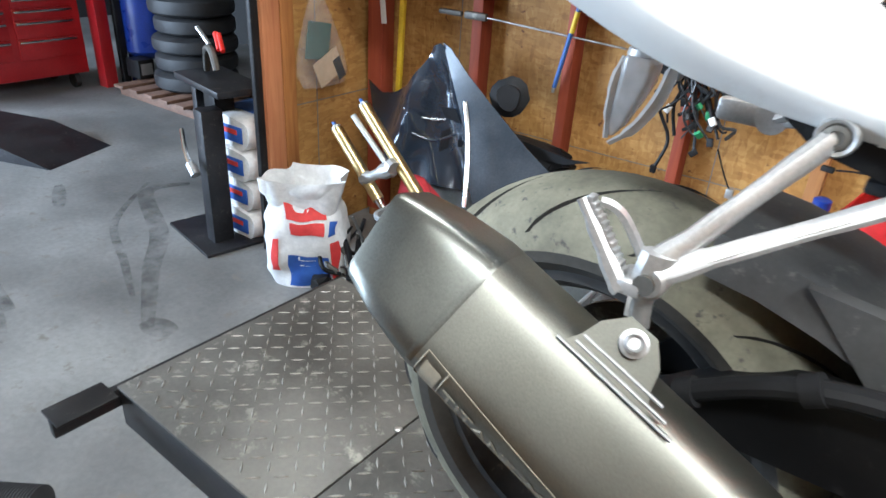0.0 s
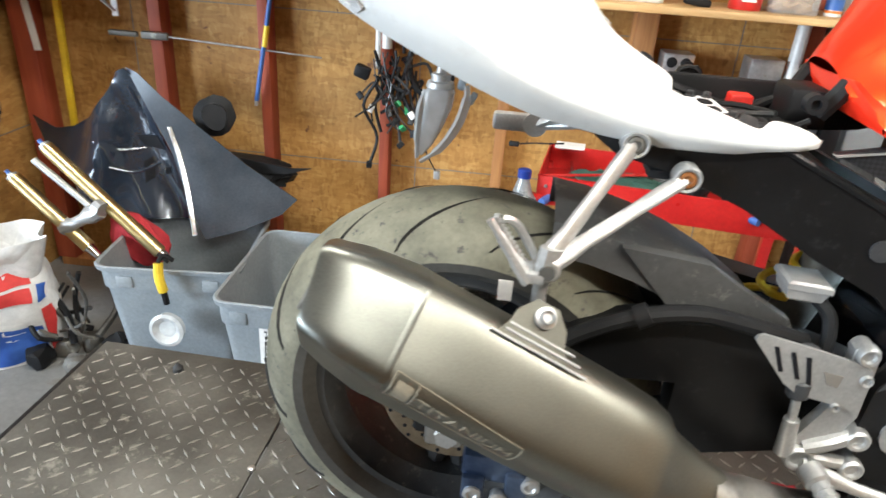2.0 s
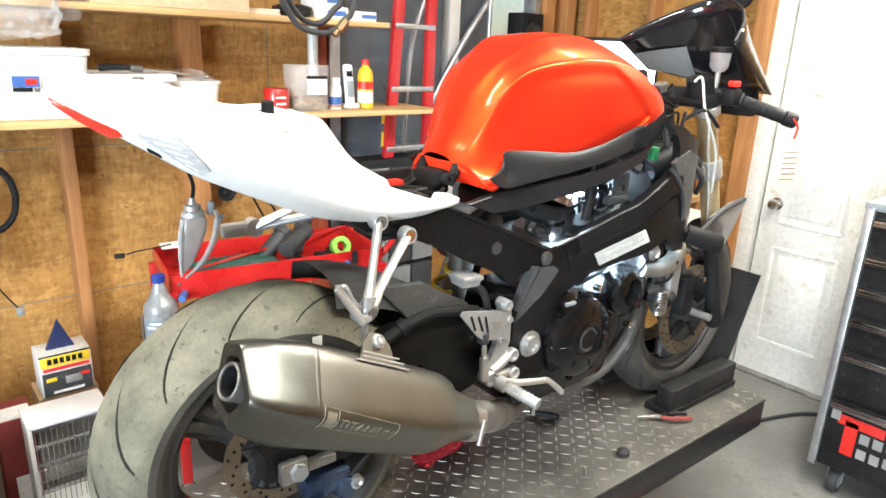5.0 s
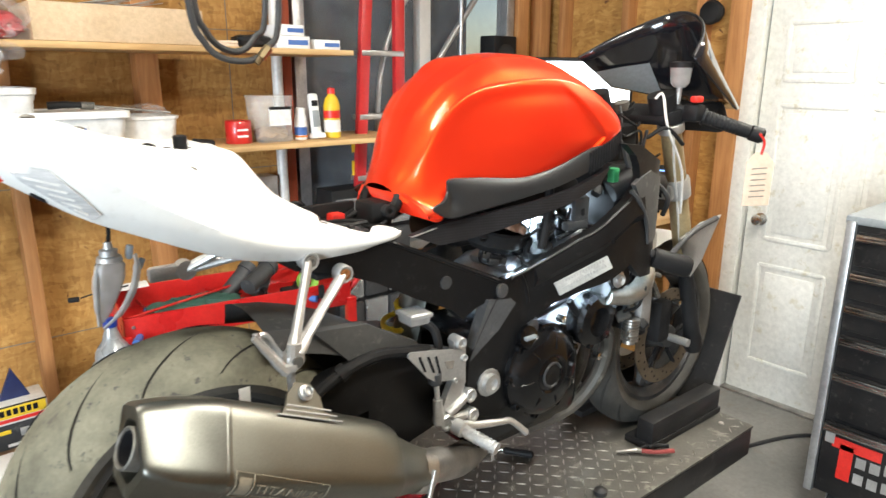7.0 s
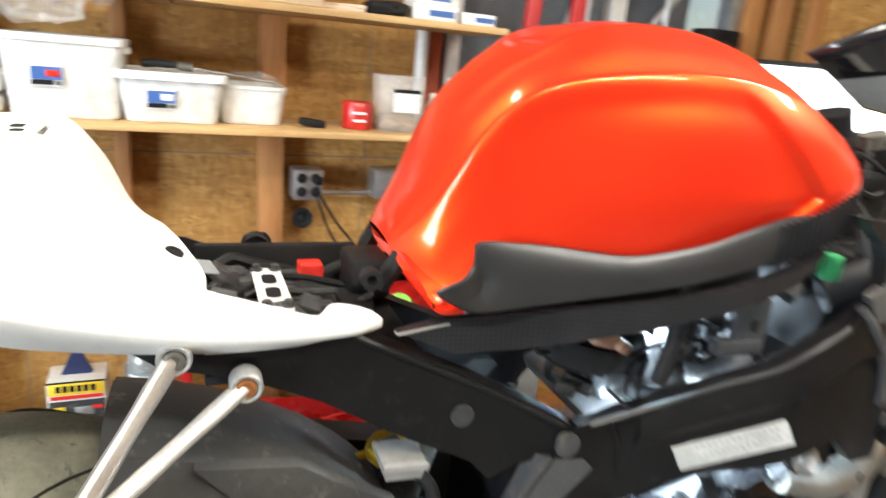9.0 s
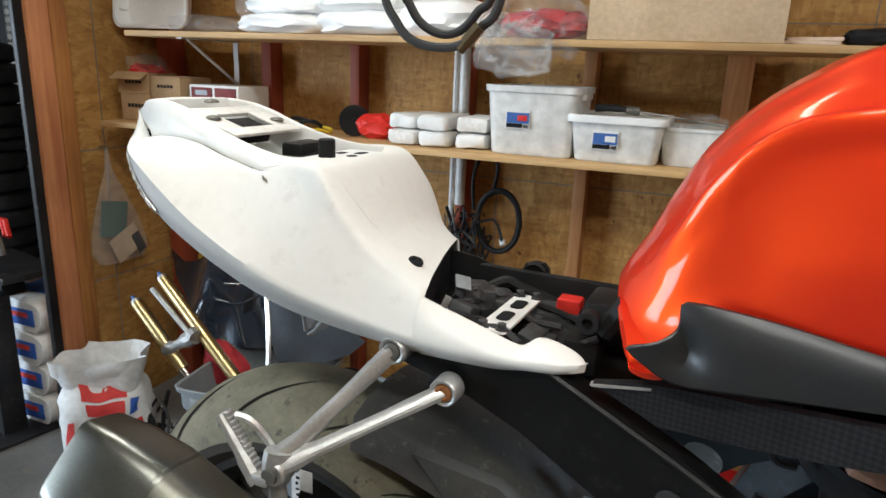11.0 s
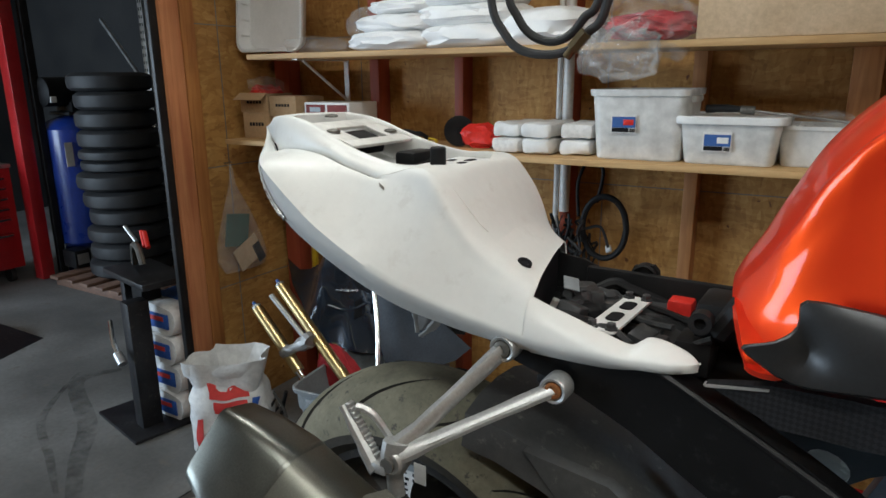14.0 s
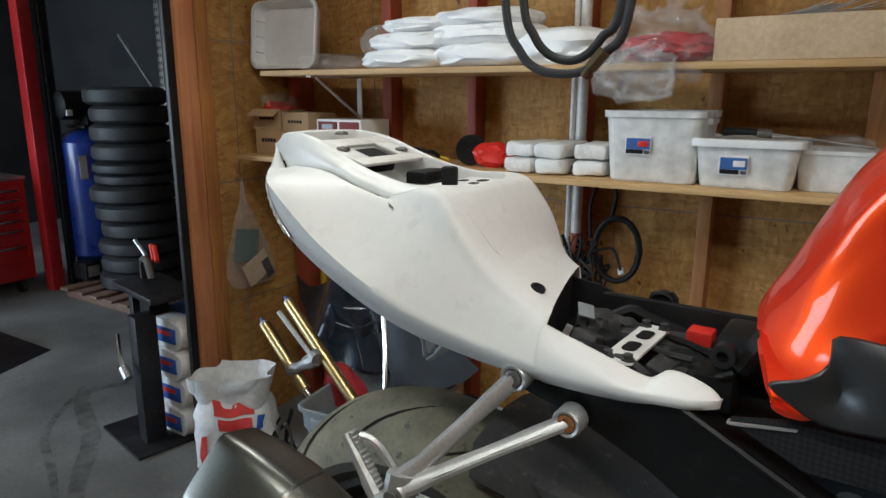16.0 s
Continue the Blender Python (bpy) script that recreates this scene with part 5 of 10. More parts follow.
for s in (-1, 1):
    bm = B()
    grid = {}
    for key, x, z, off in (("apex", 0.472, 0.880, 0.012), ("nose", 0.426, 0.826, 0.026), ("nose_top", 0.462, 0.836, 0.025), ("curl", 0.478, 0.850, 0.014), ("valley", 0.492, 0.826, 0.006), ("nose_low", 0.476, 0.797, 0.022), ("t0", 0.472, 0.880, 0.012), ("m0", 0.502, 0.849, 0.020), ("b0", 0.537, 0.806, 0.022), ("t1", 0.555, 0.876, 0.004), ("m1", 0.568, 0.850, 0.017), ("b1", 0.60, 0.816, 0.012), ("t2", 0.642, 0.869, 0.004), ("m2", 0.645, 0.851, 0.015), ("b2", 0.65, 0.828, 0.010), ("t3", 0.72, 0.888, 0.004), ("m3", 0.72, 0.867, 0.012), ("b3", 0.72, 0.844, 0.009), ("t4", 0.813, 0.927, 0.004), ("m4", 0.80, 0.898, 0.010), ("b4", 0.79, 0.866, 0.007), ("t5", 0.90, 0.923, 0.004), ("m5", 0.88, 0.908, 0.007), ("b5", 0.86, 0.892, 0.005)):
        if key != "t0":
            grid[key] = bm.verts.new((x, s * (lerp(x, SIDE) + off), z))
    grid["t0"] = grid["apex"]
    faces = [("nose", "nose_low", "valley", "nose_top"), ("nose_top", "valley", "curl"), ("curl", "valley", "m0", "t0"), ("valley", "nose_low", "b0", "m0")]
    for k in range(5):
        faces += [(f"t{k}", f"m{k}", f"m{k + 1}", f"t{k + 1}"), (f"m{k}", f"b{k}", f"b{k + 1}", f"m{k + 1}")]
    made = [bm.faces.new([grid[q] for q in (f if s < 0 else reversed(f))]) for f in faces]
    bmesh.ops.recalc_face_normals(bm, faces=made)
    bmesh.ops.subdivide_edges(bm, edges=[e for e in bm.edges], cuts=1, use_grid_fill=True, smooth=0.0)
    bmesh.ops.solidify(bm, geom=bm.faces[:], thickness=0.008)
    trim = part("side_trim", bm, TRIM_SILVER, bike, "satin dark grey knee trim panel", 50, 1)
    part("carbon_panel", side_plate(B(), [(0.404, 0.771), (0.46, 0.785), (0.54, 0.793), (0.60, 0.803), (0.68, 0.818), (0.76, 0.836), (0.84, 0.862), (0.885, 0.882), (0.84, 0.838), (0.76, 0.808), (0.68, 0.785), (0.60, 0.763), (0.53, 0.748), (0.47, 0.744)], SIDE, 0.012, s), CARBON, bike, "carbon-look lower side panel")
    bm = B()
    for k in range(14):
        x = 0.80 + 0.0078 * k
        z = 0.872 + (x - 0.80) * 0.40
        box(bm, (x, s * (lerp(x, SIDE) + 0.0085), z + 0.018), (0.0032, 0.006, 0.046), 0.001)
    part("ribbed_grip", bm, PLASTIC_BLACK, trim)
# thin pale strip paints the reflection along the carbon panel's top edge
part("panel_edge_glint", side_plate(B(), [(0.402, 0.7705), (0.46, 0.7815), (0.46, 0.7800), (0.405, 0.7690)], [(0.4, 0.122), (0.47, 0.127)], 0.010), ALU_MATT, bike)

# twin-spar frame, seat rails, swingarm
SPAR = [(0.50, 0.145), (0.60, 0.150), (0.68, 0.155), (0.76, 0.190), (0.82, 0.220), (0.86, 0.236), (0.91, 0.240), (0.96, 0.240), (1.03, 0.232), (1.10, 0.185), (1.20, 0.10)]
for s in (-1, 1):
    spar = part("frame_spar", side_plate(B(), [(0.625, 0.652), (0.66, 0.657), (0.717, 0.683), (0.785, 0.722), (0.83, 0.746), (0.866, 0.775), (0.908, 0.80), (0.935, 0.828), (0.945, 0.852), (0.938, 0.88), (0.925, 0.90), (0.888, 0.927), (0.94, 0.922), (1.03, 0.88), (1.10, 0.83), (1.14, 0.76), (1.12, 0.66), (1.05, 0.605), (0.98, 0.61), (0.936, 0.65), (0.883, 0.628), (0.80, 0.604), (0.74, 0.578), (0.69, 0.54), (0.665, 0.48), (0.66, 0.37), (0.62, 0.335), (0.56, 0.35), (0.525, 0.40), (0.53, 0.49), (0.575, 0.57)], SPAR, 0.020, s), FRAME_BLACK, bike, "satin black aluminium frame spar", 40)
    part("frame_edge", tube(B(), [(x, s * (lerp(x, SPAR) + 0.001), z) for x, z in ((0.64, 0.652), (0.717, 0.680), (0.785, 0.719), (0.83, 0.743), (0.866, 0.772), (0.908, 0.797))], 0.005, 6, 4), FRAME_BLACK, spar)
    rings = []
    for x, zt, zm in ((0.700, 0.670, 0.640), (0.742, 0.692, 0.660), (0.785, 0.718, 0.684), (0.83, 0.742, 0.706), (0.866, 0.770, 0.728), (0.908, 0.796, 0.752), (0.930, 0.818, 0.764), (0.965, 0.824, 0.768)):
        y = lerp(x, SPAR)
        rings.append([(x, s * (y - 0.004), zt), (x, s * (y + 0.002), zt - 0.002), (x, s * (y + 0.0105), zm + 0.003), (x, s * (y + 0.0105), zm - 0.001), (x, s * (y + 0.001), zm - 0.018), (x, s * (y - 0.004), zm - 0.018)])
    part("spar_facet", ring_faces(B(), rings), FRAME_BLACK, spar, "bevelled upper flank of the spar", 25)
    part("weld_bead", tube(B(), [(0.922, s * 0.236, 0.822), (0.950, s * 0.248, 0.785), (0.984, s * 0.242, 0.735), (0.998, s * 0.238, 0.690)], [0.006, 0.005, 0.005, 0.004], 7, 7), PLASTIC_GREY, spar, "rough weld bead across the frame")
    # knuckle plate in paler grey than the frame, painting the light it catches
    part("lit_head_knuckle", side_plate(B(), [(0.925, 0.836), (0.95, 0.852), (0.985, 0.862), (1.03, 0.845), (1.06, 0.80), (1.07, 0.74), (1.05, 0.70), (1.005, 0.69), (0.990, 0.735), (0.958, 0.785)], [(0.9, 0.243), (0.96, 0.2445), (1.03, 0.2365), (1.10, 0.190)], 0.012, s), HUGGER_GREY, spar, "satin steering head knuckle, painted lighter grey as if lit")
    part("spar_hole", turned(B(), (0.862, s * 0.2435, 0.716), (0, s, 0), [(0, 0.006), (0.0012, 0.006)], 14), INK, spar)
    for x, z, r in ((0.615, 0.628, 0.016), (0.70, 0.53, 0.017), (1.03, 0.66, 0.009), (0.60, 0.55, 0.012)):
        part("frame_plug", turned(B(), (x, s * (lerp(x, SPAR) - 0.001), z), (0, s, 0), [(0, r), (0.004, r), (0.005, r * 0.8), (0.005, 0.002)], 20), PLASTIC_GREY, spar)
    part("pivot_nut", turned(B(), (0.585, s * 0.148, 0.425), (0, s, 0), [(0, 0.032), (0.004, 0.032), (0.005, 0.022), (0.016, 0.022), (0.017, 0.013), (0.010, 0.012), (0.010, 0.002)], 12), ALU, spar, "bright swingarm pivot nut")
    # chamfer in lighter grey than the spar: the light on it is painted
    bm = B()
    face = [(0.582, 0.147, 0.612), (0.640, 0.156, 0.606), (0.650, 0.160, 0.596), (0.605, 0.157, 0.545), (0.532, 0.147, 0.486)]
    outer, inner = [bm.verts.new((x, s * y, z)) for x, y, z in face], [bm.verts.new((x, s * 0.12, z)) for x, y, z in face]
    bm.faces.new(outer)
    bm.faces.new(list(reversed(inner)))
    for k in range(5):
        bm.faces.new((outer[k], inner[k], inner[(k + 1) % 5], outer[(k + 1) % 5]))
    bmesh.ops.recalc_face_normals(bm, faces=bm.faces[:])
    part("lit_frame_facet", bm, PLASTIC_GREY, spar, "chamfered flank of the frame, painted lighter as if lit")
    part("weld_seam", tube(B(), [(0.668, s * 0.155, 0.655), (0.683, s * 0.157, 0.62), (0.688, s * 0.158, 0.585)], 0.004, 6, 4), FRAME_BLACK, spar)
    rail = part("seat_rail", side_plate(B(), [(0.13, 0.768), (0.335, 0.782), (0.40, 0.752), (0.50, 0.708), (0.60, 0.662), (0.632, 0.642), (0.628, 0.618), (0.60, 0.612), (0.56, 0.596), (0.53, 0.575), (0.505, 0.60), (0.42, 0.640), (0.33, 0.690), (0.25, 0.722), (0.17, 0.74)], [(0.13, 0.098), (0.3, 0.105), (0.5, 0.118), (0.64, 0.152)], 0.03, s), FRAME_BLACK, bike, "black cast seat rail", 40)
    part("rail_edge", tube(B(), [(x, s * y, z) for x, y, z in ((0.335, 0.107, 0.777), (0.42, 0.113, 0.738), (0.52, 0.122, 0.692), (0.61, 0.147, 0.650))], 0.004, 6, 4), FRAME_BLACK, rail)
    part("rail_bolt", turned(B(), (0.612, s * 0.148, 0.633), (0, s, 0), [(0, 0.011), (0.006, 0.011), (0.007, 0.006), (0.003, 0.005)], 14), STEEL_DARK, rail)
    part("rail_boss", turned(B(), (0.49, s * 0.116, 0.662), (0, s, 0), [(0, 0.014), (0.004, 0.014), (0.005, 0.002)], 18), PLASTIC_GREY, rail)
    # swingarm with its open window
    bm = B()
    ARM = [(-0.04, 0.118), (0.1, 0.122), (0.3, 0.118), (0.6, 0.110)]
    side_plate(bm, [(-0.05, 0.345), (0.02, 0.372), (0.10, 0.455), (0.16, 0.505), (0.24, 0.527), (0.36, 0.535), (0.36, 0.44), (0.165, 0.435), (0.09, 0.365), (0.02, 0.345), (0.03, 0.285), (-0.05, 0.29)], ARM, 0.05, s)
    side_plate(bm, [(0.36, 0.535), (0.47, 0.515), (0.60, 0.47), (0.615, 0.395), (0.50, 0.355), (0.36, 0.325), (0.2, 0.292), (0.03, 0.285), (0.02, 0.345), (0.09, 0.355), (0.22, 0.352), (0.30, 0.38), (0.30, 0.44), (0.36, 0.44)], ARM, 0.05, s)
    part("swingarm", bm, FRAME_BLACK, bike, "satin black aluminium swingarm", 40)
# rear brake caliper and its bracket
cal = part("rear_caliper", box(box(box(B(), (0.075, -0.105, 0.243), (0.10, 0.05, 0.05), 0.01), (0.045, -0.125, 0.21), (0.035, 0.03, 0.045), 0.006), (0.11, -0.125, 0.225), (0.035, 0.03, 0.045), 0.006), CALIPER_BLUE, bike, "bluish anodised rear brake caliper")
part("adjuster_block", box(box(B(), (-0.005, -0.138, 0.315), (0.055, 0.02, 0.045), 0.006), (0.055, -0.13, 0.31), (0.06, 0.02, 0.02), 0.004), STEEL_WORN, bike, "cast axle adjuster block")
for x, z in ((0.045, 0.205), (0.085, 0.20), (0.13, 0.235)):
    part("caliper_bolt", turned(B(), (x, -0.14, z), (0, -1, 0), [(-0.01, 0.014), (0.004, 0.014), (0.006, 0.009), (0.002, 0.006)], 12), ALU, cal)
part("caliper_line", tube(B(), [(0.12, -0.13, 0.25), (0.17, -0.135, 0.29), (0.24, -0.13, 0.30)], 0.005, 6, 5), PLASTIC_BLACK, cal)

# hugger and hoses over the swingarm
part("rear_hugger", ring_faces(B(), [[(x, y, z + 0.0) for y, z in ((-0.098, zz - 0.055), (-0.088, zz - 0.012), (-0.05, zz), (0.0, zz + 0.004), (0.05, zz), (0.088, zz - 0.012), (0.098, zz - 0.055))] for x, zz in ((0.11, 0.652), (0.16, 0.645), (0.22, 0.628), (0.28, 0.604), (0.34, 0.572), (0.40, 0.53), (0.43, 0.50))], closed=False), HUGGER_GREY, bike, "dusty dark grey plastic rear hugger", 50)
part("hugger_arm", side_plate(B(), [(0.20, 0.62), (0.31, 0.612), (0.345, 0.59), (0.42, 0.55), (0.45, 0.50), (0.36, 0.53), (0.27, 0.545)], [(0.2, 0.10), (0.45, 0.112)], 0.02), HUGGER_GREY, bike)
part("brake_hose", tube(B(), [(0.10, -0.13, 0.452), (0.15, -0.138, 0.502), (0.22, -0.138, 0.541), (0.30, -0.136, 0.558), (0.38, -0.13, 0.545), (0.44, -0.12, 0.53)], 0.0115, 10, 6), PLASTIC_BLACK, bike, "thick black brake hose")
for x, z in ((0.135, 0.49), (0.235, 0.548)):
    part("hose_clip", turned(B(), (x - 0.009, -0.138, z - 0.006), (0.8, 0, 0.5), [(0, 0.016), (0.018, 0.016)], 12), PLASTIC_BLACK, bike)
part("shock_absorber", rod(rod(B(), (0.50, 0.0, 0.62), (0.44, 0.0, 0.42), 0.03), (0.515, -0.01, 0.66), (0.50, 0.0, 0.60), 0.022), STEEL_DARK, bike)
bm = B()
tube(bm, [(0.495 - 0.012 * k / 8 * 4 + 0.027 * math.cos(k * 1.05), 0.027 * math.sin(k * 1.05), 0.60 - 0.02 * k / 3.6) for k in range(28)], 0.006, 6, 2)
part("shock_spring", bm, YELLOW, bike, "yellow shock spring")
res = part("fluid_reservoir", turned(B(), (0.425, -0.095, 0.580), (0.05, 0, 1), [(0, 0.020), (0.005, 0.030), (0.018, 0.034), (0.020, 0.0385), (0.027, 0.0385), (0.030, 0.033)], 4), CUP_SMOKE, bike, "milky brake fluid reservoir")
part("reservoir_hose", tube(B(), [(0.445, -0.100, 0.582), (0.462, -0.115, 0.565), (0.462, -0.130, 0.53), (0.450, -0.142, 0.495)], 0.009, 8, 6), PLASTIC_BLACK, bike)

# silencer: rounded three-sided section along its slanting axis
M0, M1 = Vector((-0.158, -0.262, 0.597)), Vector((0.262, -0.236, 0.388))
AX = (M1 - M0).normalized()
SIDEV = Vector((0, -1, 0)) - AX * Vector((0, -1, 0)).dot(AX)
SIDEV.normalize()
UPV = AX.cross(SIDEV)
if UPV.z < 0:
    UPV.negate()


FACES = [(42, 0.070), (-40, 0.070), (-100, 0.080), (178, 0.060), (108, 0.080)]


def can_ring(d, sc, p=9.0, cut=0.0):
    """A five-sided section whose corners are the rounder, the smaller p is."""
    out = []
    for k in range(60):
        a = 2 * math.pi * k / 60
        r = sum(max(0.0, math.cos(a - radians(n)) / q) ** p for n, q in FACES) ** (-1 / p) * sc * 1.02
        u, v = r * math.cos(a), r * math.sin(a)
        out.append(M0 + AX * (d + cut * v) + SIDEV * u + UPV * v)
    return out


# along the can: distance, size, how sharp its corners are
CAN = ((0.105, 0.985, 11), (0.112, 1.0, 11), (0.18, 1.01, 8), (0.28, 1.02, 6.2), (0.38, 1.01, 5.4), (0.425, 0.98, 5), (0.445, 0.91, 5))
muf = new("silencer")
muf.parent, muf.empty_display_size = bike, 0.05
part("can", ring_faces(B(), [can_ring(d, s, p) for d, s, p in CAN]), TITANIUM, muf, "brushed titanium silencer can", 50)
part("end_cap", ring_faces(B(), [can_ring(d, s, p, c) for d, s, p, c in ((0.028, 0.42, 8, -0.22), (0.006, 0.50, 8, -0.22), (0.004, 0.70, 18, -0.24), (0.010, 0.76, 20, -0.22), (0.05, 0.90, 16, -0.14), (0.098, 1.0, 12, -0.02), (0.108, 1.0, 12, 0.0))]), TITANIUM_CAP, muf, "polished slash-cut end cap", 40)
part("can_band", ring_faces(B(), [can_ring(d, q, 11) for d, q in ((0.104, 1.0), (0.106, 1.007), (0.110, 1.007), (0.112, 1.002))], cap=False), TITANIUM_CAP, muf)
c0 = M0 + AX * 0.014 + UPV * 0.004
part("outlet", turned(B(), c0 + AX * 0.03, -AX, [(0, 0.023), (0.045, 0.0235), (0.047, 0.026), (0.045, 0.0285), (0.0, 0.029)], 28, cap=False), STEEL_DARK, muf, "sooty round outlet")
# ink-black lining paints the dark inside the outlet hole
part("bore_shade_lining", turned(B(), c0 + AX * 0.03, -AX, [(0, 0.0234), (0.043, 0.0234), (0.043, 0.0222), (0.004, 0.0215)], 24), INK, muf, "black lining that paints the shade inside the bore")
part("link_pipe", ring_faces(B(), [can_ring(d, s, 5) for d, s in ((0.444, 0.88), (0.470, 0.72), (0.52, 0.58), (0.55, 0.52))]), TITANIUM, muf, "tapering link pipe", 50)
part("pipe_clamp", turned(B(), M0 + AX * 0.535, AX, [(0, 0.042), (0.03, 0.042)], 20, cap=False), STEEL_WORN, muf)
part("clamp_bolt", rod(B(), M0 + AX * 0.55 + SIDEV * 0.04 + UPV * 0.02, M0 + AX * 0.55 + SIDEV * 0.05 - UPV * 0.03, 0.005), STEEL_WORN, muf)
part("mid_pipe", tube(B(), [M0 + AX * 0.55, M0 + AX * 0.62 + Vector((0, 0.03, 0)), (0.50, -0.14, 0.26), (0.60, -0.08, 0.22), (0.75, 0.0, 0.20)], 0.035, 14, 6), STEEL_WORN, muf)
# hanger bracket, pressed ribs and bolt
BOLT = Vector((0.100, -0.226, 0.583))
FN = SIDEV * math.cos(radians(42)) + UPV * math.sin(radians(42))
FT = UPV * math.cos(radians(42)) - SIDEV * math.sin(radians(42))
BD, BE = (BOLT - M0).dot(AX), (BOLT - M0).dot(FT)


def can_at(d, e, o=0.0):
    """A point on the upper outer flank of the can, by the hanger's bolt."""
    return M0 + AX * (BD + d) + FT * (BE + e) + FN * (0.0725 + o)


hang = part("hanger", ngon_plate(B(), [(-0.044, -0.046), (-0.036, -0.030), (-0.032, -0.012), (-0.016, 0.008), (0.012, 0.008), (0.030, -0.010), (0.036, -0.030), (0.050, -0.046)], lambda a, b, q: can_at(a, b, -0.004 * q + 0.05 * max(0, b + 0.03)), 0.004), TITANIUM, muf, "titanium hanger plate with pressed ribs")
# pressed ribs in paler metal than the plate: their highlights are painted in
for e, d0, d1 in ((-0.046, -0.050, 0.072), (-0.038, -0.036, 0.060), (-0.030, -0.034, 0.050)):
    part("pressed_rib_glint", tube(B(), [can_at(d0, e, 0.05 * max(0, e + 0.03)), can_at(d1, e, 0.05 * max(0, e + 0.03))], 0.0018, 6, 1), ALU_MATT, hang)
part("hanger_bolt", turned(B(), can_at(0.0, -0.008, 0.004), FN, [(-0.012, 0.0125), (0.002, 0.0125), (0.003, 0.0085), (0.008, 0.0085), (0.009, 0.007), (0.005, 0.005), (0.005, 0.001)], 20), ALU, muf, "bright hanger bolt and washer")
# etched badge
WORD = bpy.data.curves.new("badge_word", "FONT")
WORD.body, WORD.size, WORD.extrude = "TITANIUM", 0.028, 0.0004
wd = new("badge_word", WORD)
dg = bpy.context.evaluated_depsgraph_get()
me = bpy.data.meshes.new_from_object(wd.evaluated_get(dg))
bpy.data.objects.remove(wd)
me.materials.clear()
me.materials.append(ETCH)
BW = max(v.co.x for v in me.vertices)


def on_can(d, h, lift):
    """A point on the outer flank of the can, h along its girth."""
    a = radians(-1 - 55 * (d - 0.112)) + h / 0.086
    sizes = []
    for dd, sc, p in CAN:
        sizes.append((dd, sum(max(0.0, math.cos(a - radians(n)) / q) ** p for n, q in FACES) ** (-1 / p) * sc * 1.02))
    r = lerp(d, sizes)
    return M0 + AX * d + (SIDEV * math.cos(a) + UPV * math.sin(a)) * (r + lift)


for v in me.vertices:
    v.co = on_can(0.150 + v.co.x * 0.122 / BW, v.co.y * 0.78 - 0.006, 0.0009 + v.co.z * 0.5)
badge = new("badge_lettering", me)
badge.parent = muf
for h in (-0.016, 0.021):
    part("badge_line", tube(B(), [on_can(0.118 + 0.0160 * k, h, 0.0004) for k in range(11)], 0.0007, 5, 1), ETCH, muf)
for d in (0.118, 0.146, 0.278):
    part("badge_line", tube(B(), [on_can(d, -0.016 + 0.0037 * k, 0.0004) for k in range(11)], 0.0007, 5, 1), ETCH, muf)
part("badge_small_print", ring_faces(B(), [[on_can(0.152 + 0.012 * i, -0.0135 + 0.0015 * j, 0.0008) for j in range(3)] for i in range(11)], closed=False), ETCH, muf, "bar of small print")
part("badge_emblem", ring_faces(B(), [[on_can(0.1225 + 0.0065 * i, -0.011 + 0.0065 * j, 0.0008) for j in range(5)] for i in range(4)], closed=False), ETCH, muf)

# passenger footrest hanger
peg = new("footrest_hanger")
peg.parent, peg.empty_display_size = bike, 0.05
P1, P2, PV = Vector((0.185, -0.122, 0.762)), Vector((0.250, -0.124, 0.728)), Vector((0.100, -0.226, 0.642))
for p, q, r in ((P1, PV + Vector((-0.001, 0, 0.008)), [0.0112, 0.0100, 0.0110, 0.0150]), (P2, PV + Vector((0.006, 0.001, 0.008)), [0.0095, 0.0085, 0.0092, 0.0125])):
    bm = tube(B(), [p, p.lerp(q, 0.5), q], r, 10, 4, flat=0.75)
    part("hanger_arm", bm, ALU, peg, "cast aluminium hanger arm")
    part("arm_channel", tube(B(), [p.lerp(q, 0.16) + Vector((0, -0.0062, 0.001)), p.lerp(q, 0.5) + Vector((0, -0.0052, 0.001)), p.lerp(q, 0.82) + Vector((0, -0.0068, 0.001))], 0.0034, 8, 4, flat=0.5), ALU, peg)
    bm = turned(B(), p + Vector((0, 0.012, 0)), (0, -1, 0), [(0, 0.0165), (0.020, 0.0165), (0.023, 0.0145), (0.022, 0.0115), (0.018, 0.011)], 24)
    part("arm_eye", bm, ALU, peg)
bm = turned(B(), PV + Vector((0.0, 0.012, 0)), (0, -1, 0), [(0, 0.0155), (0.020, 0.0155), (0.023, 0.013)], 20)
tube(bm, [PV + Vector((0.004, 0.002, 0.024)), PV, PV + Vector((-0.004, 0.004, -0.028)), PV + Vector((-0.003, 0.006, -0.052))], [0.018, 0.0155, 0.010, 0.010], 10, 4, flat=0.6)
part("hanger_foot", bm, ALU, peg, "cast aluminium hanger foot")
part("hanger_bolt", turned(B(), P1 + Vector((0, -0.0072, 0)), (0, -1, 0), [(0, 0.0105), (0.004, 0.010), (0.005, 0.006), (0.003, 0.005), (0.003, 0.001)], 14), STEEL_DARK, peg)
part("hanger_bolt", turned(B(), P2 + Vector((0, -0.0072, 0)), (0, -1, 0), [(0, 0.0098), (0.003, 0.0098), (0.0035, 0.006), (0.0015, 0.005), (0.0015, 0.001)], 14), RUST, peg, "rusty orange bolt")
part("pivot_bolt", turned(B(), PV + Vector((0, -0.013, 0)), (0, -1, 0), [(0, 0.009), (0.004, 0.009), (0.004, 0.002)], 12), STEEL_DARK, peg)
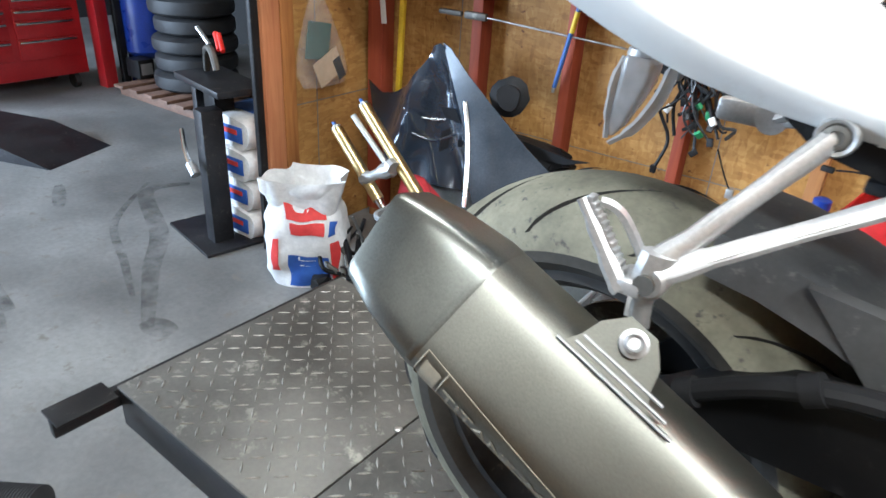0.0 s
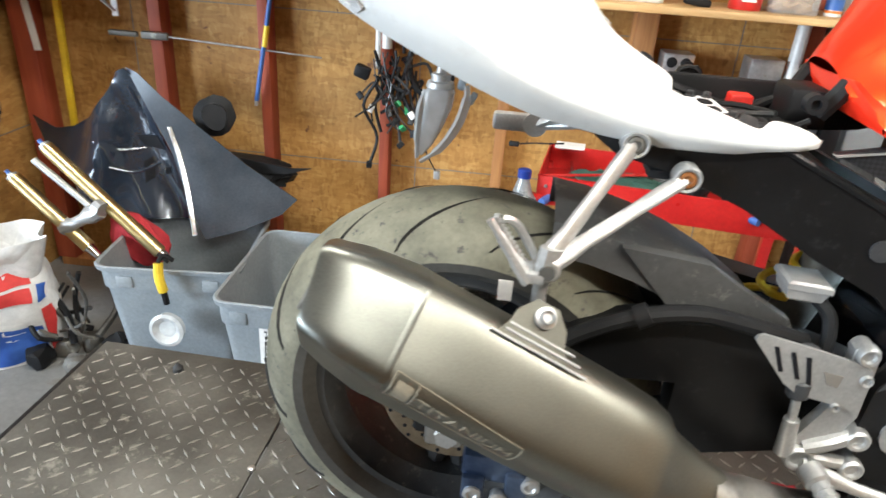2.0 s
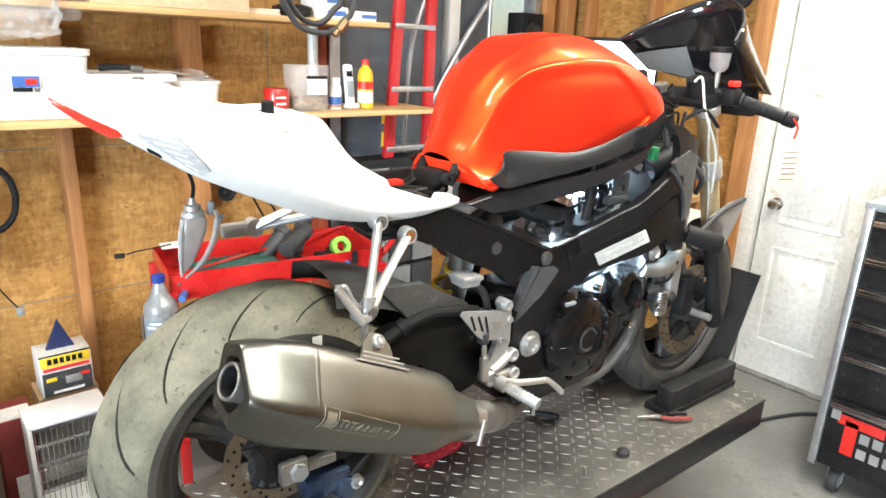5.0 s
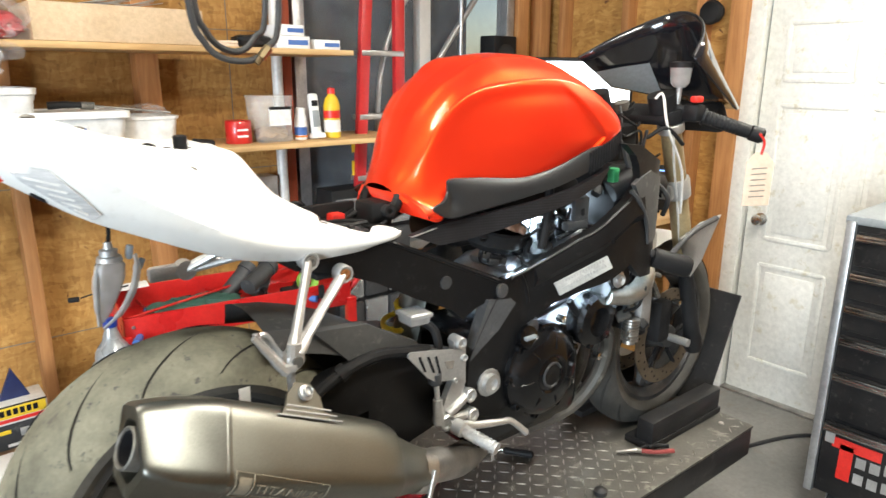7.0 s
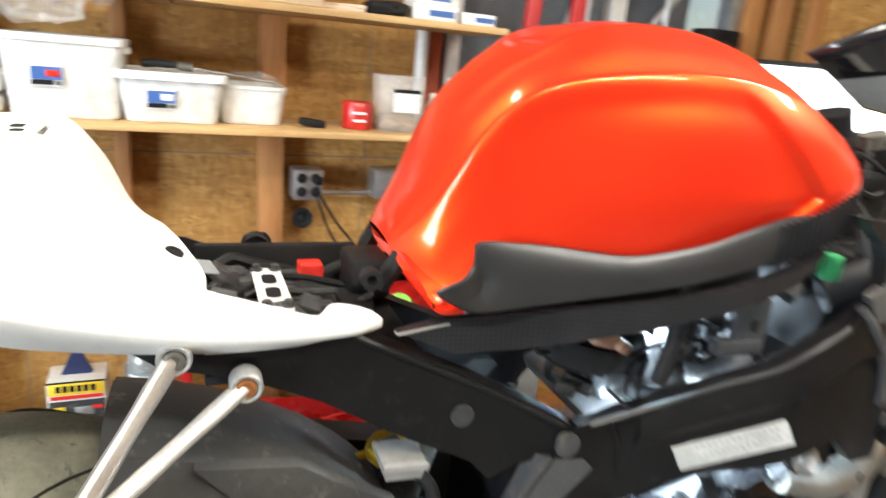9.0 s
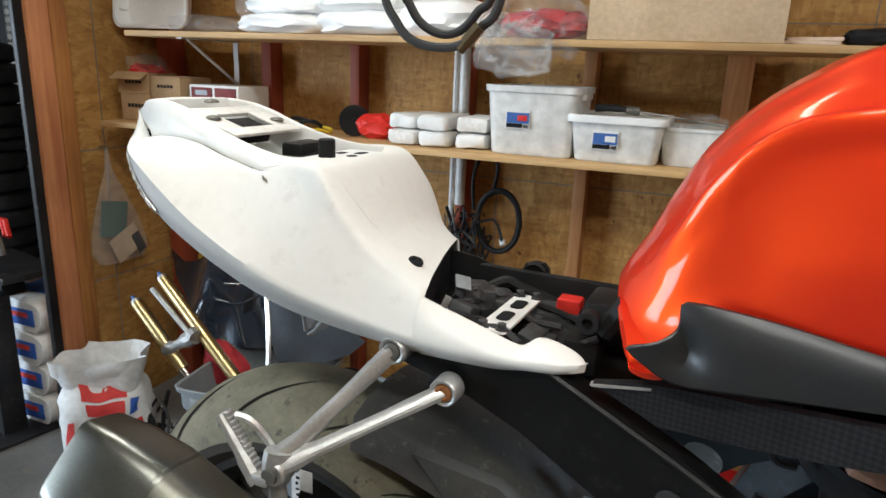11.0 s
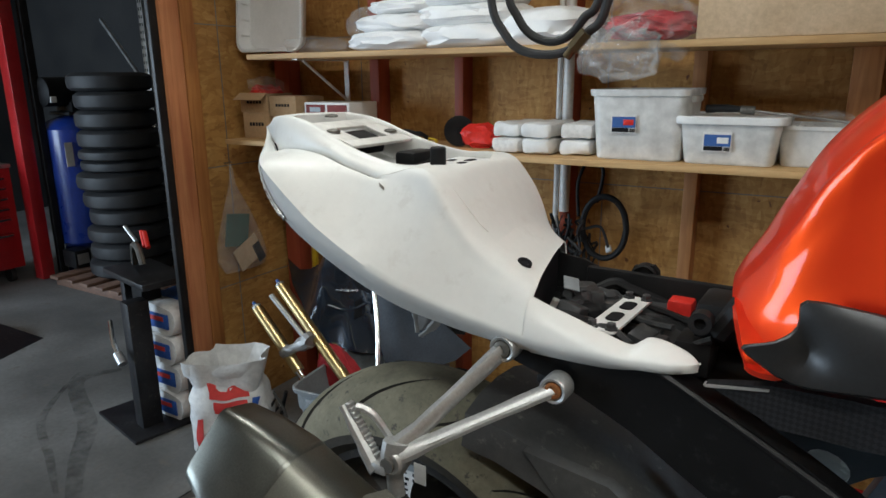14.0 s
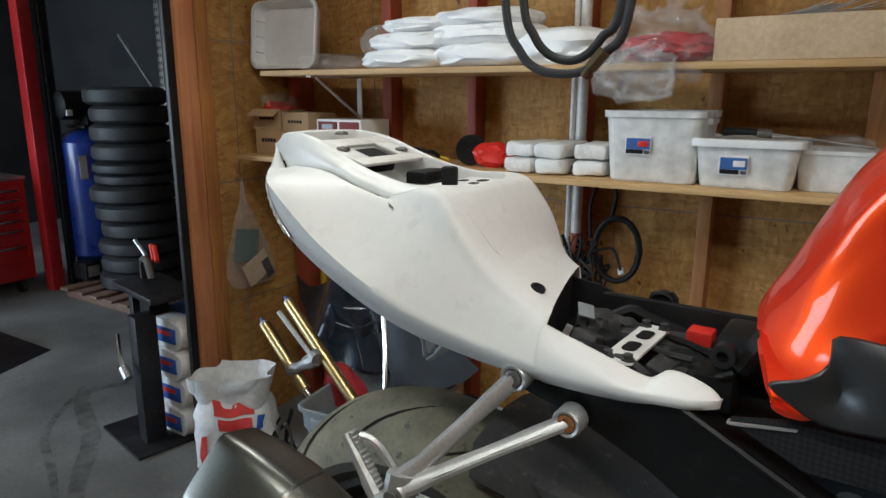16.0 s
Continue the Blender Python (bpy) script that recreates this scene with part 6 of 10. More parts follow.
# folded footrest: open loop with a toothed rubber bar
T0, T1 = Vector((0.076, -0.238, 0.636)), Vector((0.033, -0.237, 0.696))
bm = tube(B(), [T0 + Vector((0.006, 0, -0.006)), T0, T0.lerp(T1, 0.5), T1], [0.0095, 0.0085, 0.0065, 0.0045], 8, 4, flat=0.8)
tube(bm, [T1 + Vector((0.013, 0.010, -0.002)), T1 + Vector((0.022, 0.014, -0.004)), T1 + Vector((0.032, 0.020, -0.014)), Vector((0.078, -0.211, 0.660)), Vector((0.090, -0.212, 0.642))], 0.0048, 6, 5)
box(bm, T0 + Vector((0.010, 0.012, -0.002)), (0.026, 0.036, 0.014), 0.004)
for k in range(12):
    p = T0.lerp(T1, 0.06 + 0.88 * k / 11)
    box(bm, p + Vector((0.004, 0.006, 0.004)), (0.006, 0.011, 0.006), 0.001)
part("folded_footrest", bm, ALU, peg, "folded aluminium passenger footrest")
part("hanger_label", ngon_plate(B(), [(-0.012, -0.025), (0.012, -0.025), (0.012, 0.025), (-0.012, 0.025)], lambda a, b, s: (0.058 + a * 0.8, -0.119 - 0.001 * s, 0.548 + b * 0.6), 0.001), PAPER, bike)
# far-side hanger, mirrored
bm = B()
Q = Vector((1, -1, 1))
m1, m2, mv = P1 * Q, P2 * Q, Vector((0.075, 0.20, 0.69))
tube(bm, [m1, m1.lerp(mv, 0.5), mv], [0.011, 0.010, 0.011], 10, 4, flat=0.75)
tube(bm, [m2, m2.lerp(mv, 0.5), mv + Vector((0.01, 0, 0))], [0.011, 0.010, 0.011], 10, 4, flat=0.75)
turned(bm, mv + Vector((0, 0.014, 0)), (0, -1, 0), [(0, 0.02), (0.026, 0.02)], 18)
box(bm, mv + Vector((-0.04, 0.0, 0.0)), (0.06, 0.02, 0.03), 0.006)
part("footrest_hanger", bm, ALU, bike)
# rear turn signal hanging by its wire under the tail
sig = new("turn_signal")
sig.parent, sig.empty_display_size = bike, 0.05
S0 = Vector((-0.075, 0.115, 0.752))
part("signal_wire", tube(B(), [S0 + Vector((0.0, 0, 0.03)), S0 + Vector((0.004, 0, 0.06)), S0 + Vector((-0.008, 0.0, 0.11)), S0 + Vector((0.01, -0.02, 0.15))], 0.0035, 6, 5), PLASTIC_BLACK, sig)
part("bulb_socket", turned(B(), S0 + Vector((0, 0, 0.035)), (0, 0, -1), [(0, 0.006), (0.012, 0.008), (0.014, 0.015), (0.024, 0.015), (0.026, 0.020), (0.034, 0.022)], 16), ALU_MATT, sig)
part("signal_lens", ring_faces(B(), [[S0 + Vector((a * wx + ox, b * wy, zz)) for a, b in rounded(2, 2, 0.5, 4)] for zz, wx, wy, ox in ((0.0, 0.019, 0.016, 0), (-0.006, 0.023, 0.018, 0.0), (-0.03, 0.022, 0.017, -0.002), (-0.06, 0.018, 0.013, -0.010), (-0.09, 0.012, 0.009, -0.019), (-0.108, 0.005, 0.005, -0.027))]), CUP_SMOKE, sig, "smoky grey turn signal lens")
part("lens_fin", tube(B(), [S0 + Vector((0.040, -0.006, 0.008)), S0 + Vector((0.042, -0.008, -0.012)), S0 + Vector((0.032, -0.010, -0.050)), S0 + Vector((0.008, -0.010, -0.090)), S0 + Vector((-0.024, -0.006, -0.118))], [0.006, 0.0095, 0.010, 0.009, 0.005], 8, 5, flat=0.5), GLASS_LENS, sig, "pale curved rim of the lens")
part("lens_fin", tube(B(), [S0 + Vector((-0.020, -0.006, -0.004)), S0 + Vector((-0.026, -0.010, -0.03)), S0 + Vector((-0.030, -0.010, -0.07)), S0 + Vector((-0.030, -0.006, -0.112))], [0.007, 0.009, 0.007, 0.004], 8, 5, flat=0.6), GLASS_LENS, sig)
part("fin_stub", box(box(B(), (0, 0, 0), (0.012, 0.014, 0.026), 0.004, pose(*(S0 + Vector((0.033, 0, 0.012))), 0, 12, 0)), (0, 0, 0), (0.010, 0.010, 0.020), 0.003, pose(*(S0 + Vector((0.050, 0, -0.012))), 0, 25, 0)), TOTE_GREY, sig)

# rider footrest, heel guard and brake pedal
ped = new("rear_set")
ped.parent, ped.empty_display_size = bike, 0.05
GUARD = [(0.36, 0.158), (0.52, 0.156)]
guard = part("heel_guard", side_plate(B(), [(0.366, 0.545), (0.369, 0.551), (0.376, 0.553), (0.432, 0.542), (0.491, 0.529), (0.512, 0.520), (0.514, 0.452), (0.494, 0.463), (0.462, 0.468), (0.434, 0.474), (0.415, 0.487), (0.400, 0.505), (0.378, 0.531)], GUARD, 0.005), ALU_MATT, ped, "brushed aluminium heel guard with slots")
for x0, z0, x1, z1 in ((0.393, 0.539, 0.407, 0.504), (0.414, 0.534, 0.429, 0.496), (0.434, 0.529, 0.445, 0.488)):
    part("slot", side_plate(B(), [(x0 - 0.003, z0), (x0 + 0.003, z0), (x1 + 0.003, z1), (x1 - 0.003, z1)], [(0.36, 0.1588), (0.52, 0.1568)], 0.001), INK, guard)
part("guard_cutout", side_plate(B(), [(0.456, 0.512), (0.481, 0.508), (0.478, 0.490), (0.464, 0.494)], [(0.36, 0.1588), (0.52, 0.1568)], 0.001), INK_GREY, guard)
BRK = [(0.44, 0.150), (0.53, 0.150)]
bm = side_plate(B(), [(0.486, 0.545), (0.500, 0.552), (0.516, 0.545), (0.518, 0.516), (0.519, 0.446), (0.507, 0.416), (0.494, 0.380), (0.478, 0.362), (0.460, 0.360), (0.450, 0.378), (0.455, 0.400), (0.468, 0.427), (0.484, 0.459)], BRK, 0.016)
tube(bm, [(0.470, -0.150, 0.388), (0.496, -0.152, 0.402), (0.524, -0.148, 0.416)], 0.011, 10, 4)
tube(bm, [(0.478, -0.150, 0.374), (0.504, -0.150, 0.372), (0.532, -0.145, 0.367)], 0.010, 10, 4)
bracket = part("footrest_bracket", bm, ALU, ped, "cast aluminium footrest bracket")
for x, z, r in ((0.528, 0.414, 0.0155), (0.535, 0.366, 0.0155), (0.500, 0.540, 0.013), (0.508, 0.506, 0.008), (0.484, 0.462, 0.006), (0.466, 0.372, 0.019)):
    part("bracket_boss", turned(B(), (x, -0.128, z), (0, -1, 0), [(0, r), (0.030, r), (0.033, r * 0.86), (0.032, r * 0.62), (0.027, r * 0.55), (0.027, r * 0.2)], 18), ALU, bracket)
part("clevis_rod", rod(rod(B(), (0.440, -0.150, 0.470), (0.444, -0.150, 0.425), 0.006), (0.444, -0.150, 0.430), (0.448, -0.150, 0.375), 0.010, 0.012), ALU, ped)
part("master_cylinder", turned(B(), (0.441, -0.146, 0.462), (-0.05, 0, 1), [(0, 0.010), (0.004, 0.014), (0.026, 0.015), (0.030, 0.011), (0.075, 0.011), (0.078, 0.006)], 14), PLASTIC_GREY, ped)
bm = tube(B(), [(0.470, -0.158, 0.366), (0.53, -0.166, 0.348), (0.60, -0.176, 0.336), (0.628, -0.180, 0.330), (0.662, -0.196, 0.296)], [0.011, 0.0085, 0.0075, 0.0075, 0.008], 10, 5, flat=0.8)
part("brake_pedal", bm, ALU, ped, "bright brake pedal")
F0, F1 = Vector((0.478, -0.160, 0.366)), Vector((0.508, -0.262, 0.345))
fr = part("footrest", turned(B(), F0, F1 - F0, [(0, 0.009), (0.004, 0.017), (0.026, 0.017), (0.030, 0.0125), (0.104, 0.0115), (0.108, 0.006)], 16), ALU, ped, "knurled rider footrest")
for k in range(8):
    q = F0.lerp(F1, 0.34 + 0.62 * k / 7)
    part("knurl_ring", turned(B(), q, F1 - F0, [(0, 0.0138), (0.004, 0.0138)], 10), ALU, fr)
part("peg_feeler", rod(B(), F0.lerp(F1, 0.90) + Vector((0, 0, -0.012)), F0.lerp(F1, 0.90) + Vector((0, 0, -0.030)), 0.004), CHROME, fr)

# engine
eng = new("engine")
eng.parent, eng.empty_display_size = bike, 0.05
part("crankcase", box(B(), (0.74, 0, 0.34), (0.36, 0.26, 0.20), 0.03), ENGINE_BLACK, eng, "gloss black engine cases")
part("gearbox_case", box(B(), (0.66, 0, 0.43), (0.20, 0.24, 0.16), 0.03), ENGINE_BLACK, eng)
part("oil_pan", box(B(), (0.76, 0.0, 0.235), (0.26, 0.18, 0.06), 0.02), ENGINE_BLACK, eng)
cm = pose(0.86, 0, 0.47, 0, 24, 0)
part("cylinder_block", box(box(box(B(), (0, 0, 0.0), (0.17, 0.25, 0.13), 0.015, cm), (0, 0, 0.085), (0.19, 0.26, 0.05), 0.012, cm), (0, 0, 0.125), (0.15, 0.24, 0.04), 0.015, cm), CASTING, eng, "bare aluminium cylinder block")
cl = part("clutch_cover", turned(B(), (0.738, -0.135, 0.415), (0, -1, 0), [(0, 0.112), (0.03, 0.112), (0.034, 0.106), (0.046, 0.100), (0.058, 0.080), (0.060, 0.045), (0.056, 0.040), (0.060, 0.034), (0.062, 0.02), (0.058, 0.002)], 44), ENGINE_BLACK, eng, "gloss black round clutch cover")
for k in range(9):
    a = 2 * math.pi * k / 9 + 0.3
    part("cover_bolt", turned(B(), (0.738 + 0.108 * math.cos(a), -0.162, 0.415 + 0.108 * math.sin(a)), (0, -1, 0), [(0, 0.009), (0.012, 0.009), (0.013, 0.005), (0.010, 0.004)], 8), ENGINE_BLACK, cl)
part("cover_emblem", tube(B(), [(0.738 + 0.028 * math.cos(a), -0.1965, 0.415 + 0.028 * math.sin(a)) for a in (0.4, 1.2, 2.0, 2.9, 3.7, 4.5, 5.2)], 0.003, 6, 4), PLASTIC_GREY, cl)
part("oil_cap", turned(B(), (0.678, -0.165, 0.512), (0, -1, 0.2), [(0, 0.026), (0.012, 0.026), (0.013, 0.020), (0.015, 0.006), (0.015, 0.001)], 20), ENGINE_BLACK, eng)
part("cap_slot", box(B(), (0.678, -0.1795, 0.515), (0.034, 0.012, 0.009), 0.003, None), TOTE_GREY, eng, "grey grip of the oil filler cap")
for k in range(7):
    a = 2 * math.pi * k / 7 + 0.5
    part("cover_rib", tube(B(), [(0.738 + q * math.cos(a), y, 0.415 + q * math.sin(a)) for q, y in ((0.060, -0.1945), (0.076, -0.1935), (0.092, -0.183), (0.104, -0.173))], 0.0022, 6, 3), ENGINE_BLACK, cl)
for x, z in ((0.835, 0.36), (0.80, 0.525), (0.97, 0.50), (0.94, 0.395)):
    part("case_bolt", turned(B(), (x, -0.15, z), (0, -1, 0), [(0, 0.010), (0.020, 0.010), (0.022, 0.006), (0.016, 0.005)], 6), CHROME, eng, "bright hexagon bolt")
for pts in (((0.72, 0.55), (0.79, 0.575), (0.86, 0.60), (0.93, 0.60)), ((0.83, 0.56), (0.86, 0.52), (0.93, 0.535), (0.99, 0.50))):
    part("engine_hose", tube(B(), [(x, -0.155 - 0.012 * (k % 2), z) for k, (x, z) in enumerate(pts)], 0.009, 8, 5), PLASTIC_BLACK, eng, "thin black engine hose")
part("starter_cover", turned(B(), (0.905, -0.14, 0.500), (0, -1, 0), [(0, 0.066), (0.035, 0.066), (0.045, 0.058), (0.05, 0.036), (0.044, 0.034), (0.03, 0.03)], 32), ENGINE_BLACK, eng, "round black pickup cover")
for k in range(6):
    a = 2 * math.pi * k / 6 + 0.2
    part("cover_bolt", turned(B(), (0.905 + 0.062 * math.cos(a), -0.172, 0.500 + 0.062 * math.sin(a)), (0, -1, 0), [(0, 0.008), (0.012, 0.008), (0.013, 0.004)], 8), ENGINE_BLACK, eng)
for k in range(4):
    y = -0.12 + 0.08 * k
    part("intake_boot", turned(B(), (0.79, y, 0.60), (-0.35, 0, 1), [(0, 0.028), (0.03, 0.03), (0.035, 0.034), (0.06, 0.034), (0.065, 0.03), (0.10, 0.031)], 18), PLASTIC_BLACK, eng)
    part("exhaust_header", tube(B(), [(0.965, y, 0.46), (1.03, y, 0.42), (1.04, y * 0.8, 0.30), (0.97, y * 0.5, 0.20), (0.80, y * 0.35, 0.185)], 0.019, 10, 5), STEEL_DARK, eng)
part("air_funnel", turned(B(), (0.665, -0.055, 0.70), (0.1, -0.2, 1), [(0, 0.05), (0.02, 0.075), (0.05, 0.082), (0.055, 0.078), (0.05, 0.07), (0.02, 0.06)], 30), PLASTIC_BLACK, eng, "round black airbox mouth")
part("airbox", box(box(B(), (0.80, 0.03, 0.80), (0.26, 0.24, 0.07), 0.02), (0.62, 0.03, 0.735), (0.12, 0.18, 0.06), 0.02), PLASTIC_BLACK, bike)
rng = random.Random(11)
for k in range(26):
    x0 = rng.uniform(0.56, 0.95)
    p = [Vector((x0, rng.uniform(-0.15, -0.02), rng.uniform(0.66, 0.78)))]
    for i in range(3):
        p.append(p[-1] + Vector((rng.uniform(-0.02, 0.08), rng.uniform(-0.02, 0.02), rng.uniform(-0.05, 0.04))))
    part("loom_wire", tube(B(), p, rng.choice((0.0025, 0.0035, 0.006)), 6, 5), rng.choice((PLASTIC_BLACK, PLASTIC_BLACK, PLASTIC_GREY, RED_PLASTIC if k % 9 == 0 else PLASTIC_BLACK)), eng)
for k in range(10):
    x = rng.uniform(0.62, 0.94)
    part("connector", box(B(), (0, 0, 0), (rng.uniform(0.02, 0.04), 0.02, rng.uniform(0.012, 0.025)), 0.003, pose(x, rng.uniform(-0.17, -0.08), 0.66 + (x - 0.62) * 0.42 + rng.uniform(0.0, 0.05), rng.uniform(-40, 40), rng.uniform(-40, 40), rng.uniform(-40, 40))), PLASTIC_BLACK, eng)
part("brown_connector", box(box(B(), (0, 0, 0), (0.040, 0.018, 0.020), 0.003, pose(0.640, -0.150, 0.765, 10, 20, 15)), (0, 0, 0), (0.022, 0.014, 0.015), 0.003, pose(0.668, -0.150, 0.752, 10, 28, 15)), DULL_TAN, eng, "faded brown wiring plug")
part("green_connector", box(B(), (0.955, -0.16, 0.845), (0.022, 0.02, 0.034), 0.004), GREEN, eng, "green plug")
part("fuel_rail_bracket", box(box(B(), (0.855, -0.15, 0.765), (0.05, 0.014, 0.075), 0.004, pose(0, 0, 0)), (0.84, -0.15, 0.74), (0.07, 0.02, 0.02), 0.004), PLASTIC_GREY, eng)
part("drain_tube", tube(B(), [(0.745, -0.155, 0.84), (0.738, -0.160, 0.78), (0.722, -0.160, 0.705)], 0.010, 8, 5), PLASTIC_BLACK, eng)
part("cylinder_head", box(box(B(), (0, 0, 0), (0.26, 0.23, 0.03), 0.01, pose(0.81, 0.0, 0.655, 0, -24, 0)), (0, 0, 0.02), (0.20, 0.14, 0.03), 0.012, pose(0.81, 0.0, 0.655, 0, -24, 0)), CASTING, eng, "bare aluminium cylinder head lit by the work light")
for k in range(4):
    a = Vector((0.745 + 0.055 * k, -0.095, 0.655 + 0.025 * k))
    part("injector", turned(B(), a, (-0.3, -0.25, 1), [(0, 0.014), (0.02, 0.014), (0.022, 0.009), (0.05, 0.009), (0.052, 0.013), (0.066, 0.013), (0.068, 0.004)], 12), PLASTIC_BLACK, eng)
    part("injector_lead", tube(B(), [a + Vector((-0.02, -0.016, 0.066)), a + Vector((0.0, -0.035, 0.085)), a + Vector((0.04, -0.03, 0.07)), a + Vector((0.06, -0.02, 0.09))], 0.0035, 6, 5), PLASTIC_BLACK if k % 2 else PLASTIC_GREY, eng)
# radiator hose, horn and small fittings ahead of the engine
hose = tube(B(), [(0.93, -0.165, 0.575), (0.99, -0.17, 0.555), (1.05, -0.16, 0.535), (1.10, -0.13, 0.56)], 0.026, 14, 5)
part("coolant_hose", hose, PLASTIC_BLACK, bike, "ribbed black coolant hose")
bm = B()
for k in range(9):
    turned(bm, Vector((0.925, -0.168, 0.58)).lerp(Vector((1.0, -0.17, 0.55)), k / 8), (0.9, 0, -0.3), [(0, 0.031), (0.004, 0.031)], 16)
part("hose_ribs", bm, PLASTIC_BLACK, bike)
part("horn_coil", turned(B(), (1.055, -0.17, 0.40), (0.1, 0, 1), [(0, 0.016)] + [(0.008 * k + e, q) for k in range(1, 9) for e, q in ((0, 0.016), (0.001, 0.022), (0.004, 0.022), (0.005, 0.016))], 14), STEEL_WORN, bike, "ribbed metal bellows")
sl = part("frame_slider", turned(B(), (1.035, -0.205, 0.650), (0.62, -0.62, -0.24), [(0, 0.012), (0.022, 0.012), (0.024, 0.024), (0.108, 0.027), (0.116, 0.023), (0.117, 0.013), (0.10, 0.012)], 24), PLASTIC_BLACK, bike, "black plastic crash slider")
part("slider_bolt", turned(B(), (0.917, -0.222, 0.613), (0, -1, 0), [(0, 0.020), (0.004, 0.020), (0.005, 0.013), (0.013, 0.013), (0.014, 0.009), (0.008, 0.007), (0.008, 0.001)], 18), ALU, bike, "bright engine mount bolt")
part("mount_tab", side_plate(B(), [(0.885, 0.640), (0.95, 0.655), (0.965, 0.60), (0.935, 0.588), (0.905, 0.594), (0.888, 0.612)], [(0.88, 0.224), (0.97, 0.222)], 0.012), FRAME_BLACK, bike)
part("water_pipe", tube(B(), [(0.93, -0.185, 0.560), (0.985, -0.20, 0.553), (1.04, -0.20, 0.560), (1.085, -0.185, 0.585), (1.12, -0.15, 0.60)], [0.022, 0.024, 0.024, 0.022, 0.022], 14, 5), LUG_STEEL, bike, "dull grey metal water pipe")
part("radiator", box(B(), (1.13, 0, 0.55), (0.03, 0.32, 0.30), 0.006, None), PLASTIC_BLACK, bike)
part("radiator_tank", box(B(), (1.11, -0.165, 0.56), (0.045, 0.03, 0.26), 0.01), ALU_MATT, bike)
# label on the spar
L1, L2 = Vector((0.742, -0.1835, 0.634)), Vector((0.852, -0.2365, 0.690))
dirv = (L2 - L1).normalized()
upl = Vector((-0.42, 0.20, 0.9)).normalized()
lab = part("frame_label", ngon_plate(B(), [(-0.006, -0.036), (0.128, -0.036), (0.128, -0.004), (-0.006, -0.004)], lambda a, b, s: L1 + dirv * a + upl * b + Vector((0.002, -0.0042 + 0.003 * s, 0)), 0.001), STICKER, bike, "white printed sticker on the frame")
bm = B()
rng = random.Random(8)
for k in range(16):
    a = 0.004 + 0.0072 * k
    ngon_plate(bm, [(a, -0.012), (a + rng.uniform(0.002, 0.005), -0.012), (a + 0.004, -0.006), (a, -0.006)], lambda p, q, s: L1 + dirv * p + upl * q + Vector((0.002, -0.0050 + 0.0006 * s, 0)), 0.0006)
    ngon_plate(bm, [(a, -0.026), (a + rng.uniform(0.002, 0.005), -0.026), (a + 0.004, -0.02), (a, -0.02)], lambda p, q, s: L1 + dirv * p + upl * q + Vector((0.002, -0.0050 + 0.0006 * s, 0)), 0.0006)
part("label_print", bm, LABEL_FAINT, lab)

# steering head casting, air duct and looms between the spars and the forks
part("steering_head", box(box(box(B(), (1.10, 0.0, 0.84), (0.13, 0.15, 0.22), 0.02), (1.04, 0.0, 0.78), (0.12, 0.30, 0.16), 0.03), (1.13, 0, 0.72), (0.10, 0.22, 0.12), 0.02), FRAME_BLACK, bike, "black cast steering head")
for y0 in (-0.13, -0.09, 0.10):
    part("air_duct", tube(B(), [(0.98, y0, 0.80), (1.06, y0 * 1.15, 0.83), (1.16, y0 * 1.1, 0.80)], [0.03, 0.036, 0.03], 12, 5), PLASTIC_BLACK, bike)
rng = random.Random(21)
for k in range(22):
    q = [Vector((rng.uniform(0.97, 1.08), rng.uniform(-0.17, 0.05), rng.uniform(0.80, 0.95)))]
    for i in range(4):
        q.append(q[-1] + Vector((rng.uniform(0.0, 0.07), rng.uniform(-0.03, 0.03), rng.uniform(-0.09, 0.05))))
    part("cable", tube(B(), q, rng.choice((0.0035, 0.005, 0.007)), 6, 5), rng.choice((PLASTIC_BLACK, PLASTIC_BLACK, PLASTIC_GREY, RUBBER_DARK)), bike)
for k in range(14):
    q = [Vector((rng.uniform(0.98, 1.12), rng.uniform(-0.19, -0.08), rng.uniform(0.42, 0.62)))]
    for i in range(3):
        q.append(q[-1] + Vector((rng.uniform(-0.02, 0.07), rng.uniform(-0.02, 0.02), rng.uniform(-0.08, 0.06))))
    part("cable", tube(B(), q, rng.choice((0.004, 0.006, 0.009)), 6, 5), rng.choice((PLASTIC_BLACK, PLASTIC_GREY, STEEL_DARK)), bike)
for k in range(9):
    part("fitting", box(B(), (0, 0, 0), (rng.uniform(0.02, 0.04), 0.025, rng.uniform(0.015, 0.03)), 0.004, pose(rng.uniform(0.98, 1.13), rng.uniform(-0.19, -0.13), rng.uniform(0.42, 0.64), rng.uniform(-50, 50), rng.uniform(-50, 50), rng.uniform(-50, 50))), rng.choice((PLASTIC_BLACK, ALU_MATT, STEEL_DARK)), bike)

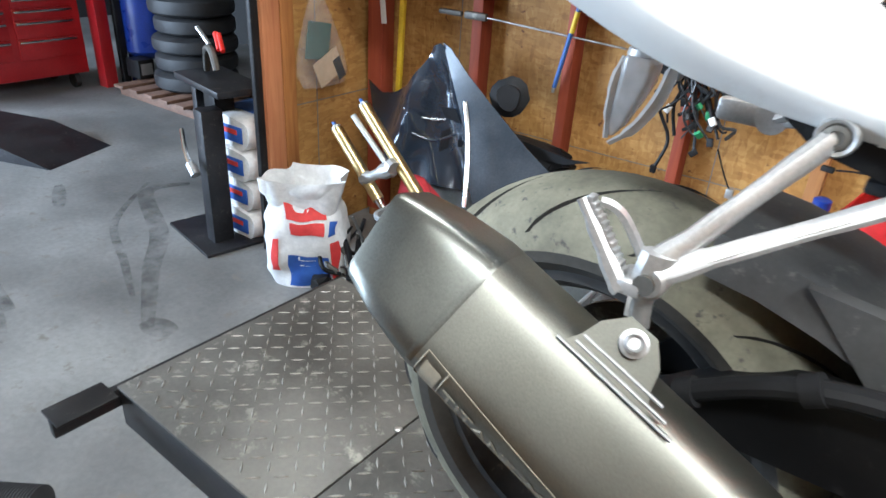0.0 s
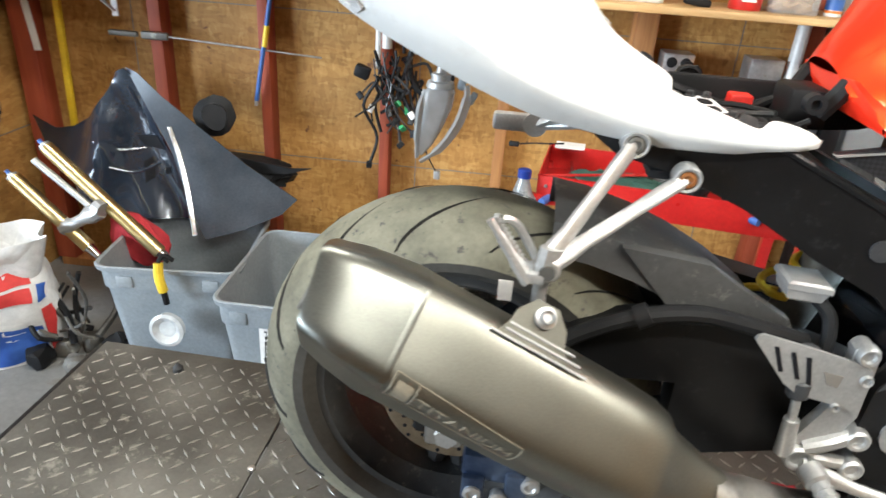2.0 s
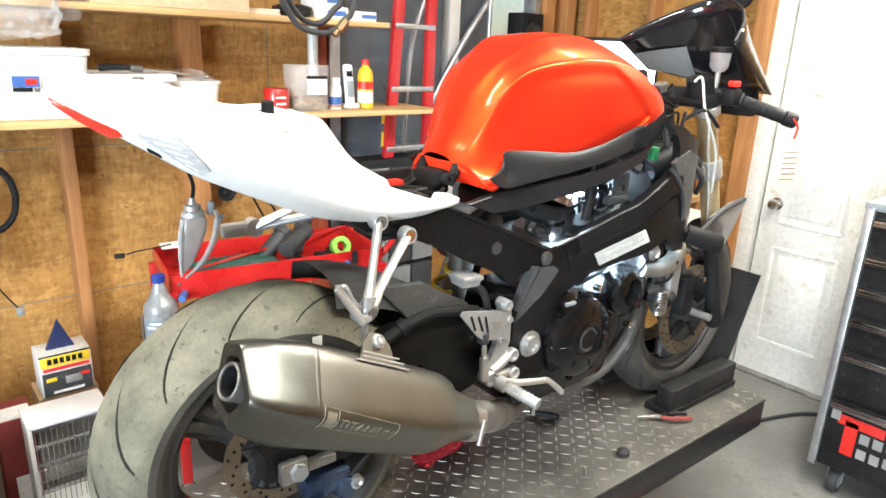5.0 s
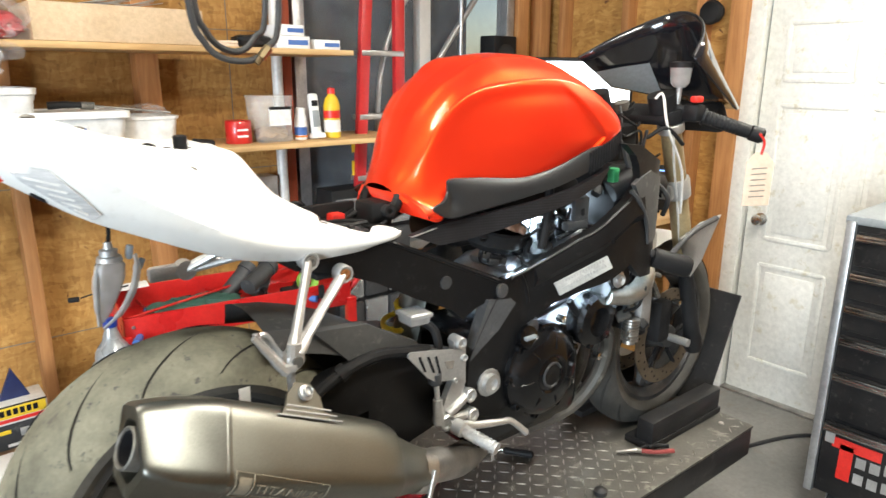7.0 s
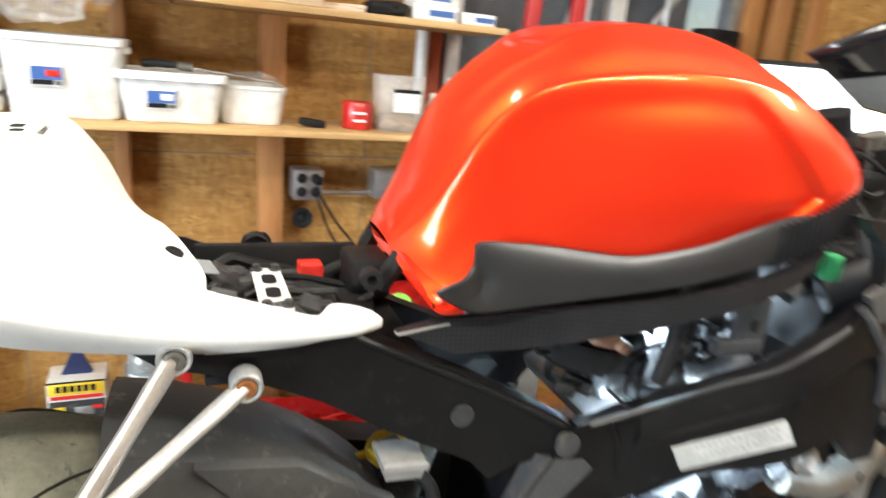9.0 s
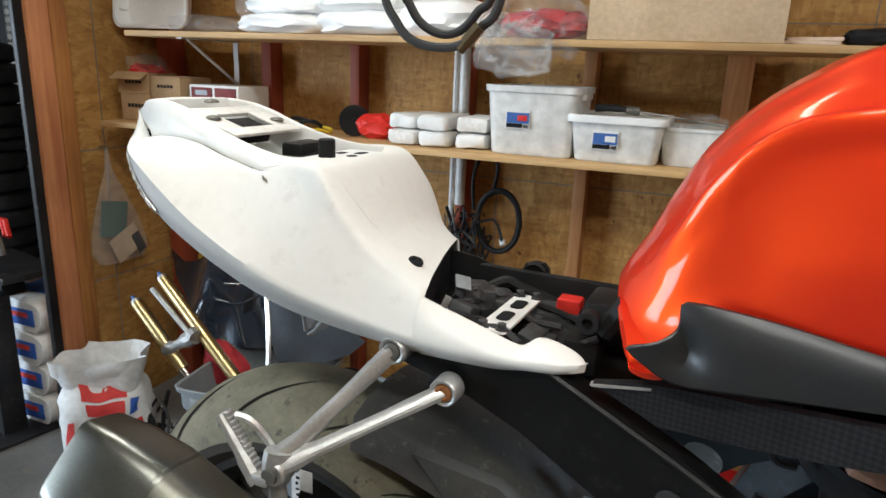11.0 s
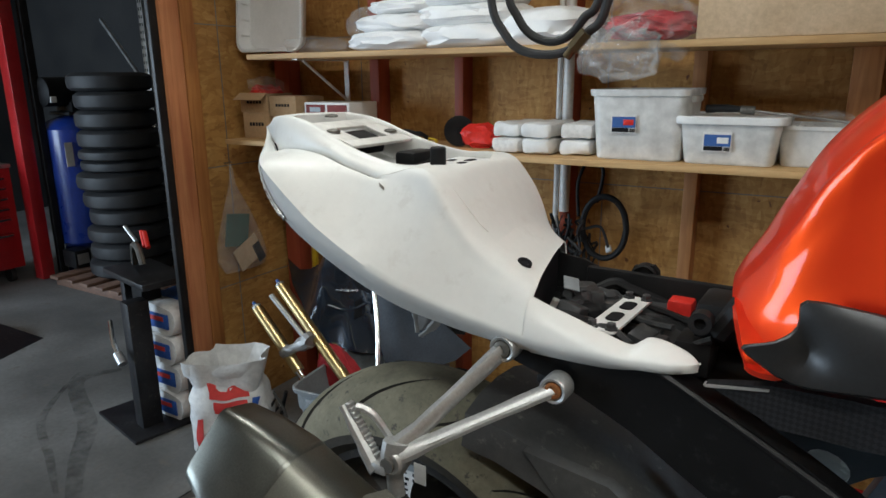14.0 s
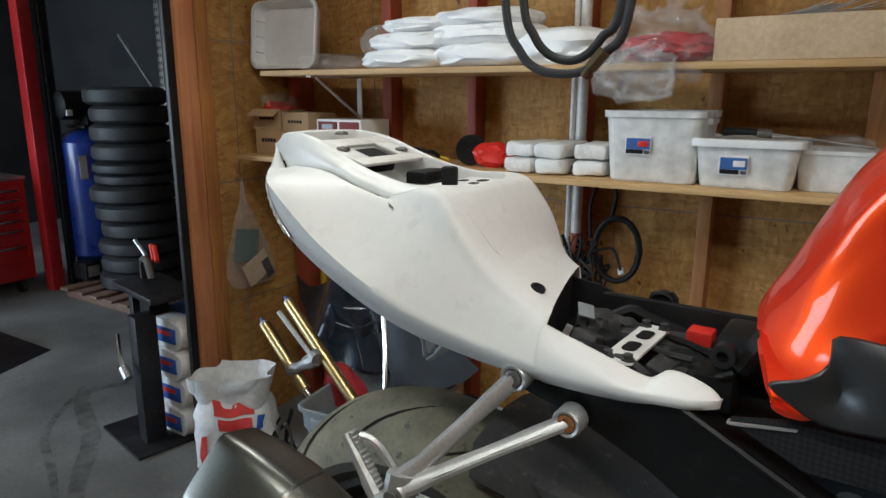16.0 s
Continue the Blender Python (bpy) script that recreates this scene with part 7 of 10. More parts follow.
# forks, yokes, bars and screen
RAKE = Vector((-0.34, 0, 1)).normalized()
AXF = Vector((1.465, 0, 0.275))
for s in (-1, 1):
    f0 = AXF + Vector((0.0, s * 0.117, 0.0))
    leg = part("fork_leg", rod(B(), f0 + RAKE * 0.30, f0 + RAKE * 0.745, 0.0265, 0.0265, 22), FORK_BROWN, bike, "dirty gold fork tube")
    part("fork_slider", turned(B(), f0 - RAKE * 0.02, RAKE, [(0, 0.024), (0.02, 0.03), (0.08, 0.024), (0.30, 0.022), (0.31, 0.030), (0.33, 0.030)], 20), PLASTIC_BLACK, leg)
    part("clamp_ring", turned(B(), f0 + RAKE * 0.690, RAKE, [(0, 0.033), (0.002, 0.0345), (0.022, 0.0345), (0.024, 0.033)], 24), ALU_MATT, leg, "silver handlebar clamp ring")
    part("fork_cap", turned(B(), f0 + RAKE * 0.745, RAKE, [(0, 0.025), (0.012, 0.025), (0.014, 0.018), (0.024, 0.012), (0.024, 0.002)], 14), PLASTIC_BLACK, leg)
    fc = part("front_caliper", box(B(), f0 + Vector((-0.13, -s * 0.047, 0.095)), (0.06, 0.06, 0.13), 0.014), PLASTIC_BLACK, bike, "black radial brake caliper")
    part("caliper_bolt", turned(B(), f0 + Vector((-0.105, -s * 0.012, 0.155)), (0, s, 0), [(0, 0.010), (0.02, 0.010), (0.022, 0.004)], 10), CHROME, fc)
for d, mat, w in ((0.735, PLASTIC_BLACK, 0.032), (0.53, ALU_MATT, 0.05)):
    c = AXF + RAKE * d
    bm = box(B(), (0, 0, 0), (0.09, 0.26, w), 0.014, Matrix.Translation(c + Vector((0.0, 0, 0))) @ pose(0, 0, 0, 0, -18.8, 0))
    for s in (-1, 1):
        turned(bm, c + Vector((0, s * 0.117, 0)) - RAKE * w * 0.55, RAKE, [(0, 0.034), (w * 0.1, 0.0355), (w * 1.0, 0.0355), (w * 1.1, 0.034)], 24)
    part("fork_yoke", bm, mat, bike, "cast fork yoke")
part("steering_stem", rod(B(), AXF + RAKE * 0.50 + Vector((-0.03, 0, 0)), AXF + RAKE * 0.75 + Vector((-0.03, 0, 0)), 0.028), PLASTIC_BLACK, bike)
top = Vector((1.435, 0, 0.30)) + RAKE * 0.70
for s in (-1, 1):
    bar0, bar1 = top + Vector((0.0, s * 0.105, 0.040)), top + Vector((0.135 if s < 0 else -0.02, s * 0.30, -0.036))
    bar = part("handlebar", rod(turned(B(), bar0 - RAKE * 0.022, RAKE, [(0, 0.036), (0.044, 0.036)], 22), bar0, bar0.lerp(bar1, 0.5), 0.012), PLASTIC_BLACK, bike, "black clip-on handlebar with a cast clamp")
    g0 = bar0.lerp(bar1, 0.42)
    d = bar1 - g0
    part("grip", turned(B(), g0, d, [(0, 0.021), (0.006, 0.022), (0.008, 0.0175)] + [(0.012 + 0.0085 * k + e, q) for k in range(10) for e, q in ((0, 0.0165), (0.002, 0.0178), (0.006, 0.0178))] + [(d.length - 0.025, 0.0165)], 18), PLASTIC_BLACK, bar, "ribbed rubber grip")
    part("bar_end", turned(B(), bar1 - d.normalized() * 0.024, d, [(0, 0.016), (0.002, 0.0195), (0.030, 0.0195), (0.034, 0.015), (0.034, 0.002)], 18), PLASTIC_BLACK, bar)
    part("switch_box", box(B(), bar0.lerp(bar1, 0.32), (0.045, 0.05, 0.045), 0.01), PLASTIC_BLACK, bar)
    if s < 0:
        part("stop_switch", box(B(), bar0.lerp(bar1, 0.32) + Vector((-0.014, -0.016, 0.034)), (0.03, 0.022, 0.016), 0.004), RED_PLASTIC, bar, "red engine stop switch")
        part("brake_lever", tube(B(), [bar0.lerp(bar1, 0.3) + Vector((0.03, 0, 0)), bar0.lerp(bar1, 0.6) + Vector((0.055, 0, -0.01)), bar0.lerp(bar1, 0.95) + Vector((0.05, 0, -0.02))], 0.007, 8, 5), PLASTIC_BLACK, bar)
        part("fluid_cup", turned(B(), top + Vector((0.016, -0.140, 0.078)), (0, 0, 1), [(0, 0.014), (0.012, 0.024), (0.05, 0.027)], 20), CUP_SMOKE, bar, "milky brake fluid cup")
        part("cup_lid", turned(B(), top + Vector((0.016, -0.140, 0.126)), (0, 0, 1), [(0, 0.029), (0.013, 0.030), (0.015, 0.020), (0.015, 0.002)], 20), PLASTIC_BLACK, bar)
part("ignition_lock", turned(B(), top + Vector((-0.02, 0, 0.01)), RAKE, [(0, 0.02), (0.03, 0.02), (0.032, 0.014), (0.028, 0.002)], 18), STEEL_DARK, bike)
part("clutch_cable", tube(B(), [top + Vector((-0.04, -0.11, 0.05)), top + Vector((-0.03, -0.125, 0.06)), top + Vector((-0.035, -0.15, -0.02)), top + Vector((0.03, -0.16, -0.13)), top + Vector((0.06, -0.15, -0.25))], 0.0036, 8, 6), CONDUIT, bike, "pale throttle cable")
part("brake_line", tube(B(), [top + Vector((0.02, -0.13, 0.02)), top + Vector((0.02, -0.14, -0.1)), top + Vector((0.08, -0.13, -0.25)), top + Vector((0.12, -0.12, -0.36))], 0.0032, 8, 6), CONDUIT, bike)
rows = []
for i in range(9):
    t = i / 8
    a = (t - 0.5) * 2.1
    y = 0.205 * math.sin(a) / math.sin(1.05)
    x = 1.55 - 0.20 * (1 - math.cos(a)) * 2.1
    lo = 0.975 + 0.02 * abs(t - 0.5) + 0.10 * max(0.0, t - 0.5)
    hi = 1.24 - 0.40 * abs(t - 0.5) ** 1.7
    rows.append([(x + 0.05 * (1 - k / 6) * 1.2 - 0.13 * (k / 6), y * (1 - 0.12 * k / 6), lo + (hi - lo) * k / 6) for k in range(7)])
scr = part("windscreen", ring_faces(B(), rows, closed=False), SMOKE, bike, "dark smoked windscreen seen from behind", 60)
so = scr.modifiers.new("thick", "SOLIDIFY")
so.thickness = 0.004
liner = [[(p[0] - 0.016, p[1] * 0.94, p[2] + 0.002) for p in r[:4]] for r in rows[6:]]
part("screen_liner", ring_faces(B(), liner, closed=False), TOTE_GREY, scr, "pale grey inner edge of the cowl", 60)
part("screen_rim", tube(B(), [(r[6][0], r[6][1], r[6][2]) for r in rows], 0.004, 6, 3), PLASTIC_BLACK, scr)
part("instrument_panel", box(B(), (0, 0, 0), (0.05, 0.20, 0.09), 0.02, pose(1.50, -0.02, 0.955, 0, -35, 0)), PLASTIC_BLACK, bike)
part("front_mudguard", ring_faces(B(), [[(1.40 + 0.318 * math.cos(a) , y, 0.30 + (0.318 - 1.5 * y * y) * math.sin(a)) for y in (-0.066, -0.05, 0.0, 0.05, 0.066)] for a in [radians(60 + 10 * k) for k in range(9)]], closed=False), WHITE_PAINT, bike, "white front mudguard", 60)
part("cup_bracket", rod(B(), top + Vector((0.02, -0.135, 0.03)), top + Vector((0.016, -0.140, 0.08)), 0.007), ALU_MATT, bike)
part("fairing_stay", ngon_plate(B(), [(1.28, 0.64), (1.38, 0.672), (1.48, 0.682), (1.45, 0.645), (1.40, 0.56), (1.35, 0.52), (1.33, 0.54), (1.37, 0.61)], lambda a, b, q: (a, -0.147 - 0.006 * q, b), 0.006), ALU_MATT, bike, "pale alloy fairing stay")
part("stay_tube", tube(B(), [(1.24, -0.15, 0.60), (1.34, -0.155, 0.655), (1.46, -0.15, 0.675)], 0.008, 8, 5), PLASTIC_GREY, bike)

# ---- things on the shelves ----
Z1, Z2 = 1.384, 1.754


def panel(bm, x0, x1, z0, z1, y, thick=0.0012):
    """A flat upright slip facing the room."""
    return box(bm, ((x0 + x1) / 2, y - thick / 2, (z0 + z1) / 2), (x1 - x0, thick, z1 - z0))


def storage_tub(x, y, z, w, d, h, lid, label, label_w=0.0, label_x=0.0):
    t = thing("storage_tub", pose(x, y, z), label, "storage tub", "milky storage tubs")
    prof = [(0.0, 0.84), (0.006, 0.87), (h * 0.9, 0.97), (h * 0.91, 1.02), (h, 1.03), (h, 0.98), (h * 0.9, 0.945), (0.008, 0.84), (0.008, 0.5)]
    part("tub", ring_faces(B(), [[(a * s, b * s, q) for a, b in rounded(w, d, 0.03, 4)] for q, s in prof]), MILKY, t, "milky translucent tub")
    for s in (-1, 1):
        part("handle_lip", box(B(), (s * w * 0.50, 0, h * 0.86), (0.018, d * 0.4, 0.02), 0.005), MILKY, t)
    if lid:
        part("lid", ring_faces(B(), [[(a * s, b * s, q) for a, b in rounded(w, d, 0.03, 4)] for q, s in ((h - 0.012, 1.06), (h + 0.004, 1.065), (h + 0.010, 1.05), (h + 0.012, 1.0), (h + 0.006, 0.96), (h + 0.006, 0.4))]), WHITE_PLASTIC, t, "white snap lid")
    rng = random.Random(int(x * 100))
    part("contents", blob(B(), (0, 0, h * 0.36), (w * 0.36, d * 0.34, h * 0.30), 0.25, 3, x * 7, 3, 0.012), PAPER, t, "white packages showing through")
    if label_w:
        yy = -d / 2 * 0.93
        lb = part("label", box(B(), (label_x, yy - 0.006, h * 0.52), (label_w, 0.002, label_w * 0.72), 0), PAPER, t, "white label with a blue picture")
        part("label_picture", box(B(), (label_x + 0.001, yy - 0.0078, h * 0.52 + label_w * 0.06), (label_w * 0.92, 0.0015, label_w * 0.42)), BLUE_PLASTIC, lb)
        part("label_drawing", box(B(), (label_x + label_w * 0.2, yy - 0.009, h * 0.52 + label_w * 0.06), (label_w * 0.4, 0.0015, label_w * 0.22), 0.0004), RED_PLASTIC if not lid else PAPER, lb)
        part("label_band", box(B(), (label_x - label_w * 0.12, yy - 0.0078, h * 0.52 - label_w * 0.24), (label_w * 0.66, 0.0015, label_w * 0.16)), INK, lb)
        for k in range(6):
            part("code_bar", box(B(), (label_x + label_w * (0.27 + 0.035 * k), yy - 0.0082, h * 0.52 - label_w * 0.25), (label_w * 0.018, 0.0015, label_w * 0.14)), INK, lb)
    return t


storage_tub(-0.015, 1.60, Z1, 0.31, 0.30, 0.225, False, "tall milky plastic tub without a lid on the shelf", 0.082, -0.04)
storage_tub(0.262, 1.59, Z1, 0.295, 0.28, 0.135, True, "low milky plastic tub with white lid on the shelf", 0.082, -0.03)
storage_tub(0.495, 1.62, Z1, 0.21, 0.24, 0.12, False, "small milky plastic tub holding a clear bag", 0)
solo("clear_bag", blob(B(), (0, 0, 0), (0.085, 0.09, 0.035), 0.4, 4, 2.0), CLEAR_BAG, pose(0.50, 1.62, Z1 + 0.122), "crumpled clear plastic bag in the small tub", "plastic bag")
tool = thing("caulking_gun", pose(0.28, 1.53, Z1 + 0.160, 0, 0, -6), "black hand tool with a steel rod on a tub lid", "hand tool")
part("handle", tube(B(), [(-0.10, 0, 0.004), (-0.05, 0, 0.007), (0.02, 0, 0.004)], [0.013, 0.012, 0.010], 10, 4), PLASTIC_BLACK, tool)
part("shaft", rod(B(), (0.01, 0, 0.004), (0.30, 0.05, -0.03), 0.004), STEEL_WORN, tool)
part("collar", rod(B(), (0.0, 0, 0.004), (0.04, 0.006, 0.001), 0.013), STEEL_DARK, tool)
rng = random.Random(4)
for r in range(2):
    for k in range(3):
        bm = box(B(), (0, 0, 0), (0.112, 0.24, 0.052), 0.016)
        bmesh.ops.subdivide_edges(bm, edges=[e for e in bm.edges if e.calc_length() > 0.03], cuts=5, use_grid_fill=True)
        solo("poly_bag_pack", crumple(bm, 0.007, 24, k + 3.0 * r), WHITE_PLASTIC if (k + r) % 3 else PAPER, pose(-0.478 + 0.119 * k + rng.uniform(-0.006, 0.006), 1.60 + rng.uniform(-0.02, 0.02), Z1 + 0.028 + 0.055 * r, 0, 0, rng.uniform(-5, 5)), "flat pack of white plastic bags on the shelf", "bag pack", "packs of plastic bags")
wr = thing("cable_reel", pose(-0.70, 1.62, Z1), "black and red cable reel on the shelf", "cable reel")
part("flange", turned(B(), (-0.04, -0.03, 0.062), (0.5, -0.85, 0), [(0, 0.06), (0.008, 0.06), (0.009, 0.05), (0.006, 0.012), (0.012, 0.01)], 26), PLASTIC_BLACK, wr)
part("red_body", blob(B(), (0.05, -0.01, 0.045), (0.075, 0.05, 0.045), 0.35, 3, 5.0), RED_PLASTIC, wr, "red plastic body")
yc = tube(B(), [(0.07 * math.cos(a) * (1 + 0.1 * math.sin(3 * a)), 0.06 * math.sin(a), 0.008 + 0.006 * (k % 3)) for k, a in enumerate([0.7 * q for q in range(24)])], 0.005, 6, 3)
solo("yellow_cable", yc, YELLOW, pose(-0.93, 1.60, Z1), "loose coil of yellow cable on the shelf", "cable")
solo("black_cable", tube(B(), [(0.09 * math.cos(a), 0.06 * math.sin(a), 0.01 + 0.012 * (k % 4)) for k, a in enumerate([0.8 * q for q in range(20)])], 0.006, 6, 3), PLASTIC_BLACK, pose(-1.02, 1.66, Z1), "loose coil of black cable on the shelf", "cable")


def carton(x, y, z, w, d, h, label, mat=CARDBOARD, bar=True, open_top=False, rz=0.0):
    t = thing("carton", pose(x, y, z, 0, 0, rz), label, "cardboard box", "cardboard boxes")
    if open_top:
        prof = [(0, 1.0), (h, 1.0), (h, 0.97), (0.01, 0.97), (0.01, 0.3)]
        part("box_body", ring_faces(B(), [[(a * w / 2 * s, b * d / 2 * s, q) for a, b in ((1, 1), (-1, 1), (-1, -1), (1, -1))] for q, s in prof]), mat, t)
        part("flap", box(B(), (0, 0, 0), (w, 0.003, 0.06), 0, pose(0, -d / 2 - 0.025, h - 0.012, -60, 0, 0)), mat, t)
    else:
        part("box_body", box(B(), (0, 0, h / 2), (w, d, h), 0.003), mat, t)
        part("tape", box(B(), (0, 0, h + 0.0006), (w, 0.05, 0.0012)), TAG_PAPER, t)
    if bar:
        for k in range(5):
            part("print_bar", box(B(), (-w * 0.22 + w * 0.11 * k, -d / 2 - 0.0006, h * 0.55), (w * 0.08, 0.001, h * 0.14)), INK, t)
    return t


carton(-1.80, 1.63, Z1, 0.15, 0.20, 0.115, "brown cardboard box with dark print on the shelf", rz=8)
carton(-1.62, 1.64, Z1, 0.17, 0.18, 0.10, "brown cardboard box under another on the shelf", bar=False)
carton(-1.62, 1.64, Z1 + 0.102, 0.16, 0.17, 0.085, "brown cardboard box with dark print stacked on another", rz=-4)
ob = carton(-1.80, 1.62, Z1 + 0.116, 0.16, 0.18, 0.085, "open cardboard box filled with red parts", open_top=True, rz=5)
solo("red_parts", blob(B(), (0, 0, 0), (0.06, 0.07, 0.035), 0.5, 4, 8.0), RED_PLASTIC, pose(-1.80, 1.62, Z1 + 0.20), "bright red plastic parts in an open box", "spare parts")
solo("clear_bag", blob(B(), (0, 0, 0), (0.075, 0.075, 0.05), 0.35, 3, 1.0), CLEAR_BAG, pose(-1.80, 1.62, Z1 + 0.225), "clear plastic bag over red parts", "plastic bag")
carton(-1.62, 1.62, Z1 + 0.101, 0.16, 0.17, 0.09, "small brown cardboard box with dark print")
org = thing("parts_drawer", pose(-1.37, 1.64, Z1), "small white parts organiser with maroon drawers", "parts organiser")
part("cabinet_body", box(B(), (0, 0, 0.083), (0.25, 0.20, 0.166), 0.004), WHITE_PLASTIC, org)
for i in range(2):
    for k in range(3):
        dr = part("drawer", box(B(), (-0.060 + 0.120 * i, -0.101, 0.031 + 0.052 * k), (0.106, 0.006, 0.042), 0.002), DULL_RED, org)
        if not i:
            part("drawer_print", box(B(), (-0.060, -0.1046, 0.031 + 0.052 * k), (0.06, 0.001, 0.02)), TOTE_GREY, dr)
# right-hand end of the lower shelf
gd = thing("glue_tool", pose(0.685, 1.52, Z1), "small black hand tool lying on the shelf", "hand tool")
part("tool_body", box(B(), (0, 0, 0.014), (0.09, 0.035, 0.026), 0.01, pose(0, 0, 0, 0, 8, 12)), PLASTIC_BLACK, gd)
can = thing("paint_tin", pose(0.845, 1.55, Z1), "small red tin with white print on the shelf", "tin")
part("tin_body", turned(B(), (0, 0, 0), (0, 0, 1), [(0, 0.049), (0.003, 0.051), (0.085, 0.051), (0.09, 0.048), (0.088, 0.042)], 28), RED_PAINT, can)
for z in (0.03, 0.055):
    part("print_bar", box(B(), (-0.005, -0.0515, z), (0.045, 0.002, 0.008)), PAPER, can)
ct = thing("clear_jar", pose(0.985, 1.55, Z1), "clear square plastic jar holding dark oddments", "jar")
part("jar_body", ring_faces(B(), [[(a * s, b * s, q) for a, b in rounded(0.155, 0.14, 0.02, 4)] for q, s in ((0, 0.9), (0.004, 0.93), (0.175, 1.0), (0.18, 1.04), (0.185, 1.04))]), CLEAR_TUB, ct)
part("jar_label", box(B(), (0.01, -0.073, 0.10), (0.095, 0.002, 0.065)), PAPER, ct)
part("label_band", box(B(), (0.01, -0.0745, 0.137), (0.095, 0.002, 0.012)), INK, ct)
part("oddments", blob(B(), (0, 0, 0.03), (0.062, 0.055, 0.028), 0.4, 4, 3, 3, 0.005), CARDBOARD, ct)


def bottle(name, x, y, z, r, h, mat, capmat, label, bands=(), neck=0.35):
    t = thing(name, pose(x, y, z), label, "bottle")
    b = part("bottle_body", turned(B(), (0, 0, 0), (0, 0, 1), [(0, r * 0.9), (0.004, r), (h * 0.66, r), (h * 0.78, r * 0.8), (h * 0.86, r * neck), (h * 0.9, r * neck)], 26), mat, t)
    part("cap", turned(B(), (0, 0, h * 0.88), (0, 0, 1), [(0, r * neck * 1.2), (h * 0.1, r * neck * 1.1), (h * 0.12, r * neck * 0.5)], 18), capmat, t)
    for z0, z1, m in bands:
        part("bottle_label", turned(B(), (0, 0, h * z0), (0, 0, 1), [(0, r + 0.0006), (h * (z1 - z0), r + 0.0006)], 26, cap=False), m, b)
    return t


bottle("pill_bottle", 1.115, 1.53, Z1, 0.026, 0.135, WHITE_PLASTIC, WHITE_PLASTIC, "small white bottle with blue and orange label", ((0.15, 0.4, BLUE_PLASTIC), (0.4, 0.6, PAPER), (0.08, 0.14, ORANGE_PLASTIC)), 0.7)
ph = thing("cordless_phone", pose(1.185, 1.52, Z1, -8, 0, 0), "white cordless telephone handset standing on its cradle", "telephone")
part("cradle", box(B(), (0, 0, 0.012), (0.06, 0.07, 0.024), 0.008), WHITE_PLASTIC, ph)
part("handset", box(B(), (0, 0, 0.105), (0.046, 0.026, 0.175), 0.011), WHITE_PLASTIC, ph)
part("keypad", box(B(), (0, -0.0135, 0.085), (0.032, 0.002, 0.07), 0.0005), TOTE_GREY, ph)
part("display", box(B(), (0, -0.0135, 0.15), (0.03, 0.002, 0.025), 0.0005), INK, ph)
bottle("polish_bottle", 1.27, 1.53, Z1, 0.036, 0.215, YELLOW, RED_PLASTIC, "yellow polish bottle with red cap on the shelf", ((0.12, 0.36, PAPER), (0.40, 0.55, RED_PLASTIC)), 0.42)
# upper shelf
tb = thing("storage_bin", pose(-1.74, 1.66, Z2 + 0.004, 84, 0, 4), "white plastic bin standing on its side on the upper shelf", "storage bin")
prof = [(0.0, 0.84), (0.01, 0.90), (0.070, 1.0), (0.076, 0.985), (0.02, 0.87), (0.015, 0.4)]
part("bin_body", ring_faces(B(), [[(a * s, b * s + 0.155, q) for a, b in rounded(0.36, 0.29, 0.045, 5)] for q, s in prof]), WHITE_PLASTIC, tb)
part("bin_rim", ring_faces(B(), [[(a * s, b * s + 0.155, q) for a, b in rounded(0.36, 0.29, 0.045, 5)] for q, s in ((0.066, 1.002), (0.064, 1.045), (0.074, 1.055), (0.080, 1.04), (0.078, 0.99))], cap=False), WHITE_PLASTIC, tb, "rolled rim of the bin")
for k in range(3):
    part("bin_rib", box(B(), (-0.160, 0.085 + 0.07 * k, 0.045), (0.008, 0.006, 0.052), 0.002), WHITE_PLASTIC, tb)
for i, (x, w, h, m) in enumerate(((-1.43, 0.11, 0.035, CLEAR_BAG), (-1.28, 0.12, 0.03, CLEAR_BAG))):
    solo("clear_bag", blob(B(), (0, 0, 0), (w, 0.13, h), 0.35, 3, 4.0 + i), m, pose(x, 1.57, Z2 + h * 0.9), "crumpled clear plastic bag on the upper shelf", "plastic bag", "clear bags")
for i, (x, y, z, w, h) in enumerate(((-0.98, 1.55, 0.035, 0.20, 0.036), (-0.64, 1.56, 0.04, 0.21, 0.042), (-0.96, 1.56, 0.098, 0.18, 0.034), (-0.66, 1.57, 0.112, 0.21, 0.040), (-0.92, 1.57, 0.156, 0.16, 0.028), (-0.66, 1.57, 0.172, 0.19, 0.030), (-0.34, 1.56, 0.055, 0.16, 0.060))):
    solo("foam_bag", blob(B(), (0, 0, 0), (w * 1.04, 0.15, h * 1.15), 0.13, 2.6, 11.0 + i, 4), FOAM_WHITE, pose(x, y, Z2 + z), "puffy white bag of packing foam on the upper shelf", "packing bag", "foam bags")
for i, x in enumerate((-1.0, -0.68)):
    solo("bag_wrap", blob(B(), (0, 0, 0), (0.20, 0.155, 0.085), 0.16, 3, 21.0 + i, 4), CLEAR_BAG, pose(x, 1.575, Z2 + 0.088), "loose clear wrap over the foam bags", "plastic wrap")
rb = thing("red_cloth_bag", pose(-0.02, 1.53, Z2), "clear bag with folded red cloth at the shelf edge", "plastic bag")
part("folded_cloth", crumple(blob(B(), (0.02, -0.03, 0.045), (0.125, 0.085, 0.040), 0.35, 2.4, 33.0, 4), 0.012, 16), RED_CLOTH, rb, "bundled bright red cloth")
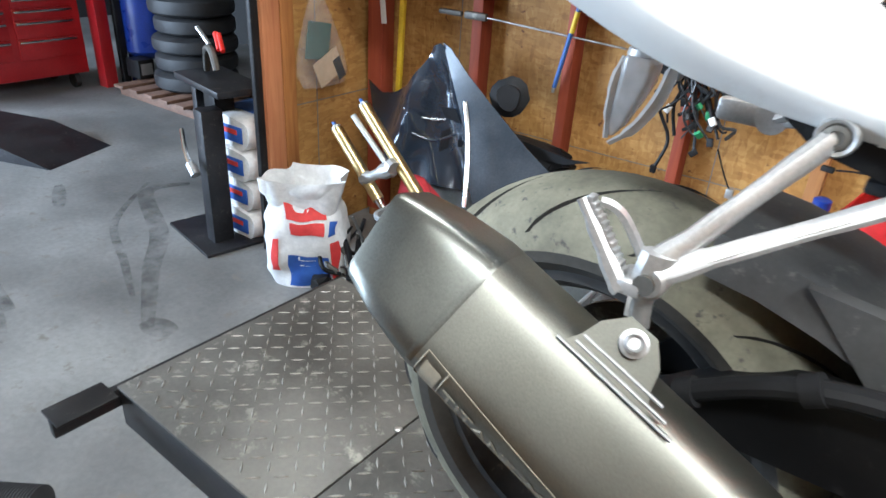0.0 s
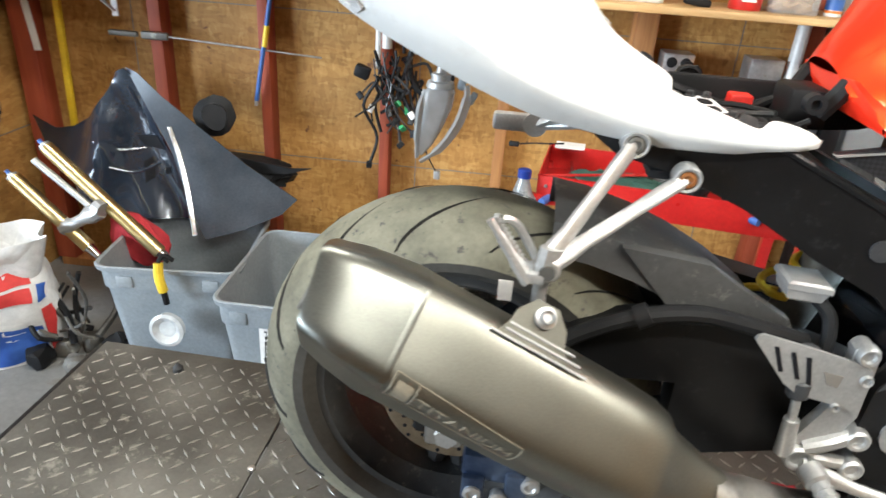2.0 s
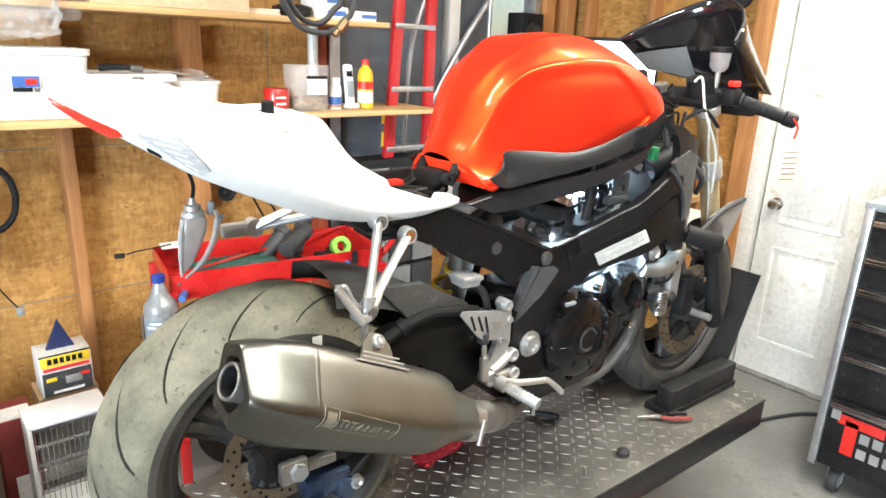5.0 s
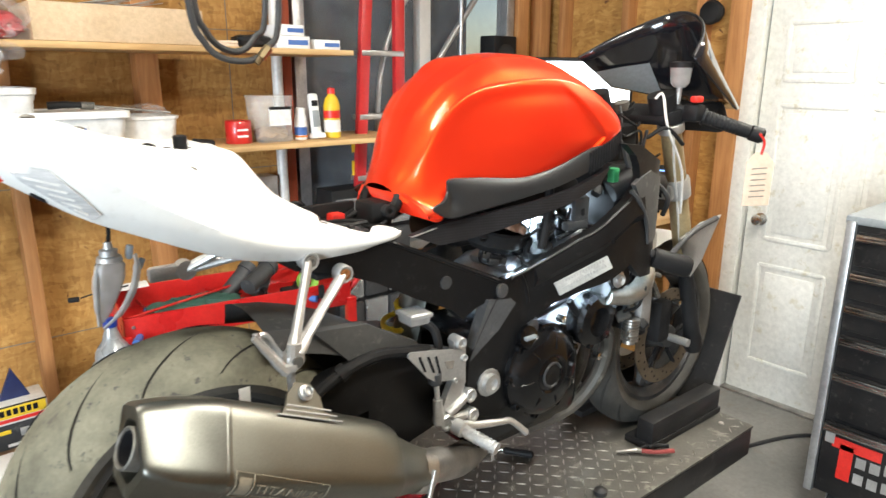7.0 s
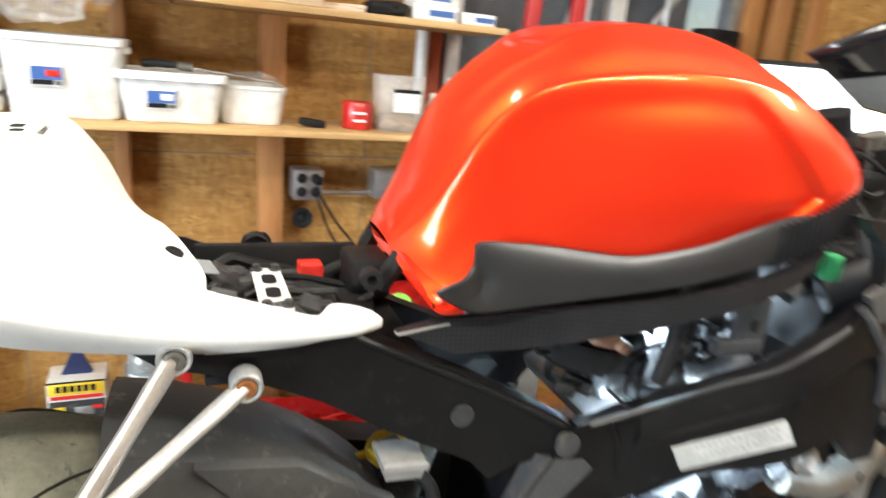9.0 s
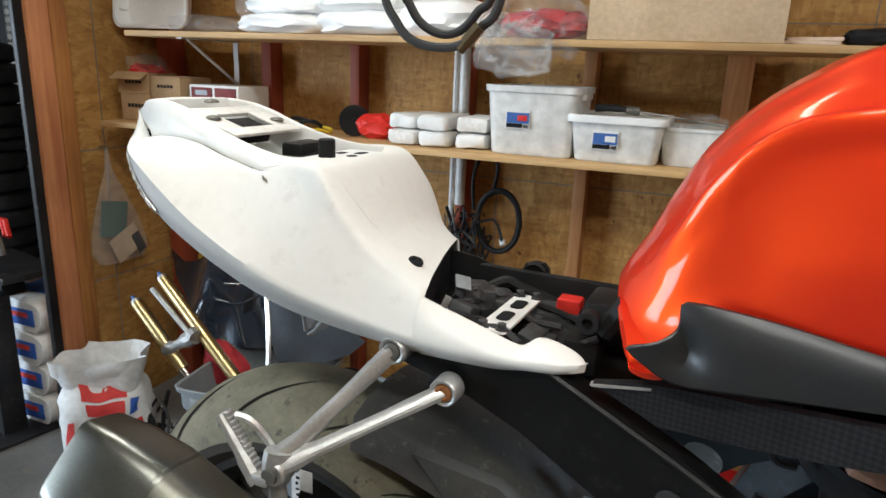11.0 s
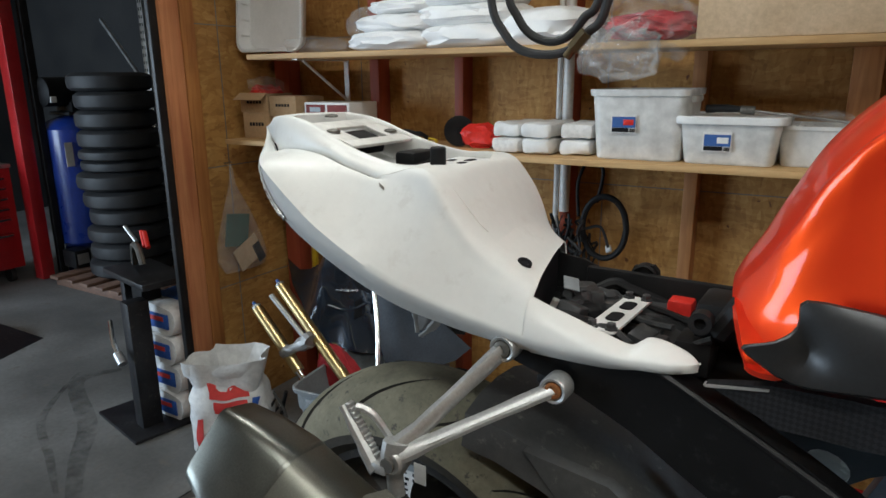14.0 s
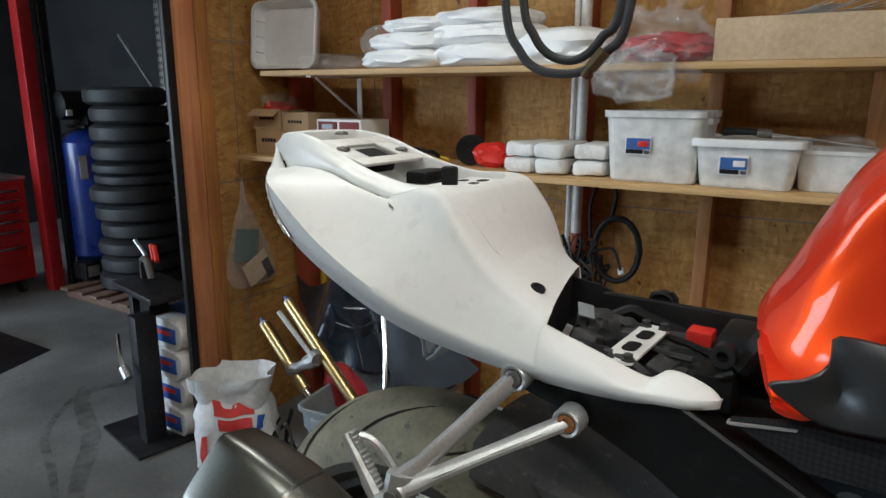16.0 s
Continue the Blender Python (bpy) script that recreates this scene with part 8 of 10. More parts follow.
part("clear_wrap", crumple(blob(B(), (0.0, -0.04, 0.05), (0.16, 0.12, 0.10), 0.35, 2.6, 31.0, 5), 0.024, 19), CLEAR_BAG, rb)
part("clear_wrap", crumple(blob(B(), (-0.05, -0.13, -0.03), (0.12, 0.03, 0.075), 0.4, 2.6, 35.0, 4), 0.024, 19), CLEAR_BAG, rb)
part("bag_neck", crumple(turned(B(), (0.03, -0.03, 0.12), (0.15, 0, 1), [(0, 0.09), (0.03, 0.05), (0.05, 0.02), (0.065, 0.03), (0.09, 0.05)], 22, cap=False), 0.016, 22), CLEAR_BAG, rb)
carton(0.42, 1.61, Z2, 0.54, 0.36, 0.118, "long flat tan carton on the upper shelf", CARDBOARD_TAN, False)
rng = random.Random(9)
bm = B()
for k in range(22):
    a = rng.uniform(-0.5, 0.5)
    x, y = rng.uniform(0.30, 0.48), rng.uniform(1.48, 1.6)
    rod(bm, (x, y, Z2 + 0.122), (x + 0.12 * math.cos(a), y + 0.12 * math.sin(a), Z2 + 0.122 + rng.uniform(0, 0.035)), 0.0016, seg=5)
tagged(solo("wire_ties", bm, GALVANISED, Matrix(), "loose pale wire ties on the carton", "wire ties"), kind="stuff")
solo("paper_stack", crumple(box(box(B(), (0, 0, 0.006), (0.16, 0.2, 0.01), 0.002), (0.02, 0.01, 0.018), (0.14, 0.18, 0.01), 0.002), 0.006, 12), TAG_PAPER, pose(0.75, 1.56, Z2), "loose papers on the upper shelf", "papers")
solo("black_pouch", blob(B(), (0, 0, 0.025), (0.075, 0.06, 0.025), 0.2, 3, 4, 3, 0.0), PLASTIC_BLACK, pose(0.92, 1.54, Z2), "small black pouch on the upper shelf", "pouch")
for x, z, w, h in ((1.08, 0.0, 0.15, 0.05), (1.07, 0.051, 0.12, 0.042), (1.24, 0.0, 0.12, 0.04)):
    c = thing("small_box", pose(x, 1.56, Z2 + z), "small white product box with a blue edge", "small box", "small white boxes")
    part("box_body", box(B(), (0, 0, h / 2), (w, 0.14, h), 0.002), WHITE_PLASTIC, c)
    part("box_band", box(B(), (0.02, -0.0706, h * 0.5), (w * 0.6, 0.0012, h * 0.4)), BLUE_PLASTIC, c)
# air hose hanging from the ceiling
hs = thing("air_hose", pose(0.219, 0.105, 1.668), "looped black rubber air hose hanging from the ceiling", "air hose")
part("hose", tube(B(), [(-0.085, 0.0, 1.2), (-0.088, 0, 0.6), (-0.082, 0.0, 0.14), (-0.055, 0.0, 0.035), (0.0, 0.0, 0.010), (0.05, 0.0, 0.03), (0.082, 0.0, 0.12), (0.086, 0.01, 0.6), (0.08, 0, 1.2)], 0.0056, 10, 8), RUBBER_DARK, hs)
part("hose", tube(B(), [(-0.070, 0.018, 1.2), (-0.072, 0.018, 0.6), (-0.066, 0.018, 0.15), (-0.045, 0.018, 0.055), (0.0, 0.018, 0.026), (0.04, 0.018, 0.05), (0.066, 0.018, 0.13), (0.07, 0.018, 0.6), (0.066, 0.018, 1.2)], 0.0056, 10, 8), RUBBER_DARK, hs)
part("brass_coupling", rod(rod(B(), (0.038, -0.006, 0.016), (0.054, -0.006, 0.034), 0.0085, seg=6), (0.030, -0.006, 0.006), (0.040, -0.006, 0.018), 0.0055), surface("brass", (0.10, 0.075, 0.04), (0.20, 0.15, 0.08), 0.4, 0.8), hs)

# ---- on the back wall ----
def outlet_box(x, z, w, h, sockets):
    o = thing("outlet_box", pose(x, 1.80, z), "surface-mounted grey steel electrical box", "electrical box", "electrical boxes")
    part("plate", box(B(), (0, -0.012, 0), (w, 0.1, h), 0.005), GALVANISED, o)
    for k in range(sockets):
        s = part("socket", turned(B(), (-w * 0.23 + w * 0.46 * (k % 2), -0.063, -h * 0.22 + h * 0.44 * (k // 2)), (0, -1, 0), [(0, 0.019), (0.004, 0.019), (0.005, 0.016), (0.005, 0.002)], 18), PLASTIC_BLACK, o)
    part("cover_screw", turned(B(), (0, -0.062, 0), (0, -1, 0), [(0, 0.005), (0.003, 0.004), (0.003, 0.001)], 10), STEEL_WORN, o)
    return o


outlet_box(0.725, 1.145, 0.11, 0.115, 4)
outlet_box(1.04, 1.15, 0.12, 0.115, 0)
cd = thing("conduit", pose(0, 0, 0), "grey conduit between the electrical boxes", "conduit")
part("pipe", rod(B(), (0.78, 1.80, 1.105), (0.98, 1.80, 1.105), 0.009), GALVANISED, cd)
part("plug_cord", tube(B(), [(0.755, 1.73, 1.17), (0.76, 1.70, 1.12), (0.82, 1.70, 1.02), (0.90, 1.72, 0.92), (0.93, 1.74, 0.84)], 0.005, 8, 6), PLASTIC_BLACK, cd)
part("plug_cord", tube(B(), [(0.755, 1.73, 1.12), (0.76, 1.70, 1.08), (0.80, 1.71, 0.98), (0.86, 1.74, 0.88)], 0.005, 8, 6), PLASTIC_BLACK, cd)
part("plug", box(B(), (0.757, 1.72, 1.165), (0.03, 0.03, 0.03), 0.006), PLASTIC_BLACK, cd)
solo("wall_clamp", turned(B(), (0, 0, 0), (0, -1, 0), [(0, 0.04), (0.012, 0.04), (0.014, 0.03), (0.008, 0.02), (0.016, 0.012), (0.016, 0.002)], 24), PLASTIC_BLACK, pose(0.72, 1.82, 1.0), "round black gauge on the wall", "gauge")
pp = thing("water_pipe", pose(-0.36, 1.765, 0), "pale vertical pipe clipped to the back wall", "pipe")
part("pipe", rod(B(), (0, 0, 1.13), (0, 0, 2.9), 0.02), CONDUIT, pp)
part("pipe", rod(B(), (-0.035, 0.0, 1.05), (-0.035, 0.0, 2.9), 0.011), CONDUIT, pp)
part("pipe", rod(B(), (1.50, 0.0, 0.9), (1.50, 0.0, 2.9), 0.024), CONDUIT, pp)
hn = thing("wiring_harness", pose(-0.27, 1.72, 1.0), "tangled black motorcycle wiring harness hung on the wall", "wiring harness")
part("main_loop", tube(B(), [(0.09 + 0.085 * math.cos(a), 0, 0.09 + 0.12 * math.sin(a)) for a in [2 * math.pi * k / 12 for k in range(12)]], 0.012, 8, 4, closed=True), PLASTIC_BLACK, hn)
rng = random.Random(21)
for k in range(30):
    x = rng.uniform(-0.14, 0.03)
    p = [Vector((x, rng.uniform(-0.03, 0.03), rng.uniform(0.0, 0.14)))]
    for i in range(4):
        p.append(p[-1] + Vector((rng.uniform(-0.05, 0.06), rng.uniform(-0.02, 0.02), rng.uniform(-0.11, 0.01))))
    part("loom_wire", tube(B(), p, rng.choice((0.003, 0.004, 0.006, 0.007)), 6, 4), rng.choice((PLASTIC_BLACK, PLASTIC_BLACK, PLASTIC_GREY, TRIM_SILVER)), hn)
    if k % 2 == 0:
        part("connector", box(B(), (0, 0, 0), (0.022, 0.014, 0.03), 0.003, Matrix.Translation(p[-1]) @ pose(0, 0, 0, rng.uniform(-50, 50), rng.uniform(-50, 50), 0)), (PLASTIC_BLACK, WHITE_PLASTIC, GREEN, PLASTIC_GREY, PLASTIC_BLACK)[k // 2 % 5], hn)
part("fuse_block", box(B(), (-0.18, 0, -0.02), (0.06, 0.04, 0.05), 0.01, pose(0, 0, 0, 0, 20, 0)), PLASTIC_BLACK, hn)
part("hanging_wire", tube(B(), [(0.06, 0, -0.2), (0.10, 0, -0.28), (0.13, 0, -0.33)], 0.003, 6, 5), PLASTIC_BLACK, hn)
part("plug", box(B(), (0.135, 0, -0.345), (0.026, 0.02, 0.035), 0.004), ALU_MATT, hn)
part("upper_wire", tube(B(), [(-0.02, 0.02, 0.12), (-0.03, 0.03, 0.25), (0.0, 0.05, 0.33), (0.06, 0.05, 0.30), (0.05, 0.02, 0.18)], 0.007, 8, 6), PLASTIC_BLACK, hn)
sr = thing("slide_bar", pose(-1.36, 1.775, 1.10), "black steel slide bar hung across the studs", "bar tool")
part("grip_block", box(box(B(), (-0.06, 0, 0), (0.12, 0.02, 0.022), 0.006), (0.07, 0, 0), (0.11, 0.024, 0.03), 0.006), STEEL_DARK, sr)
part("bar", rod(B(), (0.12, 0, 0), (0.74, 0, -0.03), 0.004), STEEL_WORN, sr)
bs = thing("measuring_rod", pose(-0.82, 1.77, 1.30), "blue rod with a yellow band hung on a stud", "measuring rod")
part("rod", rod(B(), (0.02, 0, 0.05), (-0.07, 0, -0.42), 0.009), BLUE_PLASTIC, bs)
part("band", rod(B(), (-0.012, 0, -0.125), (-0.027, 0, -0.205), 0.0105), YELLOW, bs)
part("tip", rod(B(), (-0.07, 0, -0.42), (-0.073, 0, -0.44), 0.007), ALU_MATT, bs)
yl = thing("yellow_level", pose(-1.69, 1.765, 0.66), "yellow straight edge standing against the wall", "straight edge")
part("edge", box(B(), (0, 0, 0.36), (0.026, 0.02, 0.72), 0.003, pose(0, 0, 0, 0, 2, 0)), YELLOW, yl)
solo("white_strip", box(B(), (0, 0, 0.3), (0.03, 0.006, 0.5), 0.002, pose(0, 0, 0, 0, -6, 0)), WHITE_PLASTIC, pose(-1.80, 1.79, 0.95), "white plastic strip fixed beside the corner", "strip")
# bag of papers on the return wall
hb = thing("hanging_bag", pose(END_X + 0.03, 1.47, 1.24), "clear plastic bag of papers hung on a nail", "hanging bag")
part("bag_film", ring_faces(B(), [[(0.012 + r * 0.5 * math.cos(2 * math.pi * k / 18) * d, yc + w * math.sin(2 * math.pi * k / 18), z) for k in range(18)] for z, w, d, yc, r in ((0.02, 0.006, 1, 0, 0.01), (-0.08, 0.02, 1, 0.0, 0.03), (-0.20, 0.08, 1, 0.01, 0.06), (-0.34, 0.135, 1, 0.02, 0.085), (-0.44, 0.155, 1, 0.03, 0.09), (-0.50, 0.13, 1, 0.04, 0.06))]), CLEAR_BAG, hb)
part("leaflet", box(B(), (0, 0, 0), (0.004, 0.16, 0.12), 0, pose(0.03, 0.05, -0.42, 25, 0, 0)), CARDBOARD_TAN, hb)
part("leaflet", box(B(), (0, 0, 0), (0.004, 0.14, 0.16), 0, pose(0.02, 0.0, -0.30, -10, 0, 0)), GREEN_CLOTH, hb, "green printed leaflet")
part("print_bar", box(B(), (0, 0, 0), (0.006, 0.045, 0.10), 0, pose(0.033, 0.115, -0.43, 25, 0, 0)), INK, hb)
part("nail", rod(B(), (-0.04, 0, 0.02), (0.02, 0, 0.03), 0.003), STEEL_WORN, hb)

# ---- on the floor by the back wall ----
def tote(x, y, w, d, h, rz, label):
    t = thing("tote", pose(x, y, 0, 0, 0, rz), label, "tote box", "grey totes")
    prof = [(0.0, 0.78), (0.006, 0.80), (h * 0.78, 0.93), (h * 0.79, 0.96), (h * 0.96, 0.975), (h * 0.965, 1.02), (h, 1.03), (h + 0.004, 1.01), (h, 0.975), (h * 0.9, 0.945), (0.01, 0.79), (0.01, 0.4)]
    part("tub", ring_faces(B(), [[(a * s, b * s, q) for a, b in rounded(w, d, 0.05, 5)] for q, s in prof]), TOTE_GREY, t, "blue-grey plastic tub")
    for s in (-1, 1):
        part("handle", box(B(), (s * w * 0.50, 0, h * 0.88), (0.02, d * 0.3, 0.035), 0.008), TOTE_GREY, t)
    for k in (-0.3, 0.3):
        part("rib", box(B(), (w * k, -d * 0.476, h * 0.86), (0.06, 0.02, 0.05), 0.008), TOTE_GREY, t)
    return t


tote(-1.03, 1.36, 0.50, 0.50, 0.43, 6, "full blue-grey plastic tote of motorcycle parts")
t2 = tote(-0.555, 1.215, 0.42, 0.56, 0.44, 0, "empty blue-grey plastic tote with a paper label")
sheet = part("label_sheet", box(B(), (-0.01, -0.262, 0.265), (0.105, 0.003, 0.19), 0, pose(0, 0, 0, 0, 0, 0)), PAPER, t2, "white sheet with handwriting")
rng = random.Random(2)
for k in range(3):
    bm = B()
    for j in range(7):
        box(bm, (-0.04 + 0.032 * k + rng.uniform(-0.004, 0.004), -0.2645, 0.20 + 0.022 * j), (rng.uniform(0.006, 0.016), 0.001, rng.uniform(0.005, 0.014)))
    part("scrawl", bm, INK, sheet)
fp = thing("fairing_panel", pose(0, 0, 0), "dark grey glossy fairing panels stacked in a tote", "fairing panel")


def relief_panel(outline, fy, step=0.03, thick=0.004):
    """A moulded sheet: the outline in (x, z) cut into small cells, each corner set to the depth fy(x, z)."""
    bm = B()
    bm.faces.new([bm.verts.new((a, 0, b)) for a, b in outline])
    for axis in (0, 2):
        lo, hi = min(v.co[axis] for v in bm.verts), max(v.co[axis] for v in bm.verts)
        q = lo + step
        while q < hi:
            no = (1, 0, 0) if axis == 0 else (0, 0, 1)
            bmesh.ops.bisect_plane(bm, geom=bm.verts[:] + bm.edges[:] + bm.faces[:], plane_co=(q, 0, q), plane_no=no)
            q += step
    for v in bm.verts:
        v.co.y = fy(v.co.x, v.co.z)
    bmesh.ops.recalc_face_normals(bm, faces=bm.faces[:])
    bmesh.ops.solidify(bm, geom=bm.faces[:], thickness=thick)
    return bm


def upper_form(x, z):
    """Flowing bodywork: a tall nose ridge, a hollow under it and a rolled lower lip."""
    y = 1.53 + 0.36 * (x + 1.25) ** 2 + 0.25 * (z - 0.5)
    y -= 0.07 * math.exp(-((x + 1.43 - 0.25 * (z - 0.8)) / 0.075) ** 2)
    y += 0.045 * math.exp(-((x + 1.28 + 0.5 * (z - 0.7)) / 0.07) ** 2)
    y += 0.012 * math.sin(14 * z + 5 * x) * max(0.0, min(1.0, (0.85 - z) * 4))
    return y


def curved_panel(outline, y0, bow, tilt):
    return ngon_plate(B(), outline, lambda a, b, s: (a, y0 + bow * ((a + 1.25) ** 2) * 2 + tilt * (b - 0.5) + 0.004 * s, b), 0.004)


fa = part("upper_panel", relief_panel([(-1.83, 0.75), (-1.70, 0.72), (-1.60, 0.745), (-1.50, 0.80), (-1.43, 0.89), (-1.38, 0.985), (-1.345, 1.0), (-1.31, 0.97), (-1.28, 0.86), (-1.20, 0.72), (-1.12, 0.62), (-1.05, 0.50), (-1.12, 0.42), (-1.45, 0.44), (-1.62, 0.56), (-1.75, 0.64)], upper_form), FAIRING_DARK, fp, "glossy dark grey upper fairing")
for outl in ([(-1.33, 0.74), (-1.24, 0.75), (-1.20, 0.70), (-1.30, 0.70)], [(-1.30, 0.64), (-1.27, 0.66), (-1.26, 0.58), (-1.29, 0.56)], [(-1.22, 0.62), (-1.19, 0.63), (-1.19, 0.60), (-1.22, 0.59)]):
    part("opening", ngon_plate(B(), outl, lambda a, b, s: (a, upper_form(a, b) - 0.008 + 0.002 * s, b), 0.002), INK, fa)
for p in ([(-1.34, 0.93), (-1.29, 0.80), (-1.22, 0.70)], [(-1.47, 0.72), (-1.38, 0.69), (-1.30, 0.69)], [(-1.42, 0.62), (-1.33, 0.60), (-1.24, 0.64)]):
    part("moulded_ridge", tube(B(), [(a, upper_form(a, b) - 0.002, b) for a, b in p], 0.008, 8, 5, flat=0.6), FAIRING_DARK, fa)
part("lower_panel", curved_panel([(-1.345, 1.0), (-1.30, 0.985), (-1.20, 0.91), (-1.05, 0.81), (-0.86, 0.68), (-0.665, 0.555), (-0.72, 0.50), (-0.86, 0.44), (-1.0, 0.40), (-1.06, 0.50), (-1.14, 0.70)], 1.45, 0.12, 0.35), FAIRING_GREY, fp, "flat dark grey lower fairing")
part("silver_edge", tube(B(), [(-1.13, 1.50, 0.82), (-1.09, 1.47, 0.73), (-1.045, 1.42, 0.60), (-1.005, 1.36, 0.45)], 0.010, 6, 4, flat=0.5), CHROME, fp, "silver foil edge tape")
part("inner_duct", blob(B(), (-0.92, 1.66, 0.62), (0.2, 0.06, 0.06), 0.3, 3, 6), PLASTIC_BLACK, fp)
part("dark_blade", ngon_plate(B(), [(-1.02, 0.70), (-0.86, 0.685), (-0.70, 0.665), (-0.62, 0.672), (-0.72, 0.64), (-0.9, 0.63)], lambda a, b, s: (a, 1.6 + 0.01 * s, b), 0.01), PLASTIC_BLACK, fp)
solo("fan_motor", crumple(turned(B(), (0, 0, 0), (0.4, -1, 0.2), [(0, 0.03), (0.01, 0.075), (0.06, 0.08), (0.07, 0.05), (0.1, 0.045)], 16), 0.012, 18), PLASTIC_BLACK, pose(-1.03, 1.68, 0.83), "black cooling fan motor behind the fairing", "fan motor")
for i, (p0, p1) in enumerate((((-1.665, 1.33, 0.625), (-1.40, 1.30, 0.385)), ((-1.535, 1.36, 0.745), (-1.12, 1.30, 0.395)))):
    f = thing("motorcycle_fork", pose(0, 0, 0), "gold anodised motorcycle fork leg lying in a tote", "fork leg", "loose fork legs")
    d = (Vector(p1) - Vector(p0)).normalized()
    part("outer_tube", rod(B(), p0, p1, 0.026, 0.026, 22), GOLD, f)
    part("top_cap", turned(B(), p0, -d, [(0, 0.022), (0.012, 0.022), (0.014, 0.012), (0.02, 0.010)], 12), ALU_MATT, f)
    part("adjuster", rod(B(), Vector(p0) - d * 0.02, Vector(p0) - d * 0.036, 0.008), BLUE_PLASTIC, f, "blue anodised adjuster")
    part("inner_tube", rod(B(), p1, Vector(p1) + d * 0.05, 0.02, 0.015, 18), CHROME, f)
yk = thing("loose_yoke", pose(0, 0, 0), "silver fork yoke clamped round two loose fork legs", "fork yoke")
part("yoke_body", tube(tube(B(), [(-1.49, 1.31, 0.45), (-1.42, 1.295, 0.49), (-1.33, 1.30, 0.545)], [0.03, 0.022, 0.034], 10, 4), [(-1.34, 1.30, 0.56), (-1.31, 1.29, 0.55)], 0.03, 10, 1), ALU_MATT, yk)
solo("fork_spring_tube", rod(B(), (-1.58, 1.34, 0.70), (-1.34, 1.33, 0.50), 0.013), ALU_MATT, Matrix(), "thin silver tube beside the fork legs", "tube")
solo("red_cowl", blob(B(), (0, 0, 0), (0.12, 0.05, 0.08), 0.25, 2, 3), RED_CLOTH, pose(-1.24, 1.38, 0.40, 0, 35, 0), "red bodywork piece in the tote", "bodywork piece")
yh = thing("strap_wrench", pose(-1.0, 1.085, 0.42), "yellow-handled tool hooked over the tote rim", "hand tool")
part("handle", tube(B(), [(-0.01, 0.0, 0.05), (-0.005, -0.015, 0.0), (0.005, -0.015, -0.05)], 0.017, 10, 5), YELLOW, yh)
part("hook", tube(B(), [(-0.01, 0.0, 0.05), (0.0, 0.02, 0.07), (0.03, 0.03, 0.05)], 0.008, 8, 5), PLASTIC_BLACK, yh)
part("shaft", rod(B(), (0.005, -0.015, -0.05), (0.01, -0.013, -0.10), 0.011), PLASTIC_BLACK, yh)
part("clear_cup", turned(B(), (0.015, -0.02, -0.19), (0, -1, 0.1), [(0, 0.02), (0.004, 0.058), (0.03, 0.062), (0.034, 0.05), (0.02, 0.03)], 26), GLASS_LENS, yh, "clear round cup")
jk = thing("scrap_frame", pose(-1.45, 1.20, 0), "black tangle of brackets and hoses on the floor", "scrap parts")
rng = random.Random(14)
for k in range(16):
    a = Vector((rng.uniform(-0.16, 0.16), rng.uniform(-0.13, 0.13), rng.uniform(0.02, 0.12)))
    b = Vector((rng.uniform(-0.16, 0.14), rng.uniform(-0.13, 0.13), rng.uniform(0.15, 0.42)))
    part("bracket_tube", tube(B(), [a, a.lerp(b, 0.5) + Vector((rng.uniform(-0.05, 0.05), rng.uniform(-0.05, 0.05), 0)), b], rng.choice((0.006, 0.009, 0.013)), 8, 4), rng.choice((PLASTIC_BLACK, BLACK_PAINT, STEEL_DARK)), jk)
for k in range(9):
    part("lump", blob(B(), (rng.uniform(-0.17, 0.2), rng.uniform(-0.16, 0.1), 0.035), (rng.uniform(0.03, 0.06), rng.uniform(0.03, 0.05), rng.uniform(0.03, 0.06)), 0.4, 3, k, 2, 0.0), rng.choice((PLASTIC_BLACK, STEEL_DARK)), jk)


def sack_form(q, fold):
    """How wide and how deep a sack is at the part q of its height."""
    wide = 0.94 + 0.14 * math.sin(math.pi * min(1, q * 1.3))
    if fold:
        wide += 0.10 * max(0, q - 0.80) / 0.20 - 0.10 * math.exp(-((q - 0.78) / 0.1) ** 2)
    return wide, 1.0 - 0.30 * math.exp(-((q - 0.80) / 0.14) ** 2) - (0.0 if fold else 0.35 * max(0, q - 0.75) / 0.25)


